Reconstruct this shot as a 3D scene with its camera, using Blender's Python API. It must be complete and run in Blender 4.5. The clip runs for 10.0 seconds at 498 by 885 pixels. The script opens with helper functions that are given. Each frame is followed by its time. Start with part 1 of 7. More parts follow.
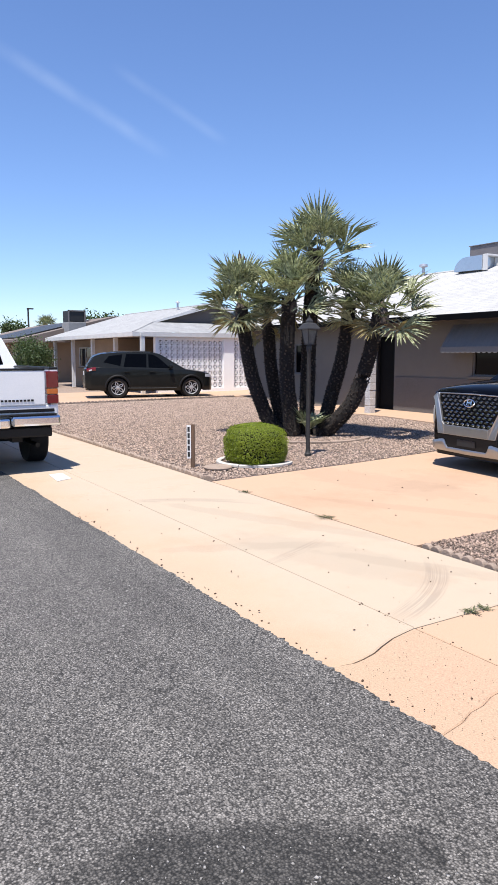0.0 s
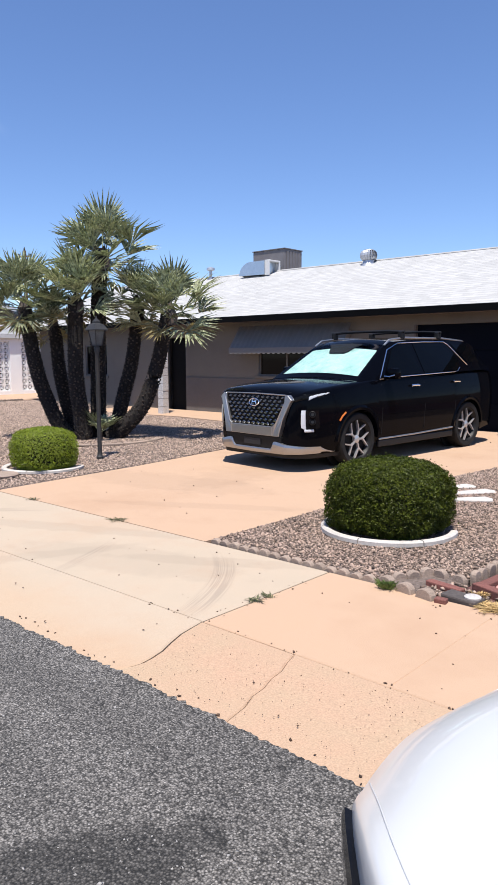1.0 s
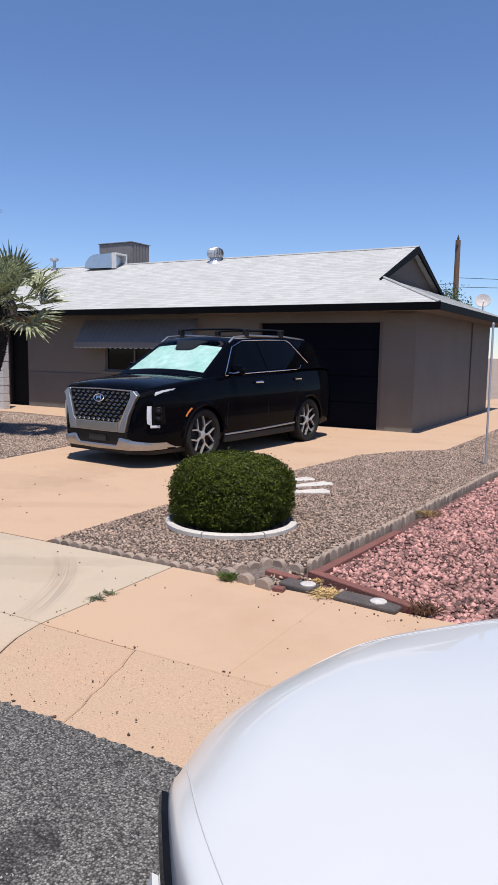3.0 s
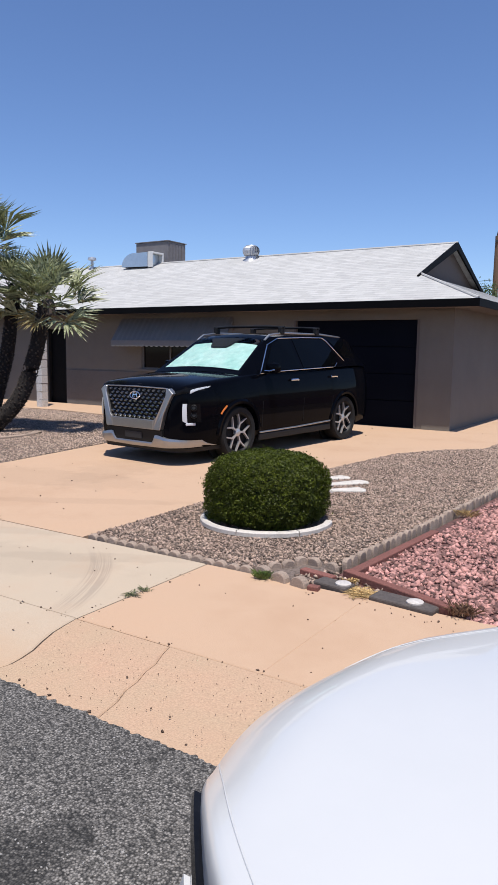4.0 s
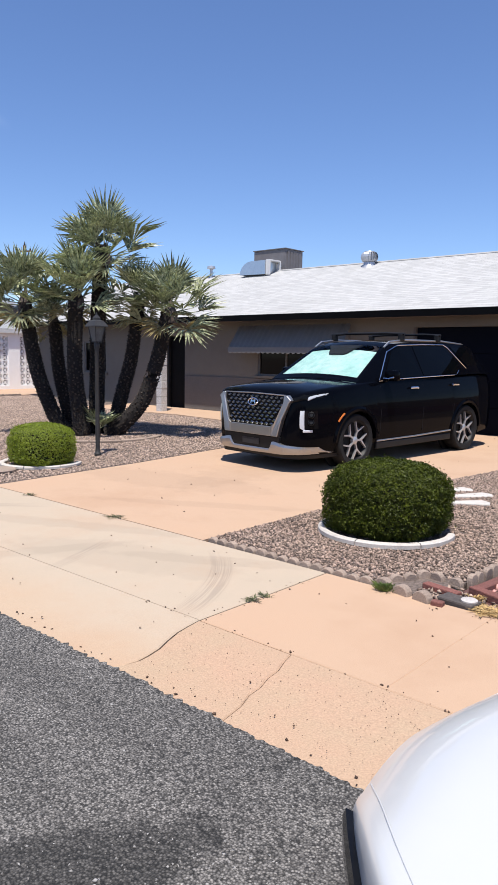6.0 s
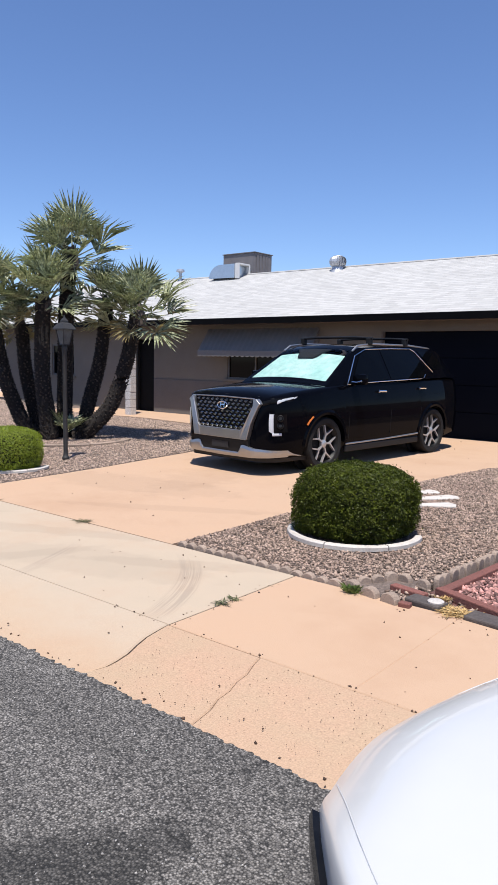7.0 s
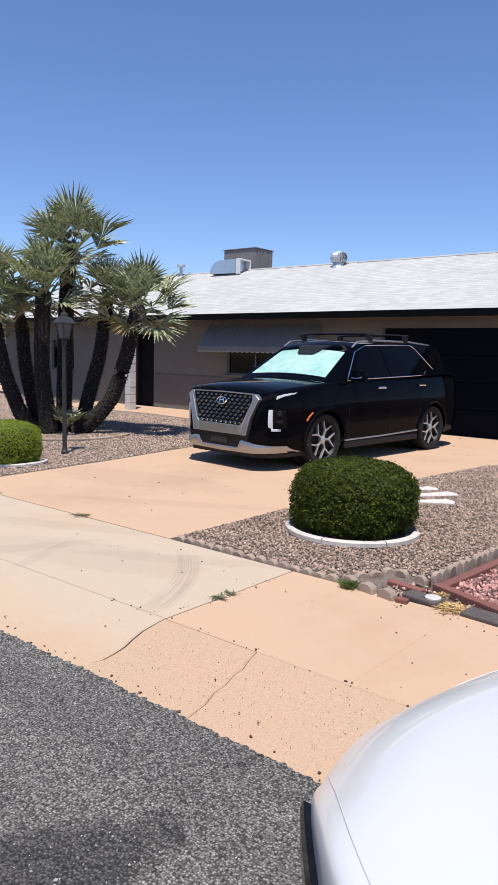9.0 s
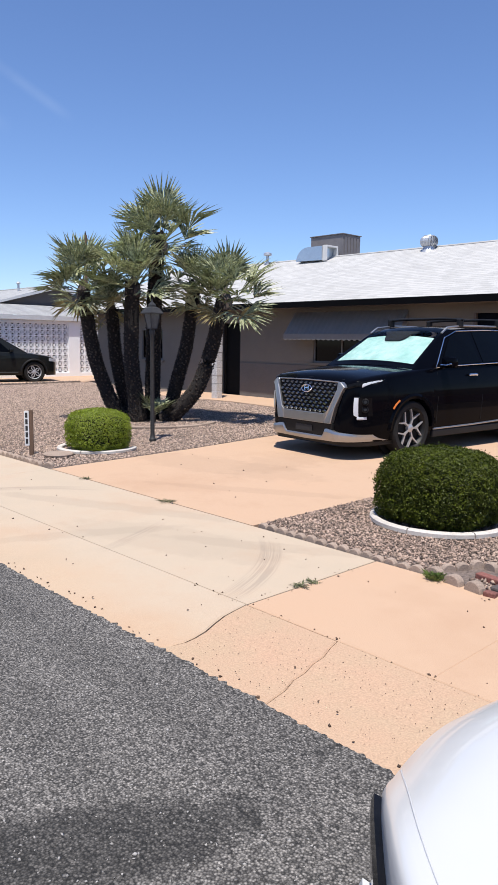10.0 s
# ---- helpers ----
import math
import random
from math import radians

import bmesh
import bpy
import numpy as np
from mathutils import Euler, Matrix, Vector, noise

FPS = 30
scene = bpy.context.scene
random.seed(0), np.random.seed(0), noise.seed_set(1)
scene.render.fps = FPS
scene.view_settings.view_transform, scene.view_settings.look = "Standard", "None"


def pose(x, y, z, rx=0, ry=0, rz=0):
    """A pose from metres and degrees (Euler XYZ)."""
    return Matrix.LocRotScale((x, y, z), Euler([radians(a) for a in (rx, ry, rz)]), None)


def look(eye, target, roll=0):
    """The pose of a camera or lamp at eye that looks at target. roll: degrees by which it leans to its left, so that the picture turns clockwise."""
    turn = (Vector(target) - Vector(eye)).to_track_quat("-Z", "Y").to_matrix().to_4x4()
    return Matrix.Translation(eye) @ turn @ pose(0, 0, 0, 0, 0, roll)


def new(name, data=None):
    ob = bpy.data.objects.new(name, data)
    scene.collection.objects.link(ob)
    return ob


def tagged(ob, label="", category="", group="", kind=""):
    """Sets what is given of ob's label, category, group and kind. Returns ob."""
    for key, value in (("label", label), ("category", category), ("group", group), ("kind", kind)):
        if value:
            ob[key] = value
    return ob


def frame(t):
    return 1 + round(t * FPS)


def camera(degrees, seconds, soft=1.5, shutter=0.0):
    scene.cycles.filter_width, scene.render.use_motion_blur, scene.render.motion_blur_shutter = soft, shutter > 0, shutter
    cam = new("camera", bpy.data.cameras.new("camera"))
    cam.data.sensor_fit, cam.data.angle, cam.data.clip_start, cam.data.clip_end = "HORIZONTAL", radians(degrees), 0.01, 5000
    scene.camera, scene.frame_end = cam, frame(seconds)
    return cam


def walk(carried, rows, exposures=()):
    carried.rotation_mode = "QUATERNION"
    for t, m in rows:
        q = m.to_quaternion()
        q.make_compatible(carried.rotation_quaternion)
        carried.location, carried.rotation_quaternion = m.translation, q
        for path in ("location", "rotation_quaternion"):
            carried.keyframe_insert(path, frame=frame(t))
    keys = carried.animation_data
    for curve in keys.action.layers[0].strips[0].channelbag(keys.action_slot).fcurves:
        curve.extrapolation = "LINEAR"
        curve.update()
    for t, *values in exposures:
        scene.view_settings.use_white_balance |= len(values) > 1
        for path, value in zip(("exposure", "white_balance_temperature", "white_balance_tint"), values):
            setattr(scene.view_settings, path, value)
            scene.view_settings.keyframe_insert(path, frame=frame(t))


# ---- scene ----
cam = camera(38.9, 10.0)
# seconds, eye x y z, pitch, roll, yaw
PATH = [
    (0, 0.000, -0.000, 1.597, -7.03, 0.08, 58.11),
    (0.5, 0.033, 0.039, 1.592, -7.11, -0.12, 49.72),
    (1, 0.076, 0.065, 1.597, -6.95, -0.12, 41.75),
    (1.5, 0.115, 0.061, 1.610, -6.81, 0.18, 35.33),
    (2, 0.133, 0.075, 1.606, -6.75, 0.45, 31.25),
    (2.2, 0.133, 0.069, 1.612, -6.87, 0.73, 30.19),
    (3.3, 0.155, 0.077, 1.598, -7.29, 0.91, 29.61),
    (3.5, 0.153, 0.089, 1.597, -7.32, 0.87, 30.25),
    (4, 0.138, 0.094, 1.593, -7.39, 0.81, 32.47),
    (4.5, 0.114, 0.073, 1.599, -7.26, 0.57, 35.52),
    (5, 0.084, 0.049, 1.602, -7.08, 0.56, 38.59),
    (5.2, 0.078, 0.048, 1.604, -7.23, 0.68, 39.58),
    (6.3, 0.060, 0.050, 1.596, -6.95, 0.97, 41.61),
    (6.5, 0.059, 0.054, 1.594, -6.76, 0.84, 41.20),
    (7, 0.073, 0.047, 1.603, -6.70, 1.13, 39.03),
    (7.5, 0.099, 0.051, 1.608, -6.53, 1.31, 36.11),
    (8, 0.097, 0.049, 1.604, -6.40, 1.69, 33.89),
    (8.5, 0.095, 0.044, 1.606, -6.63, 1.58, 35.31),
    (9, 0.079, 0.057, 1.593, -7.01, 1.54, 39.01),
    (9.5, 0.092, 0.078, 1.587, -7.54, 1.20, 42.91),
    (10, 0.086, 0.093, 1.580, -8.06, 0.87, 46.08),
]
walk(cam, [(t, pose(x, y, z, 90 + pitch, 0, yaw) @ pose(0, 0, 0, 0, 0, roll)) for t, x, y, z, pitch, roll, yaw in PATH],
     exposures=[(0.0, 0.62), (0.5, 0.55), (1.0, 0.48), (2.0, 0.25), (3.5, 0.2), (4.5, 0.25), (6.5, 0.4), (8.0, 0.28), (10.0, 0.4)])

# ---------- light ----------
SUN = Vector((0.2, -0.27, 1.0)).normalized()
CIRRUS = [
    ((-0.4169, -0.3526, -0.8377), (-0.8964, 0.3118, 0.3149), 0.9912, 0.013, 0.075),
    ((-0.4662, -0.3382, -0.8175), (-0.8538, 0.4141, 0.3155), 0.9959, 0.010, 0.045),
]
world = bpy.data.worlds.new("sky")
scene.world = world
world.use_nodes = True
wn = world.node_tree
wn.nodes.clear()
sky = wn.nodes.new("ShaderNodeTexSky")
sky.sky_type = "NISHITA"
sky.sun_disc = False
sky.sun_elevation = math.asin(SUN.z)
sky.sun_rotation = math.atan2(SUN.x, SUN.y)
sky.altitude = 400
sky.air_density = 1.0
sky.dust_density = 0.0
sky.ozone_density = 5.0
bg = wn.nodes.new("ShaderNodeBackground")
bg.inputs["Strength"].default_value = 0.11
wo = wn.nodes.new("ShaderNodeOutputWorld")
tint = wn.nodes.new("ShaderNodeVectorMath")
tint.operation = "MULTIPLY"
tint.inputs[1].default_value = (0.905, 0.945, 1.11)
wn.links.new(sky.outputs[0], tint.inputs[0])


def vmath(op, a, b):
    n = wn.nodes.new("ShaderNodeVectorMath")
    n.operation = op
    for i, v in enumerate((a, b)):
        if isinstance(v, tuple):
            n.inputs[i].default_value = v
        else:
            wn.links.new(v, n.inputs[i])
    return n


def span(value, a, b, c, d):
    n = wn.nodes.new("ShaderNodeMapRange")
    n.interpolation_type = "SMOOTHSTEP"
    for k, v in zip(("From Min", "From Max", "To Min", "To Max"), (a, b, c, d)):
        n.inputs[k].default_value = v
    wn.links.new(value, n.inputs["Value"])
    return n.outputs[0]


def times(a, b):
    n = wn.nodes.new("ShaderNodeMath")
    n.operation = "MULTIPLY"
    wn.links.new(a, n.inputs[0])
    wn.links.new(b, n.inputs[1])
    return n.outputs[0]


# two faint wisps of cirrus across the blue
way = wn.nodes.new("ShaderNodeTexCoord").outputs["Generated"]
fluff = wn.nodes.new("ShaderNodeTexNoise")
fluff.inputs["Scale"].default_value = 14
fluff.inputs["Detail"].default_value = 6
wn.links.new(way, fluff.inputs["Vector"])
colour = tint.outputs[0]
for normal, middle, reach, width, amount in CIRRUS:
    off = wn.nodes.new("ShaderNodeMath")
    off.operation = "ABSOLUTE"
    wn.links.new(vmath("DOT_PRODUCT", way, normal).outputs["Value"], off.inputs[0])
    f = times(span(off.outputs[0], 0.0, width, amount, 0.0), span(vmath("DOT_PRODUCT", way, middle).outputs["Value"], reach, reach + (1 - reach) * 0.7, 0.0, 1.0))
    f = times(f, span(fluff.outputs["Fac"], 0.3, 0.65, 0.35, 1.0))
    mix = wn.nodes.new("ShaderNodeMix")
    mix.data_type = "RGBA"
    wn.links.new(f, mix.inputs["Factor"])
    wn.links.new(colour, mix.inputs["A"])
    mix.inputs["B"].default_value = (7.5, 8.2, 8.8, 1)
    colour = mix.outputs["Result"]
wn.links.new(colour, bg.inputs["Color"])
wn.links.new(bg.outputs[0], wo.inputs["Surface"])

sun = new("sun", bpy.data.lights.new("sun", "SUN"))
sun.data.energy = 5.0
sun.data.angle = radians(0.53)
sun.data.color = (1.0, 0.955, 0.89)
sun.matrix_world = look(SUN * 60, (0, 0, 0))

# ---------- materials ----------
def mat(name, c1, c2=None, scale=4.0, rough=0.7, metal=0.0, bump=0.0, bscale=60.0, fine=None, coat=0.0, rand=0.0,
        island=0.0, spec=0.5, trans=0.0, c3=None, big=0.5, stretch=(1, 1, 1)):
    """Two-scale procedural surface: c1 to c2 by a broad noise, a fine grain, and relief."""
    m = bpy.data.materials.new(name)
    m.use_nodes = True
    n, l = m.node_tree.nodes, m.node_tree.links
    b = n["Principled BSDF"]
    b.inputs["Roughness"].default_value = rough
    b.inputs["Metallic"].default_value = metal
    b.inputs["Coat Weight"].default_value = coat
    b.inputs["Coat Roughness"].default_value = 0.04
    b.inputs["Specular IOR Level"].default_value = spec
    b.inputs["Transmission Weight"].default_value = trans
    if c2 is None:
        c2 = tuple(v * 0.85 for v in c1)
    geo = n.new("ShaderNodeNewGeometry")
    mp = n.new("ShaderNodeMapping")
    mp.inputs["Scale"].default_value = stretch
    l.new(geo.outputs["Position"], mp.inputs["Vector"])
    t1 = n.new("ShaderNodeTexNoise")
    t1.inputs["Scale"].default_value = scale
    t1.inputs["Detail"].default_value = 6
    t1.inputs["Roughness"].default_value = 0.65
    l.new(mp.outputs[0], t1.inputs["Vector"])
    r1 = n.new("ShaderNodeValToRGB")
    r1.color_ramp.elements[0].position = 0.5 - big * 0.4
    r1.color_ramp.elements[1].position = 0.5 + big * 0.4
    r1.color_ramp.elements[0].color = (*c1, 1)
    r1.color_ramp.elements[1].color = (*c2, 1)
    if c3:
        e = r1.color_ramp.elements.new(0.5)
        e.color = (*c3, 1)
    l.new(t1.outputs["Fac"], r1.inputs["Fac"])
    t2 = n.new("ShaderNodeTexNoise")
    t2.inputs["Scale"].default_value = bscale
    t2.inputs["Detail"].default_value = 3
    l.new(mp.outputs[0], t2.inputs["Vector"])
    col = r1.outputs["Color"]
    f = 0.25 if fine is None else fine
    if f:
        mr = n.new("ShaderNodeMapRange")
        mr.inputs["From Min"].default_value, mr.inputs["From Max"].default_value = 0.3, 0.7
        mr.inputs["To Min"].default_value, mr.inputs["To Max"].default_value = 1 - f, 1 + f
        l.new(t2.outputs["Fac"], mr.inputs["Value"])
        mx = n.new("ShaderNodeVectorMath")
        mx.operation = "MULTIPLY"
        l.new(col, mx.inputs[0])
        l.new(mr.outputs[0], mx.inputs[1])
        col = mx.outputs[0]
    for amount, node, out in ((rand, "ShaderNodeObjectInfo", "Random"), (island, None, "Random Per Island")):
        if amount:
            src = n.new(node).outputs[out] if node else geo.outputs[out]
            mr = n.new("ShaderNodeMapRange")
            mr.inputs["To Min"].default_value, mr.inputs["To Max"].default_value = 1 - amount, 1 + amount
            l.new(src, mr.inputs["Value"])
            mx = n.new("ShaderNodeVectorMath")
            mx.operation = "MULTIPLY"
            l.new(col, mx.inputs[0])
            l.new(mr.outputs[0], mx.inputs[1])
            col = mx.outputs[0]
    l.new(col, b.inputs["Base Color"])
    if bump:
        bp = n.new("ShaderNodeBump")
        bp.inputs["Strength"].default_value = 1.0
        bp.inputs["Distance"].default_value = bump
        l.new(t2.outputs["Fac"], bp.inputs["Height"])
        l.new(bp.outputs[0], b.inputs["Normal"])
    return m


def glassy(name, colour, rough=0.02):
    m = bpy.data.materials.new(name)
    m.use_nodes = True
    b = m.node_tree.nodes["Principled BSDF"]
    b.inputs["Base Color"].default_value = (*colour, 1)
    b.inputs["Roughness"].default_value = rough
    b.inputs["Transmission Weight"].default_value = 1.0
    b.inputs["IOR"].default_value = 1.1
    return m


ASPHALT = mat("asphalt", (0.100, 0.092, 0.085), (0.132, 0.122, 0.111), scale=0.6, rough=0.9, bump=0.008, bscale=115, fine=0.4)
CONCRETE = mat("concrete", (0.460, 0.302, 0.198), (0.410, 0.264, 0.170), scale=0.7, rough=0.85, bump=0.0015, bscale=160, fine=0.08, c3=(0.451, 0.303, 0.202))
CONCRETE_PALE = mat("concrete_pale", (0.403, 0.329, 0.245), (0.423, 0.309, 0.217), scale=0.8, rough=0.85, bump=0.0015, bscale=160, fine=0.07, c3=(0.431, 0.343, 0.254))
CONCRETE_GUTTER = mat("concrete_gutter", (0.440, 0.278, 0.186), (0.395, 0.288, 0.189), scale=1.6, rough=0.9, bump=0.003, bscale=110, fine=0.14)
GRAVEL = mat("gravel_bed", (0.159, 0.121, 0.100), (0.117, 0.088, 0.075), scale=1.5, rough=0.9, bump=0.02, bscale=45, fine=0.45)
STONE = mat("gravel_stone", (0.290, 0.213, 0.167), (0.226, 0.158, 0.123), scale=2.0, rough=0.9, bscale=90, fine=0.15, island=0.75)
RED_BED = mat("red_rock_bed", (0.12, 0.055, 0.047), (0.09, 0.042, 0.037), scale=1.5, rough=0.9, bump=0.02, bscale=40, fine=0.4)
RED_STONE = mat("red_rock", (0.367, 0.190, 0.164), (0.243, 0.124, 0.111), scale=2.0, rough=0.9, bscale=60, fine=0.25, island=0.8)
DESERT = mat("desert_ground", (0.284, 0.217, 0.167), (0.234, 0.175, 0.142), scale=0.3, rough=0.95, bump=0.01, bscale=30, fine=0.3)
EDGING = mat("edging_concrete", (0.321, 0.246, 0.196), (0.259, 0.196, 0.154), scale=6, rough=0.9, bump=0.003, bscale=90, fine=0.2, rand=0.12)
BRICK = mat("red_brick", (0.209, 0.079, 0.063), (0.159, 0.063, 0.050), scale=7, rough=0.9, bump=0.003, bscale=80, fine=0.25, rand=0.2)
WHITE_KERB = mat("white_painted_concrete", (0.561, 0.519, 0.473), (0.439, 0.402, 0.365), scale=9, rough=0.8, bump=0.002, bscale=70, fine=0.1)
STUCCO = mat("grey_taupe_stucco", (0.181, 0.162, 0.135), (0.155, 0.138, 0.117), scale=1.2, rough=0.9, bump=0.003, bscale=120, fine=0.09)
BLOCKWALL = mat("painted_block", (0.138, 0.125, 0.117), (0.12, 0.11, 0.103), scale=2.2, rough=0.9, bump=0.004, bscale=60, fine=0.1)
FASCIA = mat("black_painted_fascia", (0.0025, 0.0025, 0.003), (0.004, 0.004, 0.0046), scale=3, rough=0.6, spec=0.06, bscale=80, fine=0.15)
SOFFIT = mat("taupe_soffit", (0.13, 0.11, 0.098), (0.115, 0.098, 0.089), scale=3, rough=0.9, fine=0.06)
GARAGE = mat("navy_garage_paint", (0.002, 0.0035, 0.008), (0.003, 0.0045, 0.010), scale=2, rough=0.7, spec=0.08, bscale=90, fine=0.1)
DARK = mat("dark_opening", (0.012, 0.012, 0.013), (0.016, 0.016, 0.017), rough=0.6, fine=0)
SCREEN = mat("black_screen_door", (0.004, 0.004, 0.0045), (0.006, 0.006, 0.0065), rough=0.7, spec=0.1, fine=0.1)
ALU = mat("aluminium", (0.52, 0.53, 0.55), (0.44, 0.45, 0.47), scale=8, rough=0.45, metal=0.6, bscale=90, fine=0.1)
DUCT = mat("galvanised_duct", (0.60, 0.65, 0.70), (0.5, 0.55, 0.6), scale=6, rough=0.32, metal=0.9, bscale=40, fine=0.08)
COOLER = mat("cooler_sheet_metal", (0.17, 0.155, 0.155), (0.13, 0.12, 0.12), scale=5, rough=0.6, bscale=60, fine=0.12)
AWNING = mat("awning_metal", (0.20, 0.187, 0.178), (0.175, 0.165, 0.157), scale=3, rough=0.6, bscale=50, fine=0.06)
SPLIT = mat("pale_slump_block", (0.62, 0.60, 0.58), (0.42, 0.40, 0.39), scale=30, rough=0.9, bump=0.006, bscale=50, fine=0.3)
WHITE_WALL = mat("white_painted_block", (0.879, 0.885, 0.889), (0.840, 0.845, 0.849), scale=2, rough=0.85, bump=0.002, bscale=80, fine=0.05)
WHITE_TRIM = mat("white_trim", (0.635, 0.626, 0.610), (0.551, 0.543, 0.526), scale=3, rough=0.6, fine=0.05)
TAN_WALL = mat("tan_stucco", (0.351, 0.259, 0.184), (0.301, 0.225, 0.167), scale=1.5, rough=0.9, bump=0.003, bscale=60, fine=0.08)
BLACK_PAINT = mat("black_car_paint", (0.0015, 0.0017, 0.003), (0.002, 0.0023, 0.004), rough=0.08, spec=0.03, coat=0.06, fine=0)
GREY_PAINT = mat("charcoal_car_paint", (0.011, 0.012, 0.0115), (0.014, 0.015, 0.0145), rough=0.2, spec=0.1, coat=0.2, fine=0)
WHITE_PAINT = mat("white_car_paint", (0.525, 0.525, 0.522), (0.508, 0.510, 0.508), rough=0.35, coat=0.6, fine=0)
TRUCK_PAINT = mat("truck_white_paint", (0.78, 0.785, 0.79), (0.74, 0.745, 0.75), scale=2, rough=0.35, coat=0.5, fine=0.03)
CAR_GLASS = mat("tinted_glass", (0.0015, 0.0017, 0.0025), (0.002, 0.0025, 0.003), rough=0.03, spec=0.07, fine=0)
CHROME = mat("chrome", (0.75, 0.76, 0.78), (0.7, 0.71, 0.73), rough=0.16, metal=1.0, fine=0)
SATIN = mat("satin_silver", (0.41, 0.405, 0.40), (0.36, 0.355, 0.35), rough=0.32, metal=0.85, fine=0)
RIM = mat("machined_rim", (0.50, 0.50, 0.505), (0.44, 0.44, 0.45), rough=0.3, metal=0.6, fine=0)
RUBBER = mat("tyre_rubber", (0.011, 0.011, 0.0115), (0.017, 0.0165, 0.016), scale=9, rough=0.85, spec=0.25, bscale=60, fine=0.2)
BLACK_PLASTIC = mat("black_plastic", (0.007, 0.007, 0.0075), (0.010, 0.010, 0.0105), scale=6, rough=0.5, spec=0.25, bscale=120, fine=0.1)
LAMP_WHITE = mat("clear_lamp", (0.60, 0.62, 0.64), (0.54, 0.56, 0.60), rough=0.15, spec=0.5, fine=0)
LAMP_DARK = mat("smoked_lamp", (0.004, 0.004, 0.0045), (0.008, 0.008, 0.009), scale=30, rough=0.08, spec=0.1, fine=0)
RED_LAMP = mat("red_lamp", (0.15, 0.008, 0.010), (0.11, 0.006, 0.008), scale=12, rough=0.15, coat=0.5, fine=0)
AMBER = mat("amber_lamp", (0.50, 0.14, 0.03), (0.45, 0.12, 0.02), rough=0.2, fine=0)
SHADE = mat("reflective_sunshade", (0.20, 0.37, 0.345), (0.34, 0.46, 0.445), scale=4, rough=0.35, bump=0.012, bscale=9, fine=0.12)
CLEAR = glassy("windscreen_glass", (0.86, 0.94, 0.93))
TRUNK = mat("palm_trunk_fibre", (0.022, 0.016, 0.013), (0.010, 0.008, 0.007), scale=14, rough=0.95, bump=0.012, bscale=70, fine=0.5)
STUB = mat("palm_leaf_base", (0.085, 0.064, 0.048), (0.012, 0.009, 0.008), scale=30, rough=0.8, fine=0.3, island=0.8)
# FROND mixes near-black and cream: blade shade and sunlit streaks put into the colour
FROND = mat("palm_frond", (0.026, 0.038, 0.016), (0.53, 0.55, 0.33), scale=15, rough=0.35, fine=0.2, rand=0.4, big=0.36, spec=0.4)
FROND_DRY = mat("dry_palm_frond", (0.38, 0.31, 0.14), (0.30, 0.25, 0.11), scale=4, rough=0.6, fine=0.15, rand=0.2)
BUSH_LEAF = mat("boxwood_leaf", (0.022, 0.032, 0.0035), (0.082, 0.100, 0.0075), scale=11, rough=0.5, fine=0.1, island=0.5, spec=0.2)
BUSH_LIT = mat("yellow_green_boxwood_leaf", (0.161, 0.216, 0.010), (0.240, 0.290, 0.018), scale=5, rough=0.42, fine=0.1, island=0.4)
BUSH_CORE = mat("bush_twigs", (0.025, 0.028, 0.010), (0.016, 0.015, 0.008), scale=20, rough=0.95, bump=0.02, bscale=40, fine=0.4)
WEED = mat("weed_leaf", (0.055, 0.07, 0.02), (0.10, 0.10, 0.04), scale=20, rough=0.6, fine=0.2, island=0.4)
DRY_GRASS = mat("dry_grass", (0.52, 0.36, 0.16), (0.42, 0.28, 0.12), scale=20, rough=0.8, fine=0.2, island=0.35)
TREE_LEAF = mat("tree_leaf", (0.045, 0.075, 0.025), (0.075, 0.11, 0.035), scale=2, rough=0.6, fine=0.2, island=0.4)
WOOD_POLE = mat("weathered_pole_wood", (0.16, 0.095, 0.06), (0.11, 0.07, 0.045), scale=3, rough=0.9, fine=0.25, stretch=(6, 6, 0.6))
LAMP_IRON = mat("lamp_post_iron", (0.020, 0.020, 0.021), (0.035, 0.033, 0.031), scale=12, rough=0.6, fine=0.2)
WEED_GREEN = mat("fresh_weed_leaf", (0.10, 0.16, 0.03), (0.15, 0.20, 0.05), scale=20, rough=0.6, fine=0.2, island=0.4)
JOINT_DIRT = mat("joint_dirt", (0.085, 0.062, 0.045), (0.13, 0.095, 0.07), scale=14, rough=0.95, bump=0.004, bscale=90, fine=0.4)
SEAM = mat("paint_seam", (0.50, 0.505, 0.51), (0.48, 0.485, 0.49), rough=0.45, fine=0)
FROSTED = mat("lantern_glass", (0.13, 0.13, 0.125), (0.09, 0.09, 0.087), scale=10, rough=0.2, fine=0.1)
WINDOW_GREY = mat("grey_window_frame", (0.13, 0.125, 0.12), (0.10, 0.097, 0.094), scale=6, rough=0.5, fine=0.1)
SILVER_WHEEL = mat("silver_wheel", (0.50, 0.50, 0.51), (0.44, 0.44, 0.45), rough=0.35, metal=0.35, fine=0)
# dark brown that stands in for the shade behind the pierced blocks
CARPORT_DARK = mat("carport_shade_brown", (0.045, 0.036, 0.03), (0.03, 0.025, 0.022), scale=3, rough=0.85, fine=0.15)
SIGN_WHITE = mat("white_sign_plate", (0.75, 0.74, 0.72), (0.7, 0.69, 0.67), rough=0.6, fine=0.05)
SIGN_BLACK = mat("black_sign_mark", (0.015, 0.015, 0.016), (0.02, 0.02, 0.02), rough=0.6, fine=0)
SOLAR = mat("solar_panel", (0.05, 0.055, 0.065), (0.06, 0.065, 0.075), rough=0.5, spec=0.15, fine=0)
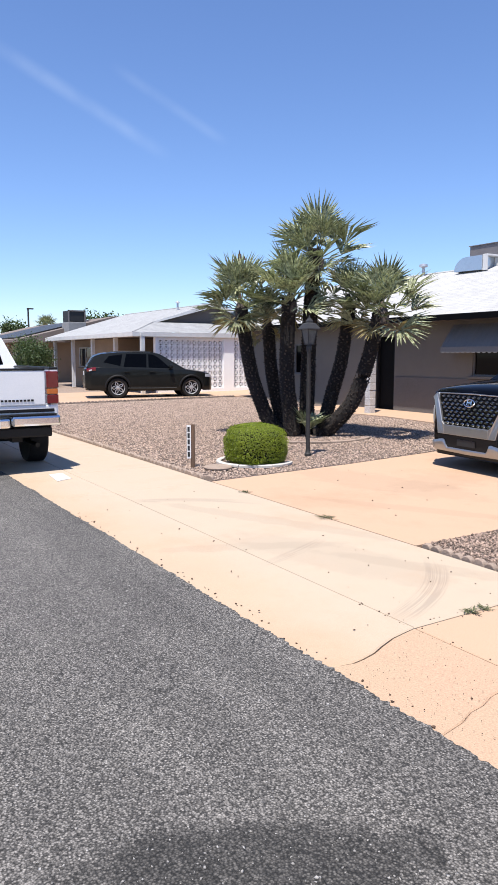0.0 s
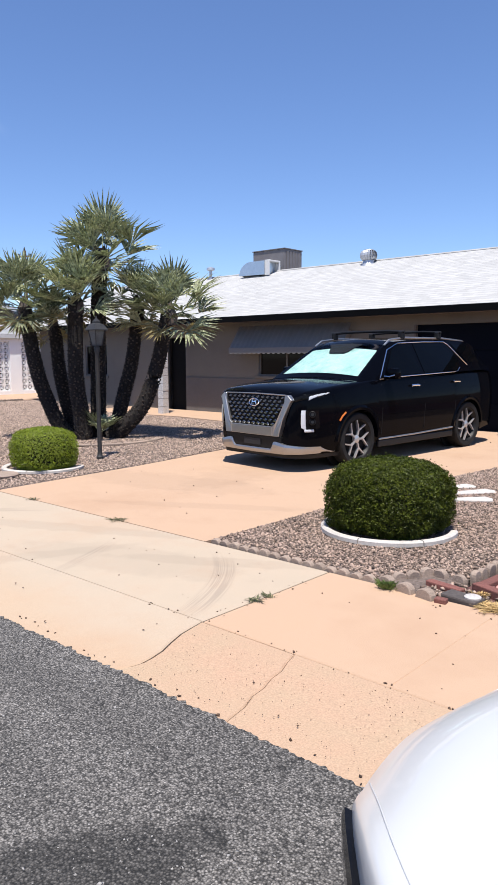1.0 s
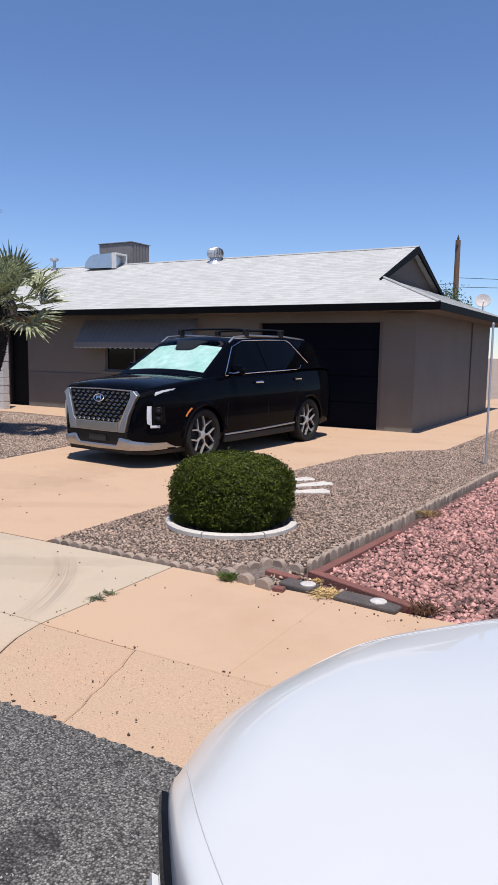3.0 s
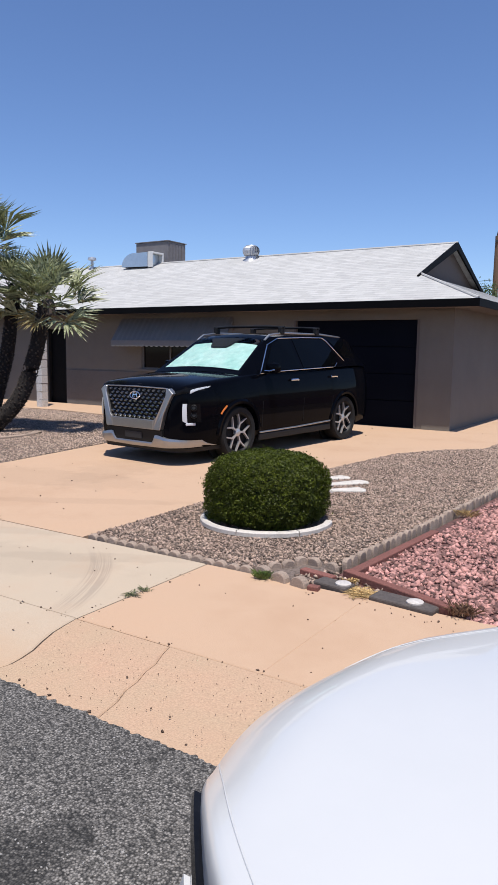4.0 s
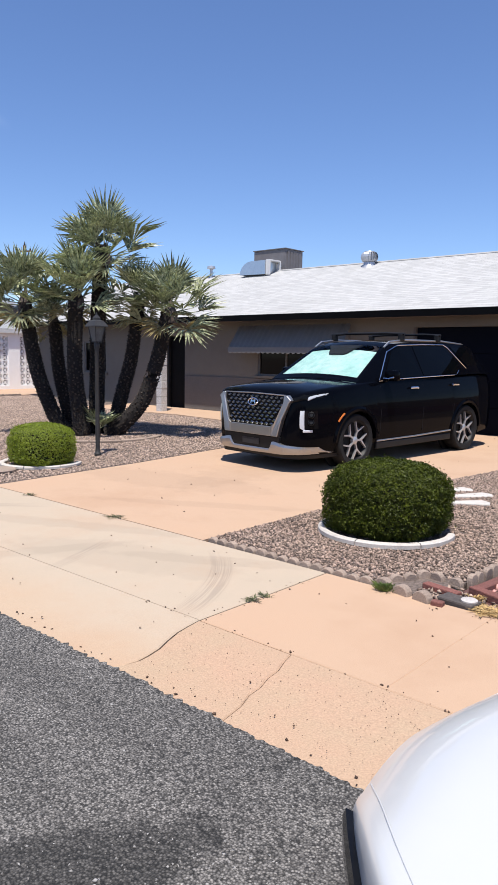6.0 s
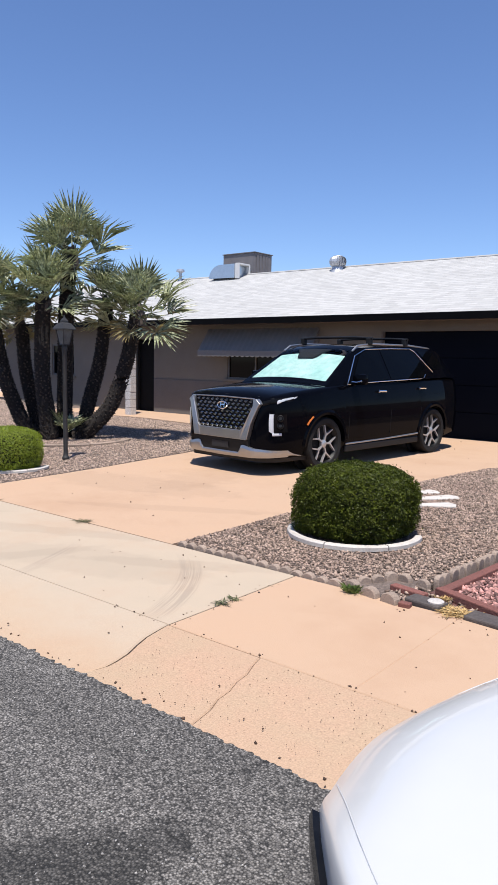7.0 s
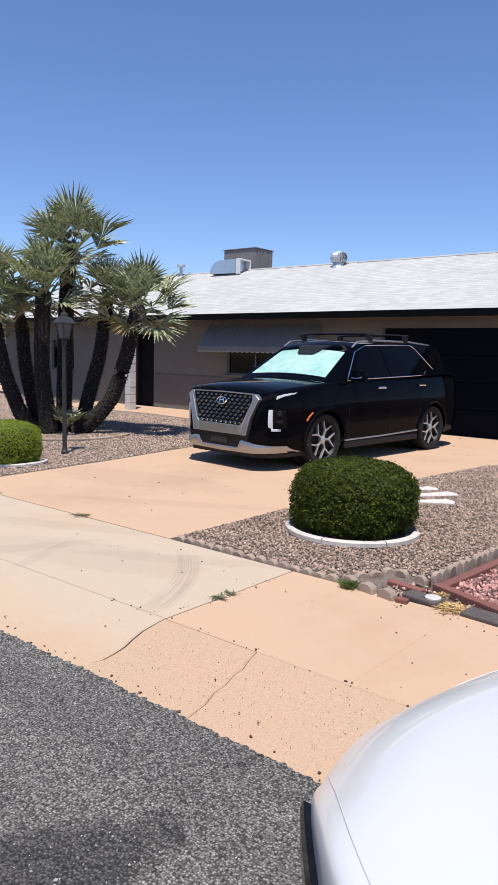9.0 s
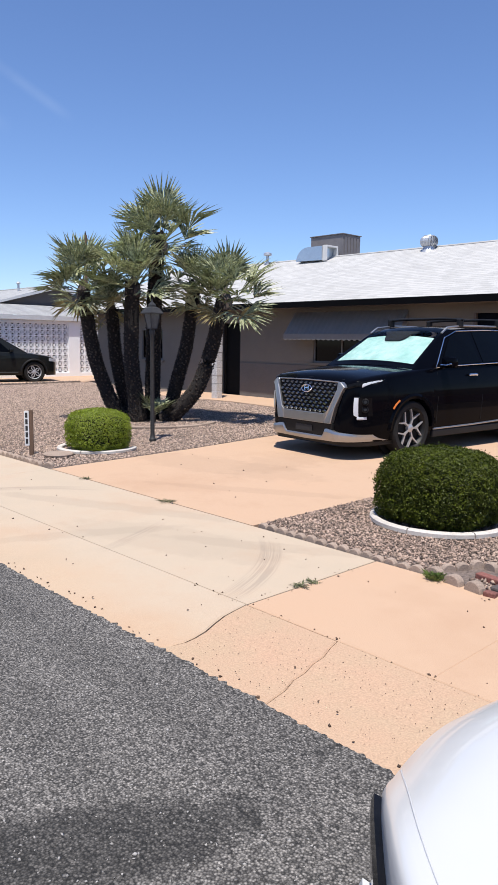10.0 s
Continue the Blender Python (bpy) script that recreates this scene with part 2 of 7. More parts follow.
HOUSE_GLASS = mat("dark_window_glass", (0.002, 0.002, 0.0025), (0.003, 0.003, 0.0035), rough=0.05, spec=0.12, fine=0)
STONE_PINK = mat("pinkish_gravel_stone", (0.376, 0.280, 0.221), (0.301, 0.219, 0.173), scale=2.0, rough=0.9, bscale=90, fine=0.15, island=0.5)


def roof_mat(name, c, rand, y0):
    """Shingle courses: each tab takes its own tone."""
    m = mat(name, c, tuple(v * 0.9 for v in c), scale=0.8, rough=0.9, bump=0.004, bscale=90, fine=0.1)
    n, l = m.node_tree.nodes, m.node_tree.links
    b = n["Principled BSDF"]
    base = b.inputs["Base Color"].links[0].from_socket
    geo = n.new("ShaderNodeNewGeometry")
    sep = n.new("ShaderNodeSeparateXYZ")
    l.new(geo.outputs["Position"], sep.inputs[0])
    com = n.new("ShaderNodeCombineXYZ")
    l.new(sep.outputs["X"], com.inputs["X"])
    off = n.new("ShaderNodeMath")
    off.operation = "SUBTRACT"
    off.inputs[1].default_value = y0
    l.new(sep.outputs["Y"], off.inputs[0])
    l.new(off.outputs[0], com.inputs["Y"])
    br = n.new("ShaderNodeTexBrick")
    br.offset = 0.5
    br.inputs["Color1"].default_value = (1, 1, 1, 1)
    br.inputs["Color2"].default_value = (1 - rand, 1 - rand, 1 - rand, 1)
    br.inputs["Mortar"].default_value = (0.84, 0.84, 0.86, 1)
    br.inputs["Scale"].default_value = 1.0
    br.inputs["Brick Width"].default_value = 0.24
    br.inputs["Row Height"].default_value = 0.1329
    br.inputs["Mortar Size"].default_value = 0.006
    br.inputs["Mortar Smooth"].default_value = 0.3
    l.new(com.outputs[0], br.inputs["Vector"])
    mx = n.new("ShaderNodeVectorMath")
    mx.operation = "MULTIPLY"
    l.new(base, mx.inputs[0])
    l.new(br.outputs["Color"], mx.inputs[1])
    l.new(mx.outputs[0], b.inputs["Base Color"])
    return m


ROOF = roof_mat("pale_grey_shingle", (0.452, 0.445, 0.432), 0.17, 13.15)
ROOF_OLD = roof_mat("grey_shingle", (0.37, 0.37, 0.37), 0.14, 11.0)


def stain(material, x, y, rx, ry, turn, strength):
    """Darkens a surface inside one ragged oval, like a damp or oily patch."""
    n, l = material.node_tree.nodes, material.node_tree.links
    b = n["Principled BSDF"]
    base = b.inputs["Base Color"].links[0].from_socket
    geo = n.new("ShaderNodeNewGeometry")
    no = n.new("ShaderNodeTexNoise")
    no.inputs["Scale"].default_value = 5.0
    no.inputs["Detail"].default_value = 8
    l.new(geo.outputs["Position"], no.inputs["Vector"])
    mp = n.new("ShaderNodeMapping")
    mp.vector_type = "TEXTURE"
    mp.inputs["Location"].default_value = (x, y, 0)
    mp.inputs["Rotation"].default_value = (0, 0, radians(turn))
    mp.inputs["Scale"].default_value = (rx, ry, 1000)
    l.new(geo.outputs["Position"], mp.inputs["Vector"])
    ln = n.new("ShaderNodeVectorMath")
    ln.operation = "LENGTH"
    l.new(mp.outputs[0], ln.inputs[0])
    ad = n.new("ShaderNodeMath")
    ad.operation = "MULTIPLY_ADD"
    ad.inputs[1].default_value = 1.3
    l.new(no.outputs["Fac"], ad.inputs[0])
    l.new(ln.outputs["Value"], ad.inputs[2])
    mr = n.new("ShaderNodeMapRange")
    mr.inputs["From Min"].default_value, mr.inputs["From Max"].default_value = 1.45, 1.75
    mr.inputs["To Min"].default_value, mr.inputs["To Max"].default_value = strength, 1.0
    l.new(ad.outputs[0], mr.inputs["Value"])
    mx = n.new("ShaderNodeVectorMath")
    mx.operation = "MULTIPLY"
    l.new(base, mx.inputs[0])
    l.new(mr.outputs[0], mx.inputs[1])
    l.new(mx.outputs[0], b.inputs["Base Color"])


stain(ASPHALT, -1.74, 1.12, 0.62, 0.20, 62, 0.42)
stain(CONCRETE, -6.6, 6.0, 1.6, 0.5, 10, 0.93)
stain(CONCRETE_PALE, -4.3, 3.5, 1.1, 0.35, 20, 0.93)
stain(CONCRETE_PALE, -5.6, 3.75, 1.5, 0.14, 24, 0.92)
stain(CONCRETE_PALE, -3.7, 3.9, 0.9, 0.12, 30, 0.93)
stain(CONCRETE_PALE, -4.9, 3.1, 0.9, 0.12, 65, 0.93)
stain(CONCRETE, -5.2, 5.3, 1.3, 0.13, 28, 0.93)
stain(CONCRETE, -6.3, 7.4, 0.5, 1.6, 8, 0.93)


def aggregate(material, size):
    """Stones of an asphalt surface: pale and dark grains in a dark binder, worn in long lanes."""
    n, l = material.node_tree.nodes, material.node_tree.links
    b = n["Principled BSDF"]
    col = b.inputs["Base Color"].links[0].from_socket
    geo = n.new("ShaderNodeNewGeometry")
    cells = n.new("ShaderNodeTexVoronoi")
    cells.inputs["Scale"].default_value = 1 / size
    l.new(geo.outputs["Position"], cells.inputs["Vector"])
    lanes = n.new("ShaderNodeTexNoise")
    lanes.inputs["Scale"].default_value = 1.0
    lanes.inputs["Detail"].default_value = 4
    mp = n.new("ShaderNodeMapping")
    mp.inputs["Scale"].default_value = (0.25, 2.4, 1)
    l.new(geo.outputs["Position"], mp.inputs["Vector"])
    l.new(mp.outputs[0], lanes.inputs["Vector"])
    sep = n.new("ShaderNodeSeparateColor")
    l.new(cells.outputs["Color"], sep.inputs[0])
    for src, a, c, lo, hi in ((cells.outputs["Distance"], 0.15, 0.75, 1.45, 0.3), (sep.outputs[0], 0.0, 1.0, 0.34, 1.9), (lanes.outputs["Fac"], 0.35, 0.65, 0.86, 1.14)):
        mr = n.new("ShaderNodeMapRange")
        for k, v in zip(("From Min", "From Max", "To Min", "To Max"), (a, c, lo, hi)):
            mr.inputs[k].default_value = v
        l.new(src, mr.inputs["Value"])
        mx = n.new("ShaderNodeVectorMath")
        mx.operation = "MULTIPLY"
        l.new(col, mx.inputs[0])
        l.new(mr.outputs[0], mx.inputs[1])
        col = mx.outputs[0]
    crack = n.new("ShaderNodeTexNoise")
    crack.inputs["Scale"].default_value = 0.4
    crack.inputs["Detail"].default_value = 5
    l.new(geo.outputs["Position"], crack.inputs["Vector"])
    off = n.new("ShaderNodeMath")
    off.operation = "COMPARE"
    off.inputs[1].default_value = 0.52
    off.inputs[2].default_value = 0.0016
    l.new(crack.outputs["Fac"], off.inputs[0])
    mx = n.new("ShaderNodeMix")
    mx.data_type = "RGBA"
    mx.blend_type = "MULTIPLY"
    l.new(off.outputs[0], mx.inputs["Factor"])
    l.new(col, mx.inputs["A"])
    mx.inputs["B"].default_value = (0.62, 0.62, 0.62, 1)
    l.new(mx.outputs["Result"], b.inputs["Base Color"])


def tyre_arc(material, cx, cy, radius, width, y0, y1, dark):
    """A faint streaky band left by a turning tyre."""
    n, l = material.node_tree.nodes, material.node_tree.links
    b = n["Principled BSDF"]
    col = b.inputs["Base Color"].links[0].from_socket
    geo = n.new("ShaderNodeNewGeometry")
    sep = n.new("ShaderNodeSeparateXYZ")
    l.new(geo.outputs["Position"], sep.inputs[0])

    def calc(op, a, c):
        m = n.new("ShaderNodeMath")
        m.operation = op
        for i, v in enumerate((a, c)):
            if isinstance(v, (int, float)):
                m.inputs[i].default_value = v
            else:
                l.new(v, m.inputs[i])
        return m.outputs[0]

    def ramp(v, a, c, lo, hi):
        m = n.new("ShaderNodeMapRange")
        m.interpolation_type = "SMOOTHSTEP"
        for k, q in zip(("From Min", "From Max", "To Min", "To Max"), (a, c, lo, hi)):
            m.inputs[k].default_value = q
        l.new(v, m.inputs["Value"])
        return m.outputs[0]

    dx, dy = calc("SUBTRACT", sep.outputs["X"], cx), calc("SUBTRACT", sep.outputs["Y"], cy)
    r = calc("SUBTRACT", calc("SQRT", calc("ADD", calc("MULTIPLY", dx, dx), calc("MULTIPLY", dy, dy)), 0.0), radius)
    f = ramp(calc("ABSOLUTE", r, 0.0), width * 0.3, width * 0.55, 1.0, 0.0)
    f = calc("MULTIPLY", f, calc("MULTIPLY", ramp(sep.outputs["Y"], y0 - 0.15, y0 + 0.2, 0.0, 1.0), ramp(sep.outputs["Y"], y1 - 0.4, y1 + 0.1, 1.0, 0.0)))
    streak = n.new("ShaderNodeTexNoise")
    streak.noise_dimensions = "2D"
    streak.inputs["Scale"].default_value = 1.0
    streak.inputs["Detail"].default_value = 3
    place = n.new("ShaderNodeCombineXYZ")
    l.new(calc("MULTIPLY", r, 70.0), place.inputs[0])
    l.new(calc("MULTIPLY", dy, 1.5), place.inputs[1])
    l.new(place.outputs[0], streak.inputs["Vector"])
    f = calc("MULTIPLY", f, ramp(streak.outputs["Fac"], 0.35, 0.62, 0.1, 1.0))
    mx = n.new("ShaderNodeMix")
    mx.data_type = "RGBA"
    mx.blend_type = "MULTIPLY"
    l.new(f, mx.inputs["Factor"])
    l.new(col, mx.inputs["A"])
    mx.inputs["B"].default_value = (dark, dark, dark * 1.02, 1)
    l.new(mx.outputs["Result"], b.inputs["Base Color"])


def rust_dust(material, y0, y1, colour):
    """Peach dust washed along the gutter, with an uneven upper edge."""
    n, l = material.node_tree.nodes, material.node_tree.links
    b = n["Principled BSDF"]
    col = b.inputs["Base Color"].links[0].from_socket
    geo = n.new("ShaderNodeNewGeometry")
    sep = n.new("ShaderNodeSeparateXYZ")
    l.new(geo.outputs["Position"], sep.inputs[0])
    t = n.new("ShaderNodeTexNoise")
    t.inputs["Scale"].default_value = 1.3
    t.inputs["Detail"].default_value = 5
    l.new(geo.outputs["Position"], t.inputs["Vector"])
    ad = n.new("ShaderNodeMath")
    ad.operation = "MULTIPLY_ADD"
    ad.inputs[1].default_value = 0.9
    l.new(t.outputs["Fac"], ad.inputs[0])
    l.new(sep.outputs["Y"], ad.inputs[2])
    mr = n.new("ShaderNodeMapRange")
    mr.interpolation_type = "SMOOTHSTEP"
    for k, v in zip(("From Min", "From Max", "To Min", "To Max"), (y0 + 0.45, y1 + 0.45, 1.0, 0.0)):
        mr.inputs[k].default_value = v
    l.new(ad.outputs[0], mr.inputs["Value"])
    mx = n.new("ShaderNodeMix")
    mx.data_type = "RGBA"
    mx.blend_type = "MULTIPLY"
    l.new(mr.outputs[0], mx.inputs["Factor"])
    l.new(col, mx.inputs["A"])
    mx.inputs["B"].default_value = (*colour, 1)
    l.new(mx.outputs["Result"], b.inputs["Base Color"])


aggregate(ASPHALT, 0.009)
tyre_arc(CONCRETE_PALE, -5.101, 2.383, 2.133, 0.20, 3.0, 4.1, 0.80)
tyre_arc(CONCRETE_PALE, -8.312, 1.682, 4.074, 0.13, 2.95, 3.8, 0.84)
rust_dust(CONCRETE_PALE, 2.2, 2.95, (1.01, 0.93, 0.86))


def thin_leaf(material, colour, share):
    """Lets light through a leaf: part of it shows on the side away from the sun."""
    n, l = material.node_tree.nodes, material.node_tree.links
    out = n["Material Output"]
    tr = n.new("ShaderNodeBsdfTranslucent")
    tr.inputs["Color"].default_value = (*colour, 1)
    mx = n.new("ShaderNodeMixShader")
    mx.inputs["Fac"].default_value = share
    l.new(n["Principled BSDF"].outputs[0], mx.inputs[1])
    l.new(tr.outputs[0], mx.inputs[2])
    l.new(mx.outputs[0], out.inputs["Surface"])


thin_leaf(FROND, (0.24, 0.29, 0.12), 0.14)
thin_leaf(FROND_DRY, (0.45, 0.36, 0.14), 0.3)
thin_leaf(BUSH_LIT, (0.22, 0.30, 0.02), 0.25)
thin_leaf(BUSH_LEAF, (0.08, 0.11, 0.01), 0.15)
thin_leaf(TREE_LEAF, (0.10, 0.15, 0.04), 0.25)

# ---------- building blocks ----------
def mesh_ob(name, bm, material, parent=None, label="", smooth=0.0):
    me = bpy.data.meshes.new(name)
    bm.normal_update()
    if smooth:
        for f in bm.faces:
            f.smooth = True
        for e in bm.edges:
            if len(e.link_faces) == 2 and e.calc_face_angle(0) > smooth:
                e.smooth = False
    bm.to_mesh(me)
    bm.free()
    me.materials.append(material)
    ob = new(name, me)
    if parent:
        ob.parent = parent
    return tagged(ob, label)


def part(name, bm, material, parent, label="", smooth=0.0):
    return mesh_ob(name, bm, material, parent, label, smooth)


def thing(name, m, label, category, group="", kind=""):
    ob = new(name)
    ob.empty_display_size = 0.1
    ob.matrix_world = m
    return tagged(ob, label, category, group, kind)


def shared(name, me, m, parent=None):
    ob = new(name, me)
    ob.matrix_basis = m
    if parent:
        ob.parent = parent
    return ob


def mesh_from(name, verts, faces, material):
    me = bpy.data.meshes.new(name)
    me.from_pydata([tuple(v) for v in verts], [], faces)
    me.materials.append(material)
    return me


def box(bm, x0, x1, y0, y1, z0, z1, bevel=0.0):
    vs = [bm.verts.new((x, y, z)) for x in (x0, x1) for y in (y0, y1) for z in (z0, z1)]
    fs = [bm.faces.new([vs[i] for i in q]) for q in
          ((0, 1, 3, 2), (4, 6, 7, 5), (0, 4, 5, 1), (2, 3, 7, 6), (0, 2, 6, 4), (1, 5, 7, 3))]
    if bevel:
        es = list({e for f in fs for e in f.edges})
        bmesh.ops.bevel(bm, geom=es, offset=bevel, segments=2, affect="EDGES", profile=0.5)
    return vs


def boxes(*dims, bevel=0.0):
    bm = bmesh.new()
    for d in dims:
        box(bm, *d, bevel=bevel)
    return bm


def prism(bm, pts, a, b, axis="x"):
    """A polygon in the two other axes, extruded from a to b along axis."""
    def at(p, v):
        return {"x": (v, p[0], p[1]), "y": (p[0], v, p[1]), "z": (p[0], p[1], v)}[axis]
    lo = [bm.verts.new(at(p, a)) for p in pts]
    hi = [bm.verts.new(at(p, b)) for p in pts]
    n = len(pts)
    bm.faces.new(lo[::-1])
    bm.faces.new(hi)
    for i in range(n):
        bm.faces.new((lo[i], lo[(i + 1) % n], hi[(i + 1) % n], hi[i]))
    bmesh.ops.recalc_face_normals(bm, faces=bm.faces[:])
    return bm


def tube(bm, pts, radius, sides=8, caps=True):
    """A round bar through points; radius is a number or one for each point."""
    pts = [Vector(p) for p in pts]
    rad = radius if isinstance(radius, (list, tuple)) else [radius] * len(pts)
    rings = []
    up = Vector((0, 0, 1))
    for i, p in enumerate(pts):
        d = (pts[min(i + 1, len(pts) - 1)] - pts[max(i - 1, 0)]).normalized()
        a = d.cross(up if abs(d.z) < 0.95 else Vector((1, 0, 0))).normalized()
        b = d.cross(a)
        rings.append([bm.verts.new(p + (a * math.cos(k * 2 * math.pi / sides) + b * math.sin(k * 2 * math.pi / sides)) * rad[i])
                      for k in range(sides)])
    for r0, r1 in zip(rings, rings[1:]):
        for k in range(sides):
            bm.faces.new((r0[k], r0[(k + 1) % sides], r1[(k + 1) % sides], r1[k]))
    if caps:
        bm.faces.new(rings[0][::-1])
        bm.faces.new(rings[-1])
    bmesh.ops.recalc_face_normals(bm, faces=bm.faces[:])
    return bm


def lathe(bm, prof, sides=24, m=Matrix(), caps=True):
    """Radius-height pairs turned round z, moved by m."""
    rings = [[bm.verts.new(m @ Vector((r * math.cos(k * 2 * math.pi / sides), r * math.sin(k * 2 * math.pi / sides), z)))
              for k in range(sides)] for r, z in prof]
    for r0, r1 in zip(rings, rings[1:]):
        for k in range(sides):
            bm.faces.new((r0[k], r0[(k + 1) % sides], r1[(k + 1) % sides], r1[k]))
    if caps:
        bm.faces.new(rings[0][::-1])
        bm.faces.new(rings[-1])
    bmesh.ops.recalc_face_normals(bm, faces=bm.faces[:])
    return bm


def gz(y):
    """The ground's height: level to the pavement's back edge, then a gentle rise to the houses."""
    return 0.0097 * (min(max(y, 4.5), 14.2) - 4.5)


def strip(name, x0, x1, ys, material, dz=0.0, nx=1, depth=0.12, kind="structure", label="", category=""):
    """A slab along x that follows the ground, with a body below."""
    bm = bmesh.new()
    xs = [x0 + (x1 - x0) * i / nx for i in range(nx + 1)]
    rows = [[bm.verts.new((x, y, gz(y) + dz)) for x in xs] for y in ys]
    for r0, r1 in zip(rows, rows[1:]):
        for i in range(nx):
            bm.faces.new((r0[i], r0[i + 1], r1[i + 1], r1[i]))
    bmesh.ops.extrude_face_region(bm, geom=bm.faces[:])
    low = [v for r in rows for v in r]
    for v in low:
        v.co.z -= depth
    bmesh.ops.recalc_face_normals(bm, faces=bm.faces[:])
    return tagged(mesh_ob(name, bm, material), label, category, kind=kind)


def flat_patch(name, outline, material, dz, label, category, depth=0.1, parent=None):
    """A polygon in plan, laid on the ground."""
    bm = bmesh.new()
    top = [bm.verts.new((x, y, gz(y) + dz)) for x, y in outline]
    low = [bm.verts.new((x, y, gz(y) + dz - depth)) for x, y in outline]
    bm.faces.new(top)
    bm.faces.new(low[::-1])
    n = len(top)
    for i in range(n):
        bm.faces.new((top[i], low[i], low[(i + 1) % n], top[(i + 1) % n]))
    bmesh.ops.triangulate(bm, faces=[f for f in bm.faces if len(f.verts) > 4])
    bmesh.ops.recalc_face_normals(bm, faces=bm.faces[:])
    return tagged(mesh_ob(name, bm, material, parent), label, category, kind="" if parent else "structure")


# ---------- ground, road, pavement ----------
KERB, INNER, BACK = 2.18, 2.95, 4.27

bm = bmesh.new()
ys = [-600, -60, 0, 4.5, 8, 11, 14.2, 60, 200, 900]
xs = [-900, -60, -20, 0, 40, 900]
rows = [[bm.verts.new((x, y, gz(y) - 0.09)) for x in xs] for y in ys]
for r0, r1 in zip(rows, rows[1:]):
    for i in range(len(xs) - 1):
        bm.faces.new((r0[i], r0[i + 1], r1[i + 1], r1[i]))
tagged(mesh_ob("ground", bm, DESERT), "pale brown desert ground round the houses", "ground", kind="structure")

# road, with a broken edge against the concrete
bm = bmesh.new()
edge = []
x = -30.0
while x < 12:
    edge.append((x, KERB + 0.018 + 0.024 * noise.noise((x * 2.1, 0, 3)) + 0.016 * noise.noise((x * 9.0, 0, 7)) + 0.022 * noise.noise((x * 31.0, 0, 9))))
    x += 0.012 if -9 < x < 2 else 0.05
lip = [bm.verts.new((a, b, -0.0085 if -29 < a < 11 else -0.014)) for a, b in [(-260, KERB)] + edge + [(260, KERB)]]
top = [bm.verts.new((v.co.x, KERB - 0.06, -0.0135)) for v in lip]
bot = [bm.verts.new((v.co.x, -7.5, -0.014)) for v in top]
for i in range(len(top) - 1):
    bm.faces.new((top[i], top[i + 1], lip[i + 1], lip[i]))
for i in range(len(top) - 1):
    bm.faces.new((bot[i], bot[i + 1], top[i + 1], top[i]))
tagged(mesh_ob("road", bm, ASPHALT), "worn grey asphalt street with coarse stone showing", "road", kind="structure")
tagged(strip("pavement_far", -260, 260, [-9.6, -7.5], CONCRETE, 0.02), "tan concrete pavement across the street", "pavement", kind="structure")

pavement = thing("pavement", Matrix(), "tan concrete pavement slabs with a gutter apron", "pavement", kind="structure")
bm = bmesh.new()
box(bm, -60, 30, KERB - 0.05, 4.275, -0.2, -0.022)
part("bedding", bm, JOINT_DIRT, pavement)


def slab(outline, material, z=0.0, dip=0.0, name="slab"):
    """A concrete slab with a softened top edge; dip lowers its street side."""
    bm = bmesh.new()
    cx = sum(p[0] for p in outline) / len(outline)
    cy = sum(p[1] for p in outline) / len(outline)

    def h(y):
        return z - dip * max(0.0, (INNER - y) / (INNER - KERB)) ** 1.3

    n = len(outline)
    low = [bm.verts.new((x, y, -0.15)) for x, y in outline]
    mid = [bm.verts.new((x, y, h(y) - 0.006)) for x, y in outline]
    ins = []
    for x, y in outline:
        d = Vector((cx - x, cy - y))
        d = d.normalized() * 0.009
        ins.append(bm.verts.new((x + d.x, y + d.y, h(y))))
    for a, b in ((low, mid), (mid, ins)):
        for i in range(n):
            bm.faces.new((a[i], a[(i + 1) % n], b[(i + 1) % n], b[i]))
    bm.faces.new(ins)
    bm.faces.new(low[::-1])
    bmesh.ops.recalc_face_normals(bm, faces=bm.faces[:])
    return part(name, bm, material, pavement)


G = 0.0045
# walk slabs east of the driveway crossing
cuts = [-2.885, -1.59, -0.29, 1.01, 2.31, 3.61, 4.91, 6.21]
for a, b in zip(cuts, cuts[1:]):
    ga, gb = ({-1.59: -0.0025, -2.885: 0.009}.get(v, G) for v in (a, b))
    slab([(a + ga, INNER + G), (b - gb, INNER + G), (b - gb, BACK), (a + ga, BACK)], CONCRETE)
# the crossing itself, paler
slab([(-7.76, INNER + G), (-2.885 - G, INNER + G), (-2.885 - G, BACK), (-7.76, BACK)], CONCRETE_PALE)
# gutter apron: a curved crack, then a forked one
crack = [(-2.885, INNER), (-2.865, 2.84), (-2.845, 2.74), (-2.80, 2.62), (-2.755, 2.52), (-2.73, 2.42), (-2.72, 2.34), (-2.735, 2.27), (-2.78, KERB)]
fork = [(-2.17, INNER), (-2.145, 2.86), (-2.10, 2.75), (-2.085, 2.65), (-2.05, 2.55), (-2.04, 2.46), (-2.0, 2.36)]
slab([(-7.76, KERB)] + [(x - 0.0055, y) for x, y in crack[::-1]] + [(-7.76, INNER - G)], CONCRETE_PALE, dip=0.012)
slab([(x + 0.0055, y) for x, y in crack[:0:-1]] + [(crack[0][0] + 0.006, INNER - G)] +
     [(x - 0.0014, y - (y == INNER) * G) for x, y in fork] + [(-1.97, KERB)], CONCRETE_GUTTER, dip=0.012)
slab([(-1.968, KERB), (1.01 - G, KERB), (1.01 - G, INNER - G)] + [(x + 0.0014, y - (y == INNER) * G) for x, y in fork], CONCRETE_GUTTER, dip=0.012)
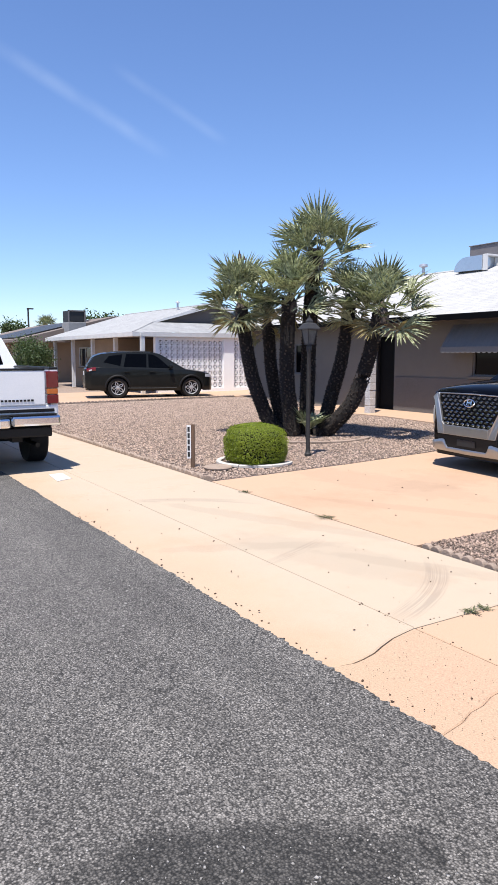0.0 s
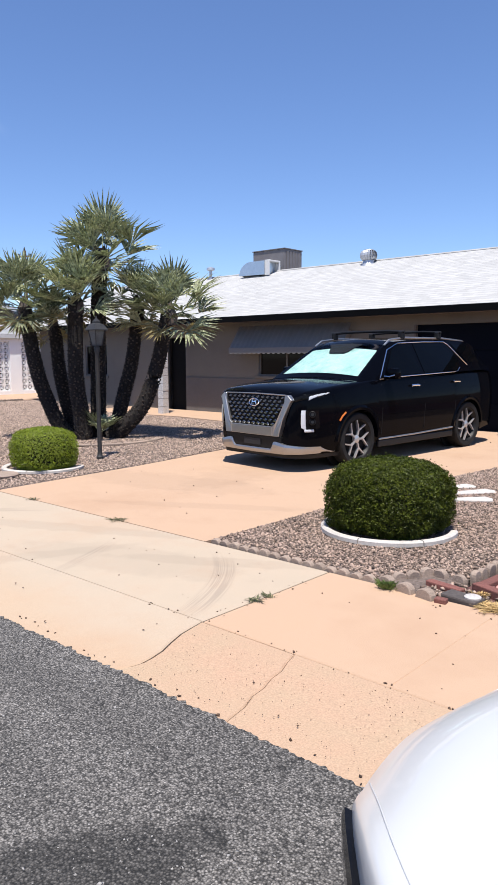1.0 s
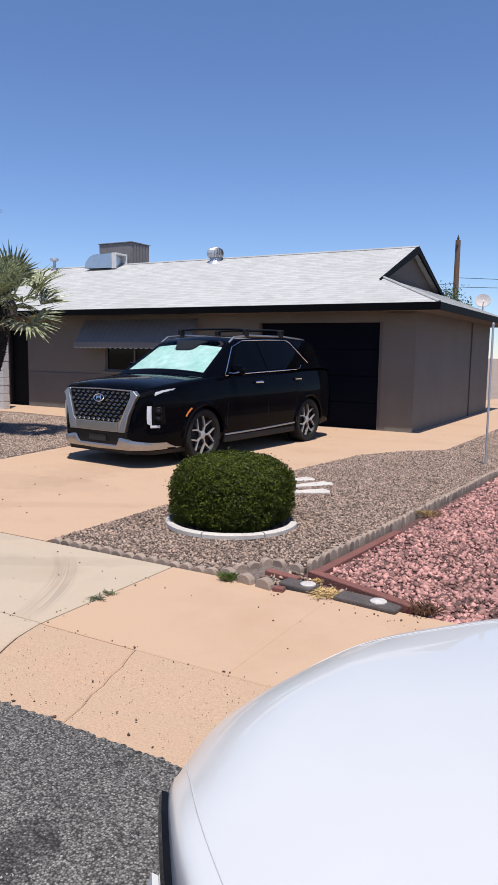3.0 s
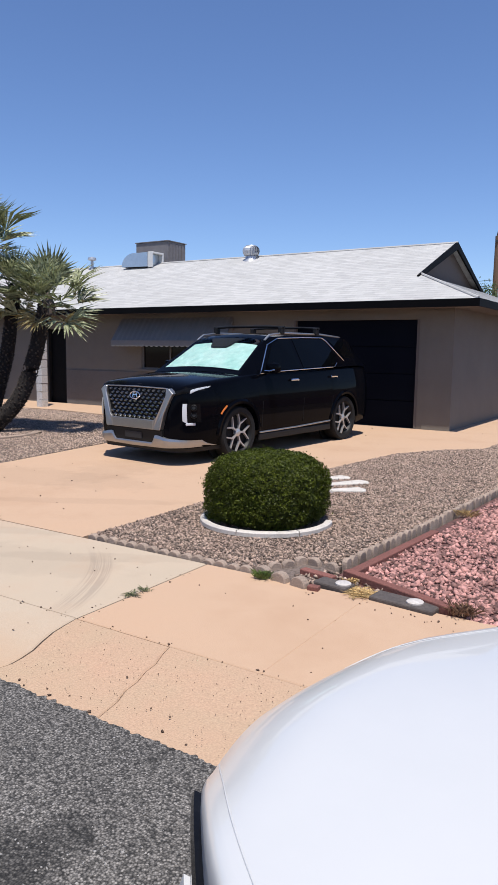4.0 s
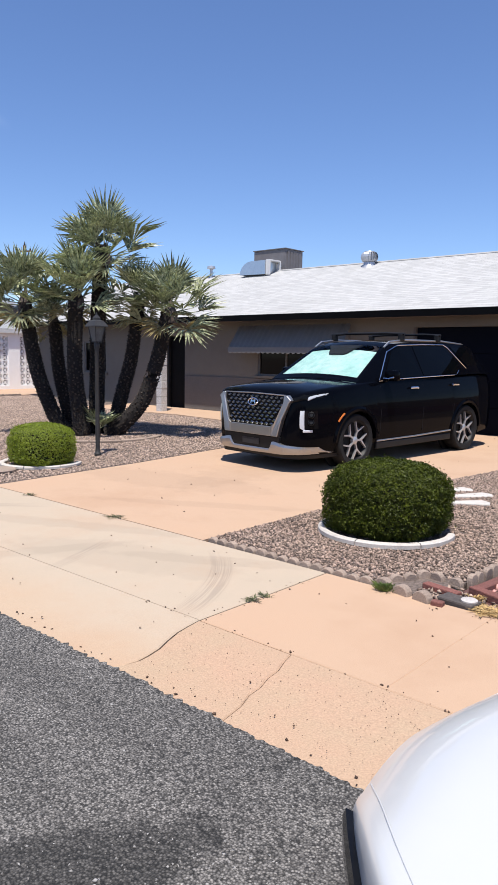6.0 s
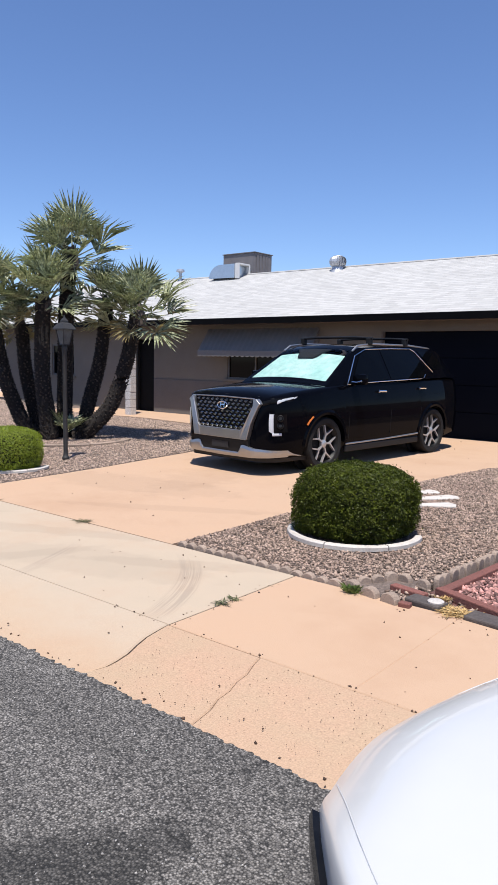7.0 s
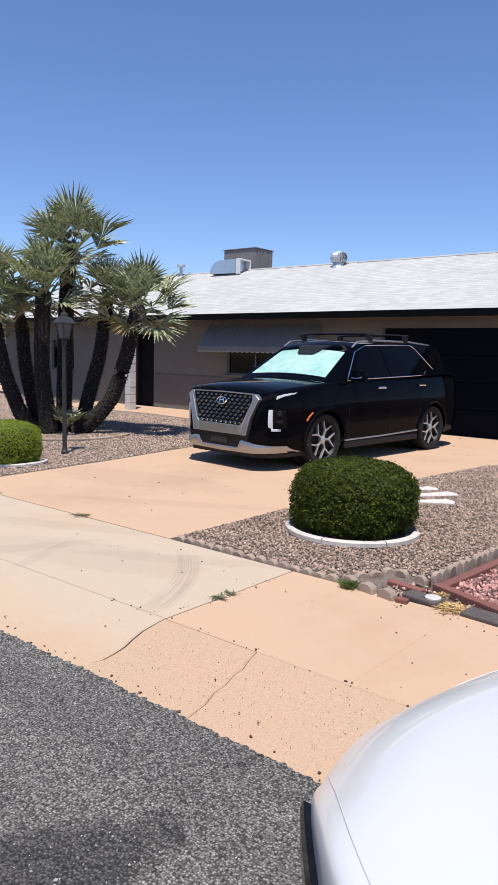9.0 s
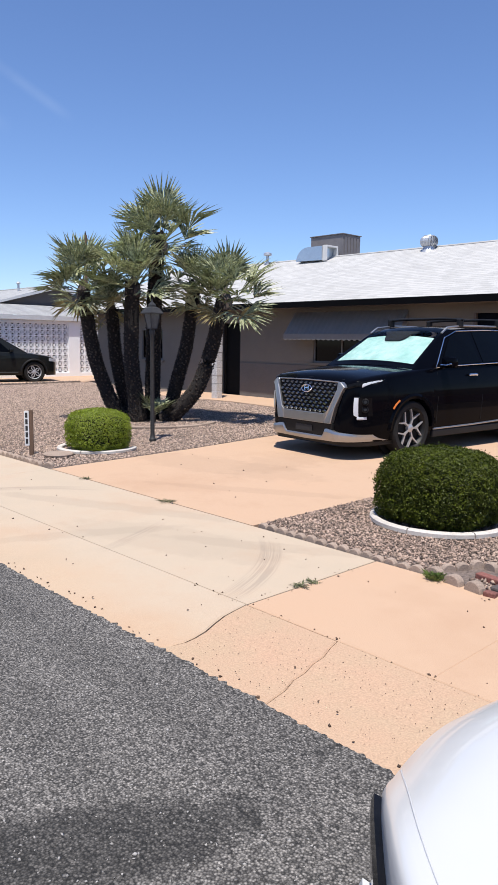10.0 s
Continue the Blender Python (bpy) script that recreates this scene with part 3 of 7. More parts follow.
slab([(1.01 + G, KERB), (6.2, KERB), (6.2, INNER - G), (1.01 + G, INNER - G)], CONCRETE_GUTTER, dip=0.012)
# west of the crossing
west = [-7.76, -9.3, -10.8, -12.3, -13.8, -15.3, -16.8, -18.3, -19.8, -21.3, -22.8]
for b, a in zip(west, west[1:]):
    slab([(a + G, INNER + G), (b - G, INNER + G), (b - G, BACK), (a + G, BACK)], CONCRETE_PALE)
    slab([(a + G, KERB), (b - G, KERB), (b - G, INNER - G), (a + G, INNER - G)], CONCRETE_PALE, dip=0.012)
slab([(-60, KERB), (-22.81, KERB), (-22.81, BACK), (-60, BACK)], CONCRETE, dip=0.012)
slab([(6.22, KERB), (30, KERB), (30, BACK), (6.22, BACK)], CONCRETE, dip=0.012)

# a pale mended patch in the apron
bm = bmesh.new()
prism(bm, [(-9.39, 2.66), (-8.82, 2.61), (-8.93, 2.83), (-9.43, 2.86)], -0.012, 0.003, "z")
part("patch", bm, WHITE_KERB, pavement, "pale mended patch in the concrete")

# driveway and side walk
drive = flat_patch("driveway", [(-7.78, BACK + 0.012), (-4.2, BACK + 0.012), (-4.16, 6.5), (-3.95, 8.7), (-3.72, 10.35), (-3.3, 11.15), (-2.72, 11.72),
                                (-2.62, 14.2), (-2.62, 30), (-3.92, 30), (-3.92, 13.8), (-8.3, 13.8), (-8.22, 9.6), (-7.9, 6.6)],
                   CONCRETE, 0.0, "tan concrete driveway with faint tyre marks", "driveway")
flat_patch("entry_walk", [(-8.32, 12.05), (-8.32, 13.74), (-16.9, 13.74), (-16.9, 11.9), (-13.2, 12.25), (-11.0, 12.0)], CONCRETE, 0.012,
           "pinkish concrete entry walk along the house front", "path")
# gravel beds
flat_patch("gravel_bed_east", [(-4.17, BACK + 0.05), (-2.05, BACK + 0.05), (-2.02, 4.8), (-1.86, 6.2), (-1.6, 9.5), (-1.1, 16), (-0.2, 30), (-2.61, 30), (-2.61, 14.2), (-2.71, 11.71), (-3.29, 11.14), (-3.71, 10.34), (-3.94, 8.7), (-4.15, 6.5)],
           GRAVEL, -0.008, "brown gravel bed beside the driveway", "gravel")
flat_patch("gravel_bed_west", [(-22.6, BACK + 0.04), (-7.80, BACK + 0.04), (-7.92, 6.6), (-8.24, 9.6), (-8.31, 12.04), (-11.0, 11.99), (-13.2, 12.24), (-16.9, 11.89), (-16.9, 13.73), (-22.3, 13.73)],
           GRAVEL, -0.012, "pinkish brown gravel front yard", "gravel")
flat_patch("red_rock_bed", [(-1.98, BACK - 0.01), (9, BACK - 0.01), (9, 30), (-0.15, 30), (-1.05, 16), (-1.55, 9.5), (-1.80, 6.2), (-1.96, 4.8)],
           RED_BED, -0.015, "bed of crushed red rock", "gravel")
flat_patch("neighbour_driveway", [(-29.2, BACK), (-22.8, BACK), (-22.5, 13.0), (-22.5, 24), (-29.2, 24)], CONCRETE, 0.01,
           "tan concrete driveway of the neighbouring house", "driveway")

# ---------- the house ----------
WY, WX, WZ = 13.75, -3.92, gz(13.75)
EAVE, RIDGE_Y, RIDGE_Z, HIP = 2.59, 17.27, 4.21, 0.393
LEFT = -21.9

house = thing("house", Matrix(), "single-storey grey-taupe house with pale shingle roof and black fascia", "house")


def wall_with_openings(name, x0, x1, y0, y1, z0, z1, holes, material, parent, label=""):
    """A wall along x; holes: (x0, x1, z0, z1), in order along x."""
    bm = bmesh.new()
    xs = sorted({x0, x1, *(v for h_ in holes for v in h_[:2])})
    zs = sorted({z0, z1, *(v for h_ in holes for v in h_[2:])})
    grid = {(x, z): bm.verts.new((x, y0, z)) for x in xs for z in zs}
    for xa, xb in zip(xs, xs[1:]):
        for za, zb in zip(zs, zs[1:]):
            if not any(a <= xa and xb <= b and c <= za and zb <= d for a, b, c, d in holes):
                bm.faces.new((grid[xa, za], grid[xb, za], grid[xb, zb], grid[xa, zb]))
    bmesh.ops.delete(bm, geom=[v for v in bm.verts if not v.link_faces], context="VERTS")
    ext = bmesh.ops.extrude_face_region(bm, geom=bm.faces[:])
    for v in ext["geom"]:
        if isinstance(v, bmesh.types.BMVert):
            v.co.y = y1
    bmesh.ops.recalc_face_normals(bm, faces=bm.faces[:])
    return part(name, bm, material, parent, label)


GAR = (-7.42, -4.60, WZ - 0.02, 2.26)
WIN = (-11.8, -10.0, 1.10, 1.98)
DOOR = (-15.25, -14.5, WZ - 0.02, 2.12)
WIN2 = (-19.25, -18.1, 1.0, 1.98)
wall_with_openings("wall_front", LEFT, WX, WY, WY + 0.2, -0.15, 2.50, [WIN2, DOOR, WIN, GAR], STUCCO, house)
part("wall_side", boxes((WX - 0.2, WX, WY + 0.2, 20.85, -0.15, 2.50)), STUCCO, house)
part("wall_back", boxes((LEFT, WX - 0.2, 20.65, 20.85, -0.15, 2.50)), STUCCO, house)
part("wall_west", boxes((LEFT, LEFT + 0.2, WY + 0.2, 20.65, -0.15, 2.50)), STUCCO, house)
part("wainscot", boxes((-14.48, WIN[0] - 0.1, WY - 0.022, WY - 0.001, -0.1, 1.03), (WIN[0] - 0.1, GAR[0] - 0.25, WY - 0.022, WY - 0.001, -0.1, 1.03), bevel=0.004), BLOCKWALL, house, "painted block lower wall")
part("downpipe_strip", boxes((WX + 0.002, WX + 0.03, 18.55, 18.6, 0.1, 2.45)), SOFFIT, house)
part("corner_pilaster", boxes((-4.48, WX + 0.004, WY - 0.012, WY - 0.001, -0.1, 2.44)), STUCCO, house)

# roof: stepped shingle courses
def roof_front(parent, material, xl, xr, y0, z0, yr, slope, hip_x, step=0.1325, sign=1):
    """Front (or back) slope of a hipped roof whose east end is cut by the hip; sawtooth courses."""
    bm = bmesh.new()
    n = int(round(abs(yr - y0) / step))
    st = (yr - y0) / n
    last = None
    for i in range(n):
        ya, yb = y0 + st * i, y0 + st * (i + 1)
        za, zb = z0 + abs(ya - y0) * slope, z0 + abs(yb - y0) * slope
        ra = xr - min(abs(ya - y0), hip_x)
        rb = xr - min(abs(yb - y0), hip_x)
        lift = 0.004
        q = [bm.verts.new(p) for p in ((xl, ya, za + lift), (ra, ya, za + lift), (rb, yb, zb + 0.002), (xl, yb, zb + 0.002))]
        bm.faces.new(q if sign > 0 else q[::-1])
        if last:
            bm.faces.new((last[3], last[2], q[1], q[0]))
        last = q
    return part("roof_slope", bm, material, parent)


def dutch_roof(parent, material, fascia, soffit, xl, xr, y0, y1, ze, slope, gx, fh=0.14):
    """Ridge along x, east end a hip with a gablet; deck, fascia and soffit."""
    yr = (y0 + y1) / 2
    zr = ze + (yr - y0) * slope
    run = xr - gx
    roof_front(parent, material, xl, xr, y0, ze, yr, slope, run)
    roof_front(parent, material, xl, xr, y1, ze, yr, slope, run, sign=-1)
    bm = bmesh.new()
    n = max(3, int(run / 0.1325))
    last = None
    for i in range(n):
        a, b = run * i / n, run * (i + 1) / n
        q = [bm.verts.new(p) for p in ((xr - a, y0 + a, ze + a * slope + 0.011), (xr - a, y1 - a, ze + a * slope + 0.011),
                                       (xr - b, y1 - b, ze + b * slope + 0.002), (xr - b, y0 + b, ze + b * slope + 0.002))]
        bm.faces.new(q)
        if last:
            bm.faces.new((last[3], last[2], q[1], q[0]))
        last = q
    part("roof_hip", bm, material, parent)
    zb = ze + run * slope
    bm = bmesh.new()
    prism(bm, [(y0 + run - 0.05, zb - 0.02), (y1 - run + 0.05, zb - 0.02), (yr, zr - 0.05)], gx - 0.32, gx - 0.2, "x")
    part("gable_panel", bm, soffit, parent)
    bm = bmesh.new()
    for s in (-1, 1):
        yb_ = yr + s * (yr - y0 - run + 0.20)
        zb_ = zb - 0.20 * slope + 0.02
        w = 0.15
        prism(bm, [(yb_, zb_ + 0.02), (yr, zr + 0.025), (yr, zr - w), (yb_ - s * 0.12, zb_ - w + 0.12)], gx - 0.02, gx + 0.025, "x")
    part("rake_board", bm, fascia, parent)
    part("ridge_cap", tube(bmesh.new(), [(xl, yr, zr + 0.005), (gx + 0.02, yr, zr + 0.005)], 0.035, 6), material, parent)
    part("hip_cap", tube(bmesh.new(), [(xr, y0, ze + 0.01), (gx, y0 + run, zb + 0.012)], 0.03, 6), material, parent)
    t = 0.03
    part("fascia", boxes((xl, xr, y0 - t, y0, ze - fh, ze + 0.005)), fascia, parent)
    part("fascia", boxes((xr, xr + t, y0 - t, y1 + t, ze - fh, ze + 0.005)), fascia, parent)
    part("fascia", boxes((xl, xr, y1, y1 + t, ze - fh, ze + 0.005)), fascia, parent)
    part("soffit", boxes((xl, xr, y0, y1, ze - fh + 0.02, ze - fh + 0.04)), soffit, parent)


dutch_roof(house, ROOF, FASCIA, SOFFIT, LEFT - 0.5, -3.33, 13.15, 21.39, EAVE, HIP, -5.0)

# garage door: four raised sections
gd = part("garage_door", boxes((GAR[0], GAR[1], WY + 0.11, WY + 0.15, WZ - 0.01, 2.26)), GARAGE, house, "navy sectional garage door")
h = (2.26 - WZ) / 4
for i in range(4):
    part("section", boxes((GAR[0] + 0.01, GAR[1] - 0.01, WY + 0.085, WY + 0.108, WZ + h * i + 0.006, WZ + h * (i + 1) - 0.006), bevel=0.006), GARAGE, gd)
for x0 in (GAR[0], GAR[1] - 0.05):
    part("garage_jamb", boxes((x0, x0 + 0.05, WY - 0.008, WY + 0.08, WZ, 2.26)), SOFFIT, house)
# front window with a metal awning
def window(parent, w, y, frame_mat, mullions=1):
    fr = part("window", boxes((w[0], w[0] + 0.05, y + 0.02, y + 0.08, w[2], w[3]), (w[1] - 0.05, w[1], y + 0.02, y + 0.08, w[2], w[3]),
                              (w[0] + 0.05, w[1] - 0.05, y + 0.02, y + 0.08, w[2], w[2] + 0.05), (w[0] + 0.05, w[1] - 0.05, y + 0.02, y + 0.08, w[3] - 0.05, w[3])), frame_mat, parent)
    step = (w[1] - w[0]) / (mullions + 1)
    for i in range(mullions + 1):
        a = w[0] + step * i
        part("pane", boxes((a + 0.03, a + step - 0.03, y + 0.055, y + 0.063, w[2] + 0.03, w[3] - 0.03)), HOUSE_GLASS, fr)
        if i:
            part("mullion", boxes((a - 0.02, a + 0.02, y + 0.025, y + 0.075, w[2] + 0.05, w[3] - 0.05)), frame_mat, fr)
    part("sill", boxes((w[0] - 0.08, w[1] + 0.08, y - 0.06, y + 0.02, w[2] - 0.06, w[2]), bevel=0.006), STUCCO, fr)
    return fr


window(house, WIN, WY, WINDOW_GREY, 1)
window(house, WIN2, WY, WINDOW_GREY, 1)
part("entry_door", boxes((DOOR[0] + 0.04, DOOR[1] - 0.04, WY + 0.12, WY + 0.16, WZ, 2.08)), SCREEN, house, "black security screen door")
part("door_frame", boxes((DOOR[0], DOOR[0] + 0.04, WY + 0.02, WY + 0.18, WZ, 2.12), (DOOR[1] - 0.04, DOOR[1], WY + 0.02, WY + 0.18, WZ, 2.12)), DARK, house)

awning = thing("window_awning", pose(0, 0, 0), "corrugated grey metal window awning with a scalloped valance", "awning")
AX0, AX1 = -12.45, -9.0
nr = 22
bm = bmesh.new()
pitch = (AX1 - AX0) / nr
y_out, z_out, y_in, z_in = WY - 0.42, 1.80, WY - 0.01, 2.36
cols = []
for i in range(nr * 4 + 1):
    x = AX0 + pitch * i / 4
    up = 0.016 * (1 if i % 4 in (1, 2) else 0)
    cols.append([bm.verts.new((x, y_in, z_in + up)), bm.verts.new((x, y_out, z_out + up))])
for a, b in zip(cols, cols[1:]):
    bm.faces.new((a[0], b[0], b[1], a[1]))
part("awning_sheet", bm, AWNING, awning)
bm = bmesh.new()
prev = None
for i in range(nr * 6 + 1):
    x = AX0 + pitch * i / 6
    drop = 0.11 + 0.028 * abs(math.sin(math.pi * i / 6))
    cur = [bm.verts.new((x, y_out - 0.004, z_out + 0.016)), bm.verts.new((x, y_out - 0.004, z_out - drop))]
    if prev:
        bm.faces.new((prev[0], cur[0], cur[1], prev[1]))
    prev = cur
part("valance", bm, AWNING, awning)
for x in (AX0 + 0.02, AX1 - 0.02):
    part("bracket", tube(bmesh.new(), [(x, WY - 0.005, 1.75), (x, y_out + 0.02, z_out - 0.02)], 0.012, 6), AWNING, awning)
    bm = bmesh.new()
    prism(bm, [(y_in, z_in), (y_out, z_out), (y_out, z_out - 0.06), (y_in, z_in - 0.3)], x - 0.004, x + 0.004, "x")
    part("awning_cheek", bm, AWNING, awning)

# entry column of pale slump block
col = thing("porch_column", pose(-14.2, 12.62, gz(12.62)), "pale rough slump-block porch column", "column")
for i in range(12):
    part("block", boxes((-0.105 + 0.004 * (i % 2), 0.105 - 0.003 * (i % 3), -0.1, 0.1, 0.205 * i, 0.205 * i + 0.197), bevel=0.008), SPLIT, col)

# ---------- cars ----------
def smoothed(xs, ys):
    """A smooth curve through points, as a function."""
    xs, ys = np.array(xs, float), np.array(ys, float)
    fine = np.linspace(xs[0], xs[-1], 241)
    v = np.interp(fine, xs, ys)
    k = np.array([1, 4, 6, 4, 1]) / 16
    for _ in range(3):
        p = np.concatenate([[2 * v[0] - v[2], 2 * v[0] - v[1]], v, [2 * v[-1] - v[-2], 2 * v[-1] - v[-3]]])
        v = np.convolve(p, k, "valid")
    return lambda s: float(np.interp(s, fine, v))


class Shape:
    """The skin of a car: x runs back from the nose, y to its right, z up."""

    def __init__(self, L, ws, top, belt, base, roof, roofw, front, rear, sill, wheel_r, arch_r, side):
        self.L, self.front, self.rear, self.sill, self.R, self.A = L, front, rear, sill, wheel_r, arch_r
        self.ws, self.top = smoothed(*ws), smoothed(*top)
        self.side = side
        self.base_s, self.base_w, self.base_z = base
        self.roof, self.roofw = smoothed(*roof), smoothed(*roofw)
        self.s_cab = (roof[0][0], roof[0][-1])
        self.ws_pts = ws
        self.rnd = lambda s: 0.035

    def bottom(self, s):
        z = self.sill + 0.06 * max(0, 1 - s / 0.5) * 0 + 0.10 * max(0, (s - self.L + 0.7) / 0.7)
        for a in (self.front, self.rear):
            if abs(s - a) < self.A:
                z = max(z, self.R + math.sqrt(self.A ** 2 - (s - a) ** 2))
        return z

    def skin(self, s, z):
        return self.ws(s) * float(np.interp(z, *self.side))

    def nose(self, y):
        """How far back the skin lies at a sideways distance y."""
        lo, hi = 0.0, 1.2
        if abs(y) <= self.ws(0):
            return 0.0
        for _ in range(30):
            mid = (lo + hi) / 2
            if self.ws(mid) < abs(y):
                lo = mid
            else:
                hi = mid
        return hi

    def cabin(self, s, f, side):
        """A point of the cabin's side, f from the belt (0) to the roof's edge (1)."""
        b = Vector((s, side * float(np.interp(s, self.base_s, self.base_w)), float(np.interp(s, self.base_s, self.base_z))))
        t = Vector((s, side * self.roofw(s), self.roof(s)))
        return b.lerp(t, f)


def body_mesh(sh):
    bm = bmesh.new()
    stations = sorted(set([0.0, 0.005, 0.012, 0.02, 0.03, 0.04, 0.052, 0.065] + list(np.linspace(0.08, sh.L - 0.04, 110)) + [sh.L - 0.015, sh.L] +
                          [a + d * sh.A * 0.999 for a in (sh.front, sh.rear) for d in (-1, 1)]))
    rings = []
    for s in stations:
        zb, zt = sh.bottom(s), sh.top(s)
        w = sh.ws(s)
        half = []
        for f in (0, 0.12, 0.28, 0.45, 0.62, 0.78, 0.9, 0.97):
            z = zb + (zt - sh.rnd(s) * 0.72 - zb) * f
            half.append((sh.skin(s, z), z))
        r = sh.rnd(s)
        e = sh.skin(s, zt - r * 0.72)
        for t in (20, 42, 65, 90):
            half.append((e - r * (1 - math.cos(math.radians(t))), zt - r * 0.72 * (1 - math.sin(math.radians(t)))))
        for f in (0.8, 0.6, 0.4, 0.2, 0.0):
            half.append(((e - r) * f, zt + (0.025 + 0.28 * r) * (1 - f * f)))
        ring = [(y, z) for y, z in half] + [(-y, z) for y, z in half[-2::-1]]
        rings.append([bm.verts.new((s, y, z)) for y, z in ring])
    for r0, r1 in zip(rings, rings[1:]):
        for a, b, c, d in zip(r0, r0[1:], r1[1:], r1):
            bm.faces.new((a, b, c, d))
    bm.faces.new(rings[0][::-1])
    bm.faces.new(rings[-1])
    bmesh.ops.remove_doubles(bm, verts=bm.verts[:], dist=0.0004)
    bmesh.ops.recalc_face_normals(bm, faces=bm.faces[:])
    return bm


def cabin_mesh(sh, ws_range, what):
    """what: 'shell' (sides, roof, pillars), 'glass' (windscreen) or 'shade' (a sheet just behind it)."""
    bm = bmesh.new()
    a, b = sh.s_cab
    w0, w1 = ws_range
    st = sorted(set(list(np.linspace(a, b, 60)) + [w0, w1]))
    fr = [1.0, 0.94, 0.7, 0.45, 0.2, 0.0]
    drop = {"shell": 0.0, "glass": 0.002, "shade": -0.045}[what]
    inset = 0.02 if what == "shade" else 0.0
    rings = []
    for s in st:
        w, z = sh.roofw(s), sh.roof(s)
        row = [(w * f, z + 0.045 * (1 - f * f) + drop) for f in fr]
        row = row + [(-y, zz) for y, zz in row[-2::-1]]
        left, right = [], []
        if what == "shell":
            right = [tuple(sh.cabin(s, f, 1)[1:]) for f in (0, 0.5)]
            left = [tuple(sh.cabin(s, f, -1)[1:]) for f in (0.5, 0)]
        rings.append((s, [bm.verts.new((s, y, zz)) for y, zz in right + row + left]))
    nx = 2 if what == "shell" else 0
    for (s0, r0), (s1, r1) in zip(rings, rings[1:]):
        mid = (s0 + s1) / 2
        for i in range(len(r0) - 1):
            j = i - nx
            is_glass = w0 < mid < w1 and 1 <= j <= 8
            if (what == "shell") != is_glass:
                bm.faces.new((r0[i], r0[i + 1], r1[i + 1], r1[i]))
    if what == "shell":
        bm.faces.new(rings[-1][1])
    bmesh.ops.delete(bm, geom=[v for v in bm.verts if not v.link_faces], context="VERTS")
    bmesh.ops.recalc_face_normals(bm, faces=bm.faces[:])
    return bm


def side_panel(sh, outline, side, off=0.006, thick=0.0):
    """A pane on the cabin's side; outline: (s, f) pairs."""
    bm = bmesh.new()
    pts = [sh.cabin(s, f, side) + Vector((0, side * off, 0.002)) for s, f in outline]
    bm.faces.new([bm.verts.new(p) for p in pts])
    inner = [p - Vector((0, side * 0.012, 0)) for p in pts]
    vs = list(bm.verts)
    low = [bm.verts.new(p) for p in inner]
    n = len(vs)
    for i in range(n):
        bm.faces.new((vs[i], low[i], low[(i + 1) % n], vs[(i + 1) % n]))
    bmesh.ops.recalc_face_normals(bm, faces=bm.faces[:])
    return bm


def nose_patch(sh, ys, lo, hi, out=0.015, rows=5, lean=0.0):
    """A plate that follows the nose; lo and hi give its edges at each y."""
    bm = bmesh.new()
    front, back = [], []
    for y in ys:
        f, b = [], []
        for k in range(rows):
            z = lo(y) + (hi(y) - lo(y)) * k / (rows - 1)
            bulge = out * (1 - 0.35 * abs(2 * k / (rows - 1) - 1) ** 3)
            x = sh.nose(y / max(0.5, float(np.interp(z, *sh.side))))
            f.append(bm.verts.new((x - bulge + lean * z, y, z)))
            b.append(bm.verts.new((x + 0.03 + lean * z, y, z)))
        front.append(f)
        back.append(b)
    m = len(ys)
    for i in range(m - 1):
        for k in range(rows - 1):
            bm.faces.new((front[i][k], front[i + 1][k], front[i + 1][k + 1], front[i][k + 1]))
        bm.faces.new((front[i][0], back[i][0], back[i + 1][0], front[i + 1][0]))
        bm.faces.new((front[i][-1], front[i + 1][-1], back[i + 1][-1], back[i][-1]))
    for i in (0, m - 1):
        for k in range(rows - 1):
            bm.faces.new((front[i][k], front[i][k + 1], back[i][k + 1], back[i][k]))
    bmesh.ops.recalc_face_normals(bm, faces=bm.faces[:])
    return bm


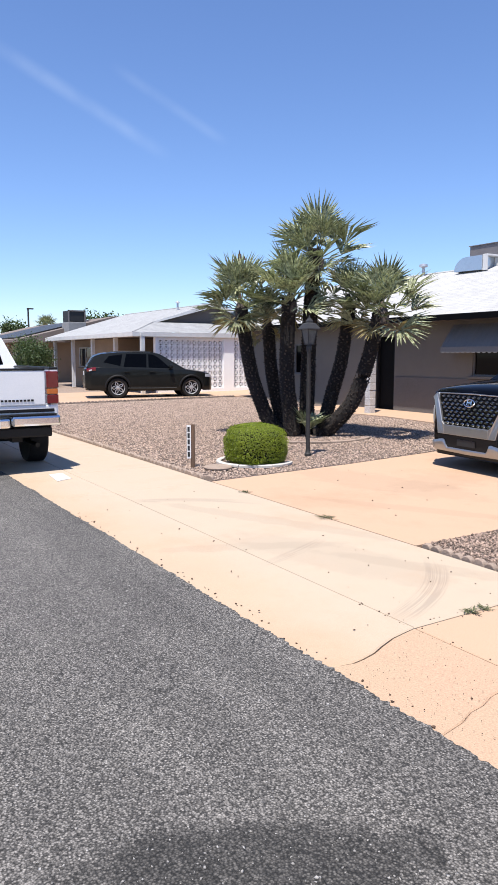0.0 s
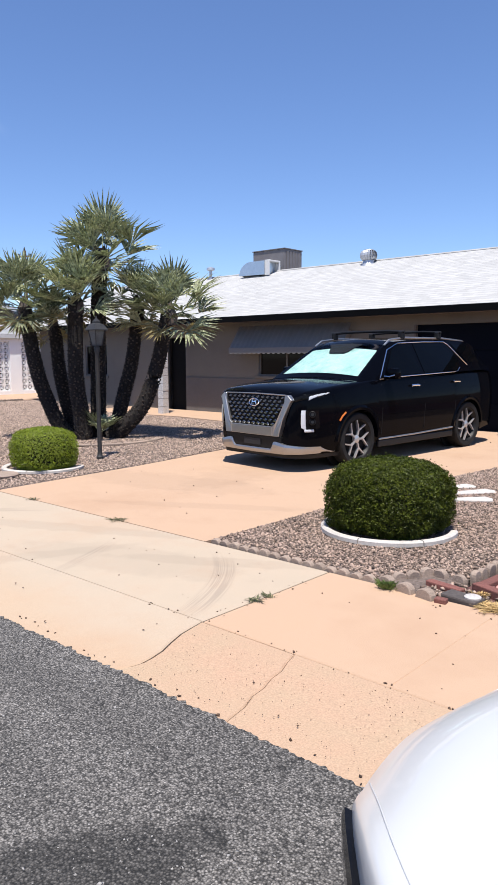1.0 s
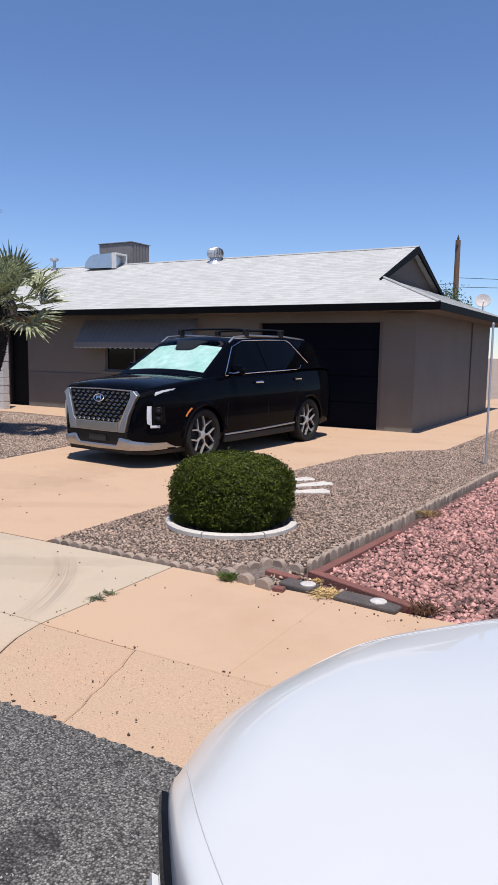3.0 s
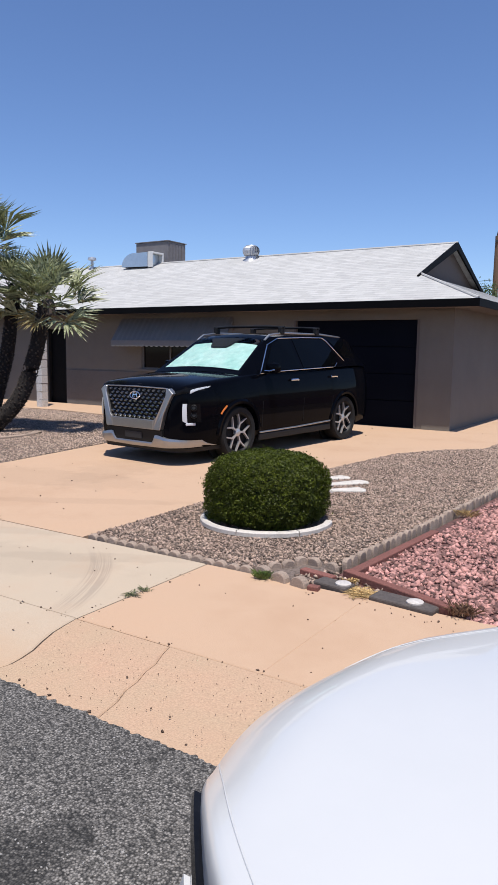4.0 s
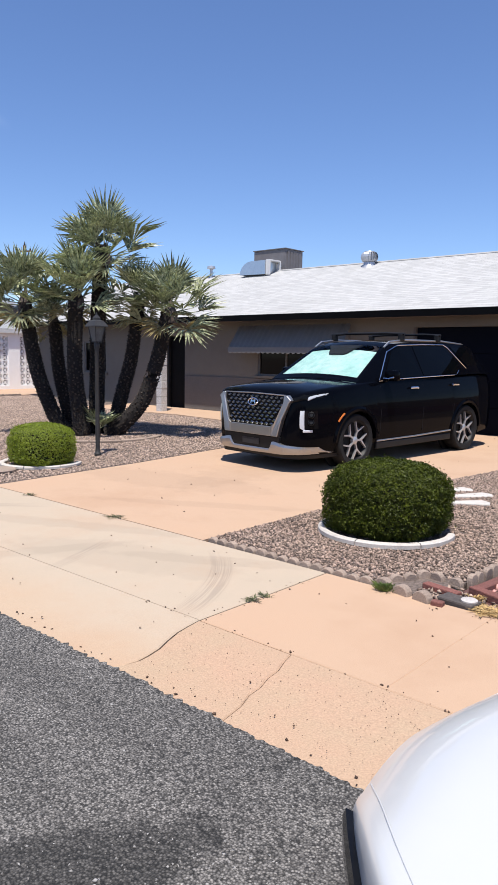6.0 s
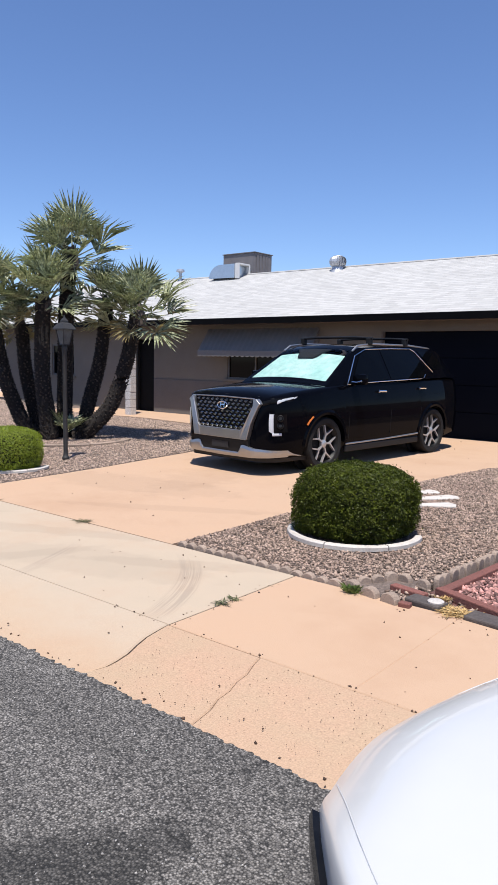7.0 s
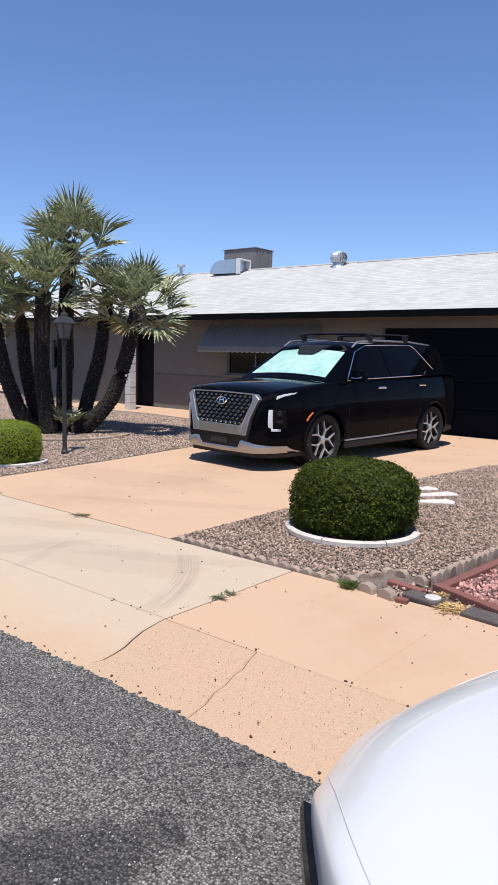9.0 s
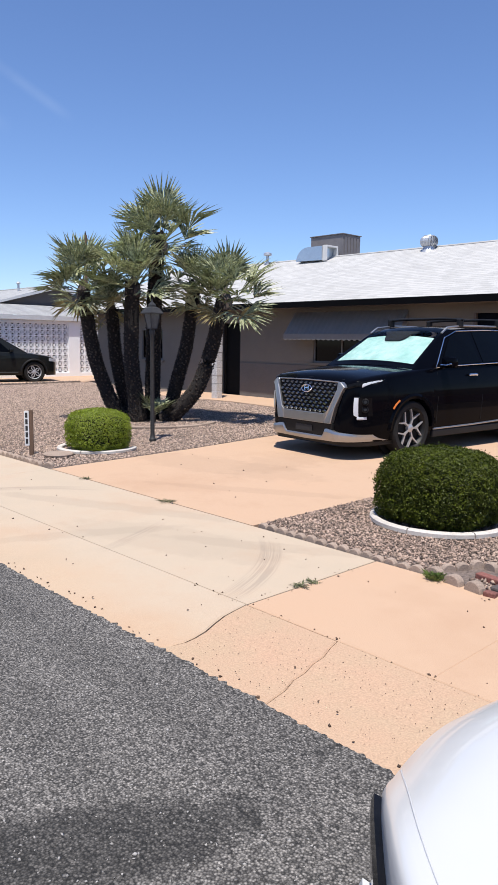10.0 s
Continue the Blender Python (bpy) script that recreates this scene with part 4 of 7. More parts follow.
def wheel(parent, centre, radius, width, rim_r, side, spokes, style, rim_mat):
    """A wheel on the car's side: tyre, rim dish, lip, spokes and hub, turned about y."""
    w = part("wheel", lathe(bmesh.new(), [(rim_r * 0.86, -width / 2 + 0.02), (radius * 0.94, -width / 2), (radius, -width / 2 + 0.04), (radius, width / 2 - 0.04),
                                          (radius * 0.985, width / 2 - 0.015), (radius * 0.94, width / 2), (rim_r * 1.04, width / 2 - 0.006), (rim_r, width / 2 - 0.02), (rim_r * 0.97, width / 2 - 0.10)], 40), RUBBER, parent, smooth=0.7)
    w.matrix_basis = Matrix.Translation(centre) @ pose(0, 0, 0, -90 * side, 0, 0)
    part("rim", lathe(bmesh.new(), [(rim_r * 0.90, width / 2 - 0.075), (rim_r * 0.955, width / 2 - 0.03), (rim_r, width / 2 - 0.012), (rim_r * 1.0, width / 2 - 0.03)], 40, caps=False), BLACK_PLASTIC if style == "fork" else rim_mat, w, smooth=0.7)
    part("brake_disc", lathe(bmesh.new(), [(0.02, width / 2 - 0.12), (rim_r * 0.72, width / 2 - 0.12), (rim_r * 0.72, width / 2 - 0.105), (0.02, width / 2 - 0.105)], 28), BLACK_PLASTIC, w)
    part("hub_cap", lathe(bmesh.new(), [(0.06, width / 2 - 0.07), (0.055, width / 2 - 0.03), (0.04, width / 2 - 0.022), (0.01, width / 2 - 0.02)], 20), rim_mat, w, smooth=0.7)
    z0, z1 = width / 2 - 0.06, width / 2 - 0.028
    first = None
    for k in range(spokes):
        for t in ((-1, 1) if style == "y" else (0,)):
            bm = bmesh.new()
            if style == "fork":
                q = rim_r * 0.96
                arm = [(q * math.cos(math.radians(d)), q * math.sin(math.radians(d))) for d in (-28, -24.5, 15.5, 19)]
                prism(bm, [(0.04, -0.012), (q * 0.46, -0.012), arm[0], arm[1], (q * 0.55, -0.003), arm[2], arm[3], (q * 0.48, 0.012), (0.04, 0.012)], z0, z1, "z")
            elif style == "y":
                prism(bm, [(0.055, t * 0.004), (0.055, t * 0.03), (rim_r * 0.55, t * 0.062), (rim_r * 0.94, t * 0.015), (rim_r * 0.94, -t * 0.012), (rim_r * 0.55, t * 0.036)][::t], z0, z1, "z")
            else:
                prism(bm, [(0.05, -0.032), (rim_r * 0.94, -0.022), (rim_r * 0.94, 0.022), (0.05, 0.032)], z0, z1, "z")
            o = part("spoke", bm, rim_mat, w)
            o.matrix_basis = pose(0, 0, 0, 0, 0, 360 / spokes * k)
    return w


def car(name, m, sh, paint, label, wind, rim, wheel_w, spokes, style, rim_mat, group=""):
    """A car's skin, cabin, windscreen, underbody, arches and wheels."""
    c = thing(name, m, label, "car", group)
    part("body", body_mesh(sh), paint, c, smooth=0.6)
    part("cabin", cabin_mesh(sh, wind, "shell"), paint, c, smooth=0.6)
    g = part("windscreen", cabin_mesh(sh, wind, "glass"), CLEAR, c, smooth=0.6)
    g.visible_shadow = False
    wmax = sh.ws(sh.front)
    part("underbody", boxes((0.12, sh.L - 0.12, -wmax + 0.28, wmax - 0.28, sh.sill + 0.02, 0.62)), BLACK_PLASTIC, c)
    # black block for the dashboard, run to the tail in place of a shaded interior
    part("dashboard", boxes((wind[0] + 0.05, sh.L - 0.3, -0.66, 0.66, 0.7, sh.top(2.0) - 0.05)), BLACK_PLASTIC, c)
    for a in (sh.front, sh.rear):
        for side in (-1, 1):
            bm = bmesh.new()
            prev = None
            for k in range(25):
                t = math.pi * k / 24
                r0, r1 = sh.A - 0.005, sh.A + 0.045
                s0 = a + r0 * math.cos(t)
                wy = sh.ws(a + r0 * math.cos(t))
                cur = []
                for r, dy in ((r0, -0.10), (r0, 0.014), (sh.A + 0.03, 0.020), (r1 + 0.02, 0.002)):
                    zz = sh.R + r * math.sin(t)
                    cur.append(bm.verts.new((a + r * math.cos(t), side * (sh.skin(a + r * math.cos(t), zz) + dy), zz)))
                if prev:
                    for i in range(3):
                        bm.faces.new((prev[i], cur[i], cur[i + 1], prev[i + 1]))
                prev = cur
            bmesh.ops.recalc_face_normals(bm, faces=bm.faces[:])
            part("arch_trim", bm, BLACK_PLASTIC if paint is not BLACK_PAINT else paint, c, smooth=0.6)
            wheel(c, (a, side * (wmax - 0.02 - wheel_w / 2), sh.R), sh.R, wheel_w, rim, side, spokes, style, rim_mat)
            part("wheel_well", tube(bmesh.new(), [(a, side * (wmax - 0.30), sh.R), (a, side * (wmax - 0.28), sh.R)], sh.A * 1.05, 20), BLACK_PLASTIC, c)
    return c


def on_side(sh, pts, side, r, off=0.004, sides=6):
    return tube(bmesh.new(), [Vector((s, side * (sh.skin(s, z) + off), z)) for s, z in pts], r, sides)


SIDE = ([0.15, 0.30, 0.42, 0.60, 0.85, 0.98, 1.10, 1.25], [0.90, 0.955, 0.985, 0.992, 1.0, 0.985, 0.965, 0.93])

# the black three-row SUV on the driveway
big = Shape(4.98,
            ([0, 0.03, 0.08, 0.16, 0.28, 0.44, 0.68, 1.0, 1.3, 3.6, 4.4, 4.8, 4.98], [0.68, 0.775, 0.848, 0.898, 0.935, 0.960, 0.977, 0.985, 0.985, 0.985, 0.97, 0.92, 0.84]),
            ([0, 0.02, 0.06, 0.13, 0.25, 0.45, 0.8, 1.3, 2.0, 4.3, 4.85, 4.98], [1.0, 1.035, 1.062, 1.09, 1.115, 1.14, 1.172, 1.205, 1.235, 1.275, 1.265, 1.20]), None,
            ([1.15, 1.7, 3.2, 4.4, 4.93], [0.86, 0.935, 0.935, 0.92, 0.86], [1.175, 1.225, 1.26, 1.29, 1.27]),
            ([1.15, 1.22, 1.95, 2.15, 2.6, 3.6, 4.25, 4.5, 4.72, 4.93], [1.20, 1.24, 1.695, 1.765, 1.79, 1.80, 1.785, 1.71, 1.52, 1.28]),
            ([1.15, 1.3, 1.95, 2.6, 4.2, 4.7, 4.93], [0.86, 0.83, 0.70, 0.685, 0.67, 0.70, 0.80]),
            1.08, 3.98, 0.24, 0.382, 0.43, SIDE)
big.rnd = lambda s: float(np.interp(s, [0, 0.3, 0.9, 1.4], [0.06, 0.11, 0.10, 0.035]))
ang = math.atan2(2.88, 0.31)
origin = Vector((-5.40, 8.55)) - Vector((math.cos(ang) * 1.08 + math.sin(ang) * 0.965, math.sin(ang) * 1.08 - math.cos(ang) * 0.965))
M_BIG = pose(origin.x, origin.y, gz(8.55) - 0.009, 0, 0, math.degrees(ang)) @ pose(0, 0, 0, 0, -0.55, 0)
suv = car("black_suv", M_BIG, big, BLACK_PAINT, "black three-row SUV with chrome grille parked on the driveway", (1.26, 2.0), 0.284, 0.25, 5, "fork", RIM)
shade = mesh_ob("sunshade", cabin_mesh(big, (1.27, 1.90), "shade"), SHADE, smooth=0.6)
shade.matrix_world = M_BIG
tagged(shade, "reflective pale turquoise sunshade behind the SUV windscreen", "sunshade")
for side in (-1, 1):
    part("front_window", side_panel(big, [(1.72, 0.06), (2.66, 0.06), (2.60, 0.90), (2.30, 0.90), (2.12, 0.82)], side), CAR_GLASS, suv)
    part("rear_window", side_panel(big, [(2.74, 0.06), (3.68, 0.06), (3.84, 0.32), (3.60, 0.89), (2.69, 0.90)], side), CAR_GLASS, suv)
    part("quarter_window", side_panel(big, [(4.10, 0.28), (4.50, 0.34), (4.28, 0.86), (3.78, 0.88)], side), CAR_GLASS, suv)
    part("window_chrome", tube(bmesh.new(), [big.cabin(s, f, side) + Vector((0, side * 0.010, 0)) for s, f in
         ((3.78, 0.14), (3.70, 0.04), (3.60, 0.02), (3.0, 0.02), (2.4, 0.02), (1.9, 0.02), (1.60, 0.02), (1.62, 0.08), (1.78, 0.50), (2.0, 0.86), (2.3, 0.95), (3.0, 0.95), (3.58, 0.94), (3.68, 0.86), (4.04, 0.20))], 0.0075, 6), CHROME, suv)
    part("roof_rail", tube(bmesh.new(), [(1.98, side * 0.70, 1.71), (2.12, side * 0.69, 1.795), (2.5, side * 0.68, 1.83), (3.6, side * 0.665, 1.825), (4.2, side * 0.66, 1.785), (4.4, side * 0.66, 1.73)], 0.016, 8), SATIN, suv)
    for s0 in (2.45, 3.45):
        part("rack_foot", boxes((s0 - 0.05, s0 + 0.05, side * 0.68 - 0.035, side * 0.68 + 0.035, 1.815, 1.925), bevel=0.012), BLACK_PLASTIC, suv)
    part("sill_chrome", on_side(big, [(1.55, 0.345), (2.5, 0.35), (3.5, 0.375)], side, 0.014), SATIN, suv)
    part("rocker", boxes((1.54, 3.52, side * 0.935 - 0.03, side * 0.935 + 0.03, 0.225, 0.325), bevel=0.015), BLACK_PLASTIC, suv)
    for s0, zh in ((2.32, 1.105), (3.48, 1.125)):
        part("door_handle", on_side(big, [(s0, zh - 0.006), (s0 + 0.03, zh), (s0 + 0.18, zh), (s0 + 0.21, zh - 0.006)], side, 0.017, 0.025), CHROME, suv)
    for s0 in (1.60, 2.68, 3.55):
        part("door_gap", on_side(big, [(s0, 0.42), (s0 + 0.01, 0.8), (s0 + 0.02, 1.15)], side, 0.004, -0.001, 4), BLACK_PLASTIC, suv)
    mir = part("mirror", boxes((1.66, 1.80, side * 1.06 - 0.11, side * 1.06 + 0.10, 1.22, 1.38), bevel=0.035), BLACK_PAINT, suv, smooth=0.6)
    part("mirror_cap_chrome", tube(bmesh.new(), [(1.652, side * 0.97, 1.26), (1.65, side * 1.06, 1.255), (1.66, side * 1.15, 1.28)], 0.012, 6), CHROME, mir)
    part("mirror_arm", boxes((1.69, 1.76, side * 0.92 - 0.05, side * 0.92 + 0.06, 1.205, 1.25), bevel=0.01), BLACK_PAINT, mir)
    # lamps on the corner
    yy = [side * v for v in np.linspace(0.72, 0.93, 12)]
    hl = part("headlight", nose_patch(big, yy, lambda y: 0.955 + 0.30 * (abs(y) - 0.72), lambda y: 1.015 + 0.32 * (abs(y) - 0.72), 0.014), LAMP_DARK, suv, "slim smoked headlamp strip")
    yy = [side * v for v in np.linspace(0.875, 0.932, 6)]
    part("lamp_line", nose_patch(big, yy, lambda y: 0.985 + 1.2 * (abs(y) - 0.875), lambda y: 1.035 + 0.75 * (abs(y) - 0.875), 0.018), LAMP_WHITE, hl)
    yy = [side * v for v in np.linspace(0.845, 0.93, 9)]
    fl = part("fog_lamp", nose_patch(big, yy, lambda y: 0.60, lambda y: 0.845, 0.008), LAMP_DARK, suv, "smoked vertical lamp cluster")
    yy = [side * v for v in np.linspace(0.822, 0.858, 5)]
    part("running_light", nose_patch(big, yy, lambda y: 0.585 + 0.9 * (0.858 - abs(y)), lambda y: 0.85, 0.022), LAMP_WHITE, fl)
    yy = [side * v for v in np.linspace(0.852, 0.905, 6)]
    part("running_light_foot", nose_patch(big, yy, lambda y: 0.555, lambda y: 0.59, 0.022), LAMP_WHITE, fl)
    for zc in (0.79, 0.69):
        at = Matrix.Translation((big.nose(0.905) - 0.005, side * 0.905, zc)) @ pose(0, 0, 0, 0, -75, 40 * side * -1)
        part("projector", lathe(bmesh.new(), [(0.040, 0.0), (0.040, 0.022), (0.030, 0.026), (0.012, 0.012)], 16, at), LAMP_DARK, fl, smooth=0.6)
        part("projector_ring", lathe(bmesh.new(), [(0.043, 0.0), (0.043, 0.024), (0.039, 0.026), (0.037, 0.02)], 16, at), BLACK_PLASTIC, fl, smooth=0.6)
    part("side_marker", on_side(big, [(0.655, 0.68), (0.70, 0.735), (0.77, 0.79)], side, 0.013, 0.012), AMBER, suv)
for s0 in (2.45, 3.45):
    part("crossbar", tube(bmesh.new(), [(s0, -0.74, 1.918), (s0, -0.4, 1.935), (s0, 0.4, 1.935), (s0, 0.74, 1.918)], 0.02, 8), BLACK_PLASTIC, suv)

# mirror and sensor housing hanging behind the top of the windscreen
bm = bmesh.new()
rows = []
for t in np.linspace(0, 1, 6):
    st = 1.99 - 0.24 * t
    half = (0.34, 0.30, 0.24, 0.22, 0.20, 0.15)[len(rows)]
    rows.append([bm.verts.new((st, y + 0.03, big.roof(st) + 0.045 * (1 - (y / 0.7) ** 2) + dz)) for y in (-half, 0, half) for dz in (-0.008, -0.03)])
for q0, q1 in zip(rows, rows[1:]):
    for a, b in ((0, 2), (2, 4), (3, 1), (5, 3)):
        bm.faces.new((q0[a], q0[b], q1[b], q1[a]))
bm.faces.new([rows[-1][i] for i in (0, 2, 4, 5, 3, 1)])
part("mirror_housing", bm, BLACK_PLASTIC, suv)

# grille: dark scales in a broad satin surround that narrows downwards
bm = bmesh.new()
prism(bm, [(-0.64, 1.035), (-0.60, 0.93), (-0.45, 0.60), (0.45, 0.60), (0.60, 0.93), (0.64, 1.035)], -0.012, 0.03, "x")
grille = part("grille", bm, SCREEN, suv, "dark scaled grille")
sc = bmesh.new()
prism(sc, [(-0.042, 0.010), (0.0, 0.022), (0.042, 0.010), (0.020, -0.022), (-0.020, -0.022)], -0.016, 0.0, "x")
for v in sc.verts:
    if v.co.x < -0.005:
        v.co.y *= 0.70
        v.co.z = v.co.z * 0.6 - 0.004
scale_me = bpy.data.meshes.new("grille_scale")
sc.to_mesh(scale_me)
sc.free()
scale_me.materials.append(mat("dark_chrome", (0.30, 0.30, 0.305), (0.34, 0.34, 0.345), rough=0.22, metal=1.0, fine=0))
for r in range(8):
    zc = 0.645 + 0.052 * r
    half = 0.435 + 0.0225 * r
    n = int(half / 0.049) + 1
    for k in range(-n, n + 1):
        y = k * 0.098 + (0.049 if r % 2 else 0)
        if abs(y) < half:
            shared("grille_scale", scale_me, Matrix.Translation((-0.013, y, zc)), grille)
part("emblem", tube(bmesh.new(), [(-0.040, 0.098 * math.cos(t), 0.935 + 0.05 * math.sin(t)) for t in np.linspace(0, 2 * math.pi, 25)], 0.008, 6), CHROME, grille)
part("emblem_bar", boxes((-0.043, -0.024, -0.045, -0.031, 0.91, 0.97), (-0.043, -0.024, 0.031, 0.045, 0.91, 0.97), (-0.043, -0.024, -0.031, 0.031, 0.933, 0.947)), CHROME, grille)
for side in (-1, 1):
    bm = bmesh.new()
    prism(bm, [(side * y, z) for y, z in ((0.60, 1.045), (0.655, 1.05), (0.735, 0.985), (0.70, 0.945), (0.605, 0.72), (0.545, 0.485), (0.42, 0.485), (0.42, 0.622), (0.47, 0.66), (0.545, 0.83), (0.60, 0.955))], -0.045, 0.03, "x")
    bmesh.ops.bevel(bm, geom=bm.edges[:], offset=0.006, segments=1, affect="EDGES")
    part("grille_frame", bm, SATIN, suv)
part("grille_frame_base", boxes((-0.047, 0.03, -0.418, 0.418, 0.485, 0.615), bevel=0.008), SATIN, suv)
part("grille_top", tube(bmesh.new(), [(-0.02, -0.61, 1.047), (-0.028, 0, 1.058), (-0.02, 0.61, 1.047)], 0.009, 6), SATIN, suv)
part("lower_intake", boxes((-0.018, 0.03, -0.56, 0.56, 0.30, 0.48), bevel=0.006), BLACK_PLASTIC, suv)
yy = [v for v in np.linspace(-0.912, 0.912, 61)]
part("chin", nose_patch(big, yy, lambda y: 0.185, lambda y: 0.24, -0.01), BLACK_PLASTIC, suv)
part("skid_plate", nose_patch(big, yy, lambda y: 0.235 + 0.02 * abs(y), lambda y: float(np.interp(abs(y), [0.38, 0.43, 0.50, 0.61, 0.93], [0.305, 0.415, 0.41, 0.385, 0.345])), 0.038), SATIN, suv, "satin silver bumper bar")
part("licence_pocket", boxes((-0.024, 0.0, -0.17, 0.17, 0.345, 0.43)), DARK, suv)
part("wiper", tube(bmesh.new(), [(1.20, -0.55, 1.23), (1.26, 0.05, 1.30), (1.27, 0.5, 1.275)], 0.010, 5), BLACK_PLASTIC, suv)
part("hood_seam", tube(bmesh.new(), [(0.075, -0.62, big.top(0.075) + 0.012), (0.045, 0, big.top(0.045) + 0.042), (0.075, 0.62, big.top(0.075) + 0.012)], 0.004, 4), BLACK_PLASTIC, suv)


def nose_bow(p):
    """How far the SUV's nose swells forward at a point: most at the bumper, nothing at the bonnet's lip."""
    return float(np.interp(p.z, [0.2, 0.35, 0.62, 1.0], [0.045, 0.07, 0.065, 0.0]) * np.interp(abs(p.y), [0.60, 0.90], [1.0, 0.0]) * max(0.0, 1 - max(p.x, 0) / 0.45))


for ob in list(suv.children_recursive):
    kind_ = ob.name.split(".")[0]
    if kind_ == "grille_scale":
        ob.location.x -= nose_bow(ob.location)
    elif ob.type == "MESH" and kind_ in ("body", "grille", "emblem", "emblem_bar", "grille_frame", "grille_frame_base", "grille_top", "lower_intake", "skid_plate", "chin", "licence_pocket",
                                         "headlight", "lamp_line", "fog_lamp", "running_light", "running_light_foot", "projector", "projector_ring"):
        for v in ob.data.vertices:
            v.co.x -= nose_bow(v.co)

# the charcoal SUV by the neighbouring house
mid = Shape(4.68,
            ([0, 0.04, 0.14, 0.35, 0.7, 1.1, 3.4, 4.1, 4.5, 4.68], [0.55, 0.68, 0.80, 0.90, 0.94, 0.945, 0.945, 0.93, 0.87, 0.76]),
            ([0, 0.03, 0.12, 0.35, 0.8, 1.25, 1.9, 4.0, 4.55, 4.68], [0.70, 0.76, 0.84, 0.91, 0.98, 1.03, 1.05, 1.10, 1.10, 1.02]), None,
            ([1.05, 1.6, 4.1, 4.6], [0.83, 0.895, 0.885, 0.80], [1.01, 1.035, 1.09, 1.09]),
            ([1.05, 1.15, 1.95, 2.2, 2.7, 3.5, 4.1, 4.35, 4.62], [1.03, 1.08, 1.555, 1.62, 1.65, 1.635, 1.57, 1.49, 1.10]),
            ([1.05, 1.2, 1.95, 2.6, 4.0, 4.62], [0.83, 0.80, 0.66, 0.65, 0.63, 0.72]),
            0.84, 3.54, 0.24, 0.358, 0.41, SIDE)
ang2 = math.atan2(9.45 - 12.04, -24.10 + 23.38)
f2 = Vector((-23.38, 12.04))
o2 = f2 - Vector((math.cos(ang2) * 0.84 - math.sin(ang2) * 0.93, math.sin(ang2) * 0.84 + math.cos(ang2) * 0.93))
M_MID = pose(o2.x, o2.y, 0.075, 0, 0, math.degrees(ang2))
suv2 = car("charcoal_suv", M_MID, mid, GREY_PAINT, "charcoal SUV with silver wheels on the neighbouring driveway", (1.2, 1.98), 0.25, 0.23, 5, "y", SILVER_WHEEL)
for side in (-1, 1):
    part("front_window", side_panel(mid, [(1.62, 0.06), (2.42, 0.06), (2.40, 0.88), (2.22, 0.88), (2.0, 0.70)], side), CAR_GLASS, suv2)
    part("rear_window", side_panel(mid, [(2.50, 0.06), (3.32, 0.08), (3.20, 0.88), (2.47, 0.88)], side), CAR_GLASS, suv2)
    part("quarter_window", side_panel(mid, [(3.44, 0.12), (4.02, 0.38), (3.82, 0.80), (3.34, 0.86)], side), CAR_GLASS, suv2)
    part("roof_rail", tube(bmesh.new(), [(2.2, side * 0.63, 1.63), (2.5, side * 0.63, 1.68), (3.6, side * 0.61, 1.66), (3.9, side * 0.61, 1.62)], 0.015, 6), BLACK_PLASTIC, suv2)
    part("mirror", boxes((1.56, 1.69, side * 1.0 - 0.09, side * 1.0 + 0.08, 1.05, 1.19), bevel=0.03), GREY_PAINT, suv2, smooth=0.6)
    part("tail_lamp", on_side(mid, [(4.30, 1.03), (4.44, 1.02), (4.60, 0.99)], side, 0.075, -0.03, 8), RED_LAMP, suv2)
    part("headlight", nose_patch(mid, [side * v for v in np.linspace(0.58, 0.88, 9)], lambda y: 0.68 + 0.2 * (abs(y) - 0.58), lambda y: 0.76 + 0.3 * (abs(y) - 0.58), 0.014), LAMP_WHITE, suv2)
    for s0 in (2.2, 3.12):
        part("door_handle", on_side(mid, [(s0, 0.93), (s0 + 0.1, 0.935), (s0 + 0.2, 0.93)], side, 0.014, 0.02), GREY_PAINT, suv2)
    part("sill_trim", on_side(mid, [(1.40, 0.34), (2.3, 0.33), (3.18, 0.34)], side, 0.03), BLACK_PLASTIC, suv2)
bm = bmesh.new()
bm.faces.new([bm.verts.new((st + 0.012, y, mid.roof(st) + 0.012)) for st, y in ((4.37, -0.58), (4.37, 0.58), (4.57, 0.62), (4.57, -0.62))])
part("rear_glass", bm, CAR_GLASS, suv2)
for side in (-1, 1):
    part("reverse_lamp", on_side(mid, [(4.44, 1.0), (4.54, 0.98)], side, 0.03, 0.025, 8), LAMP_WHITE, suv2)
part("number_plate", boxes((4.665, 4.69, -0.16, 0.16, 0.80, 0.95)), SIGN_WHITE, suv2)
part("exhaust", tube(bmesh.new(), [(4.45, 0.45, 0.28), (4.66, 0.45, 0.28)], 0.03, 8), CHROME, suv2)

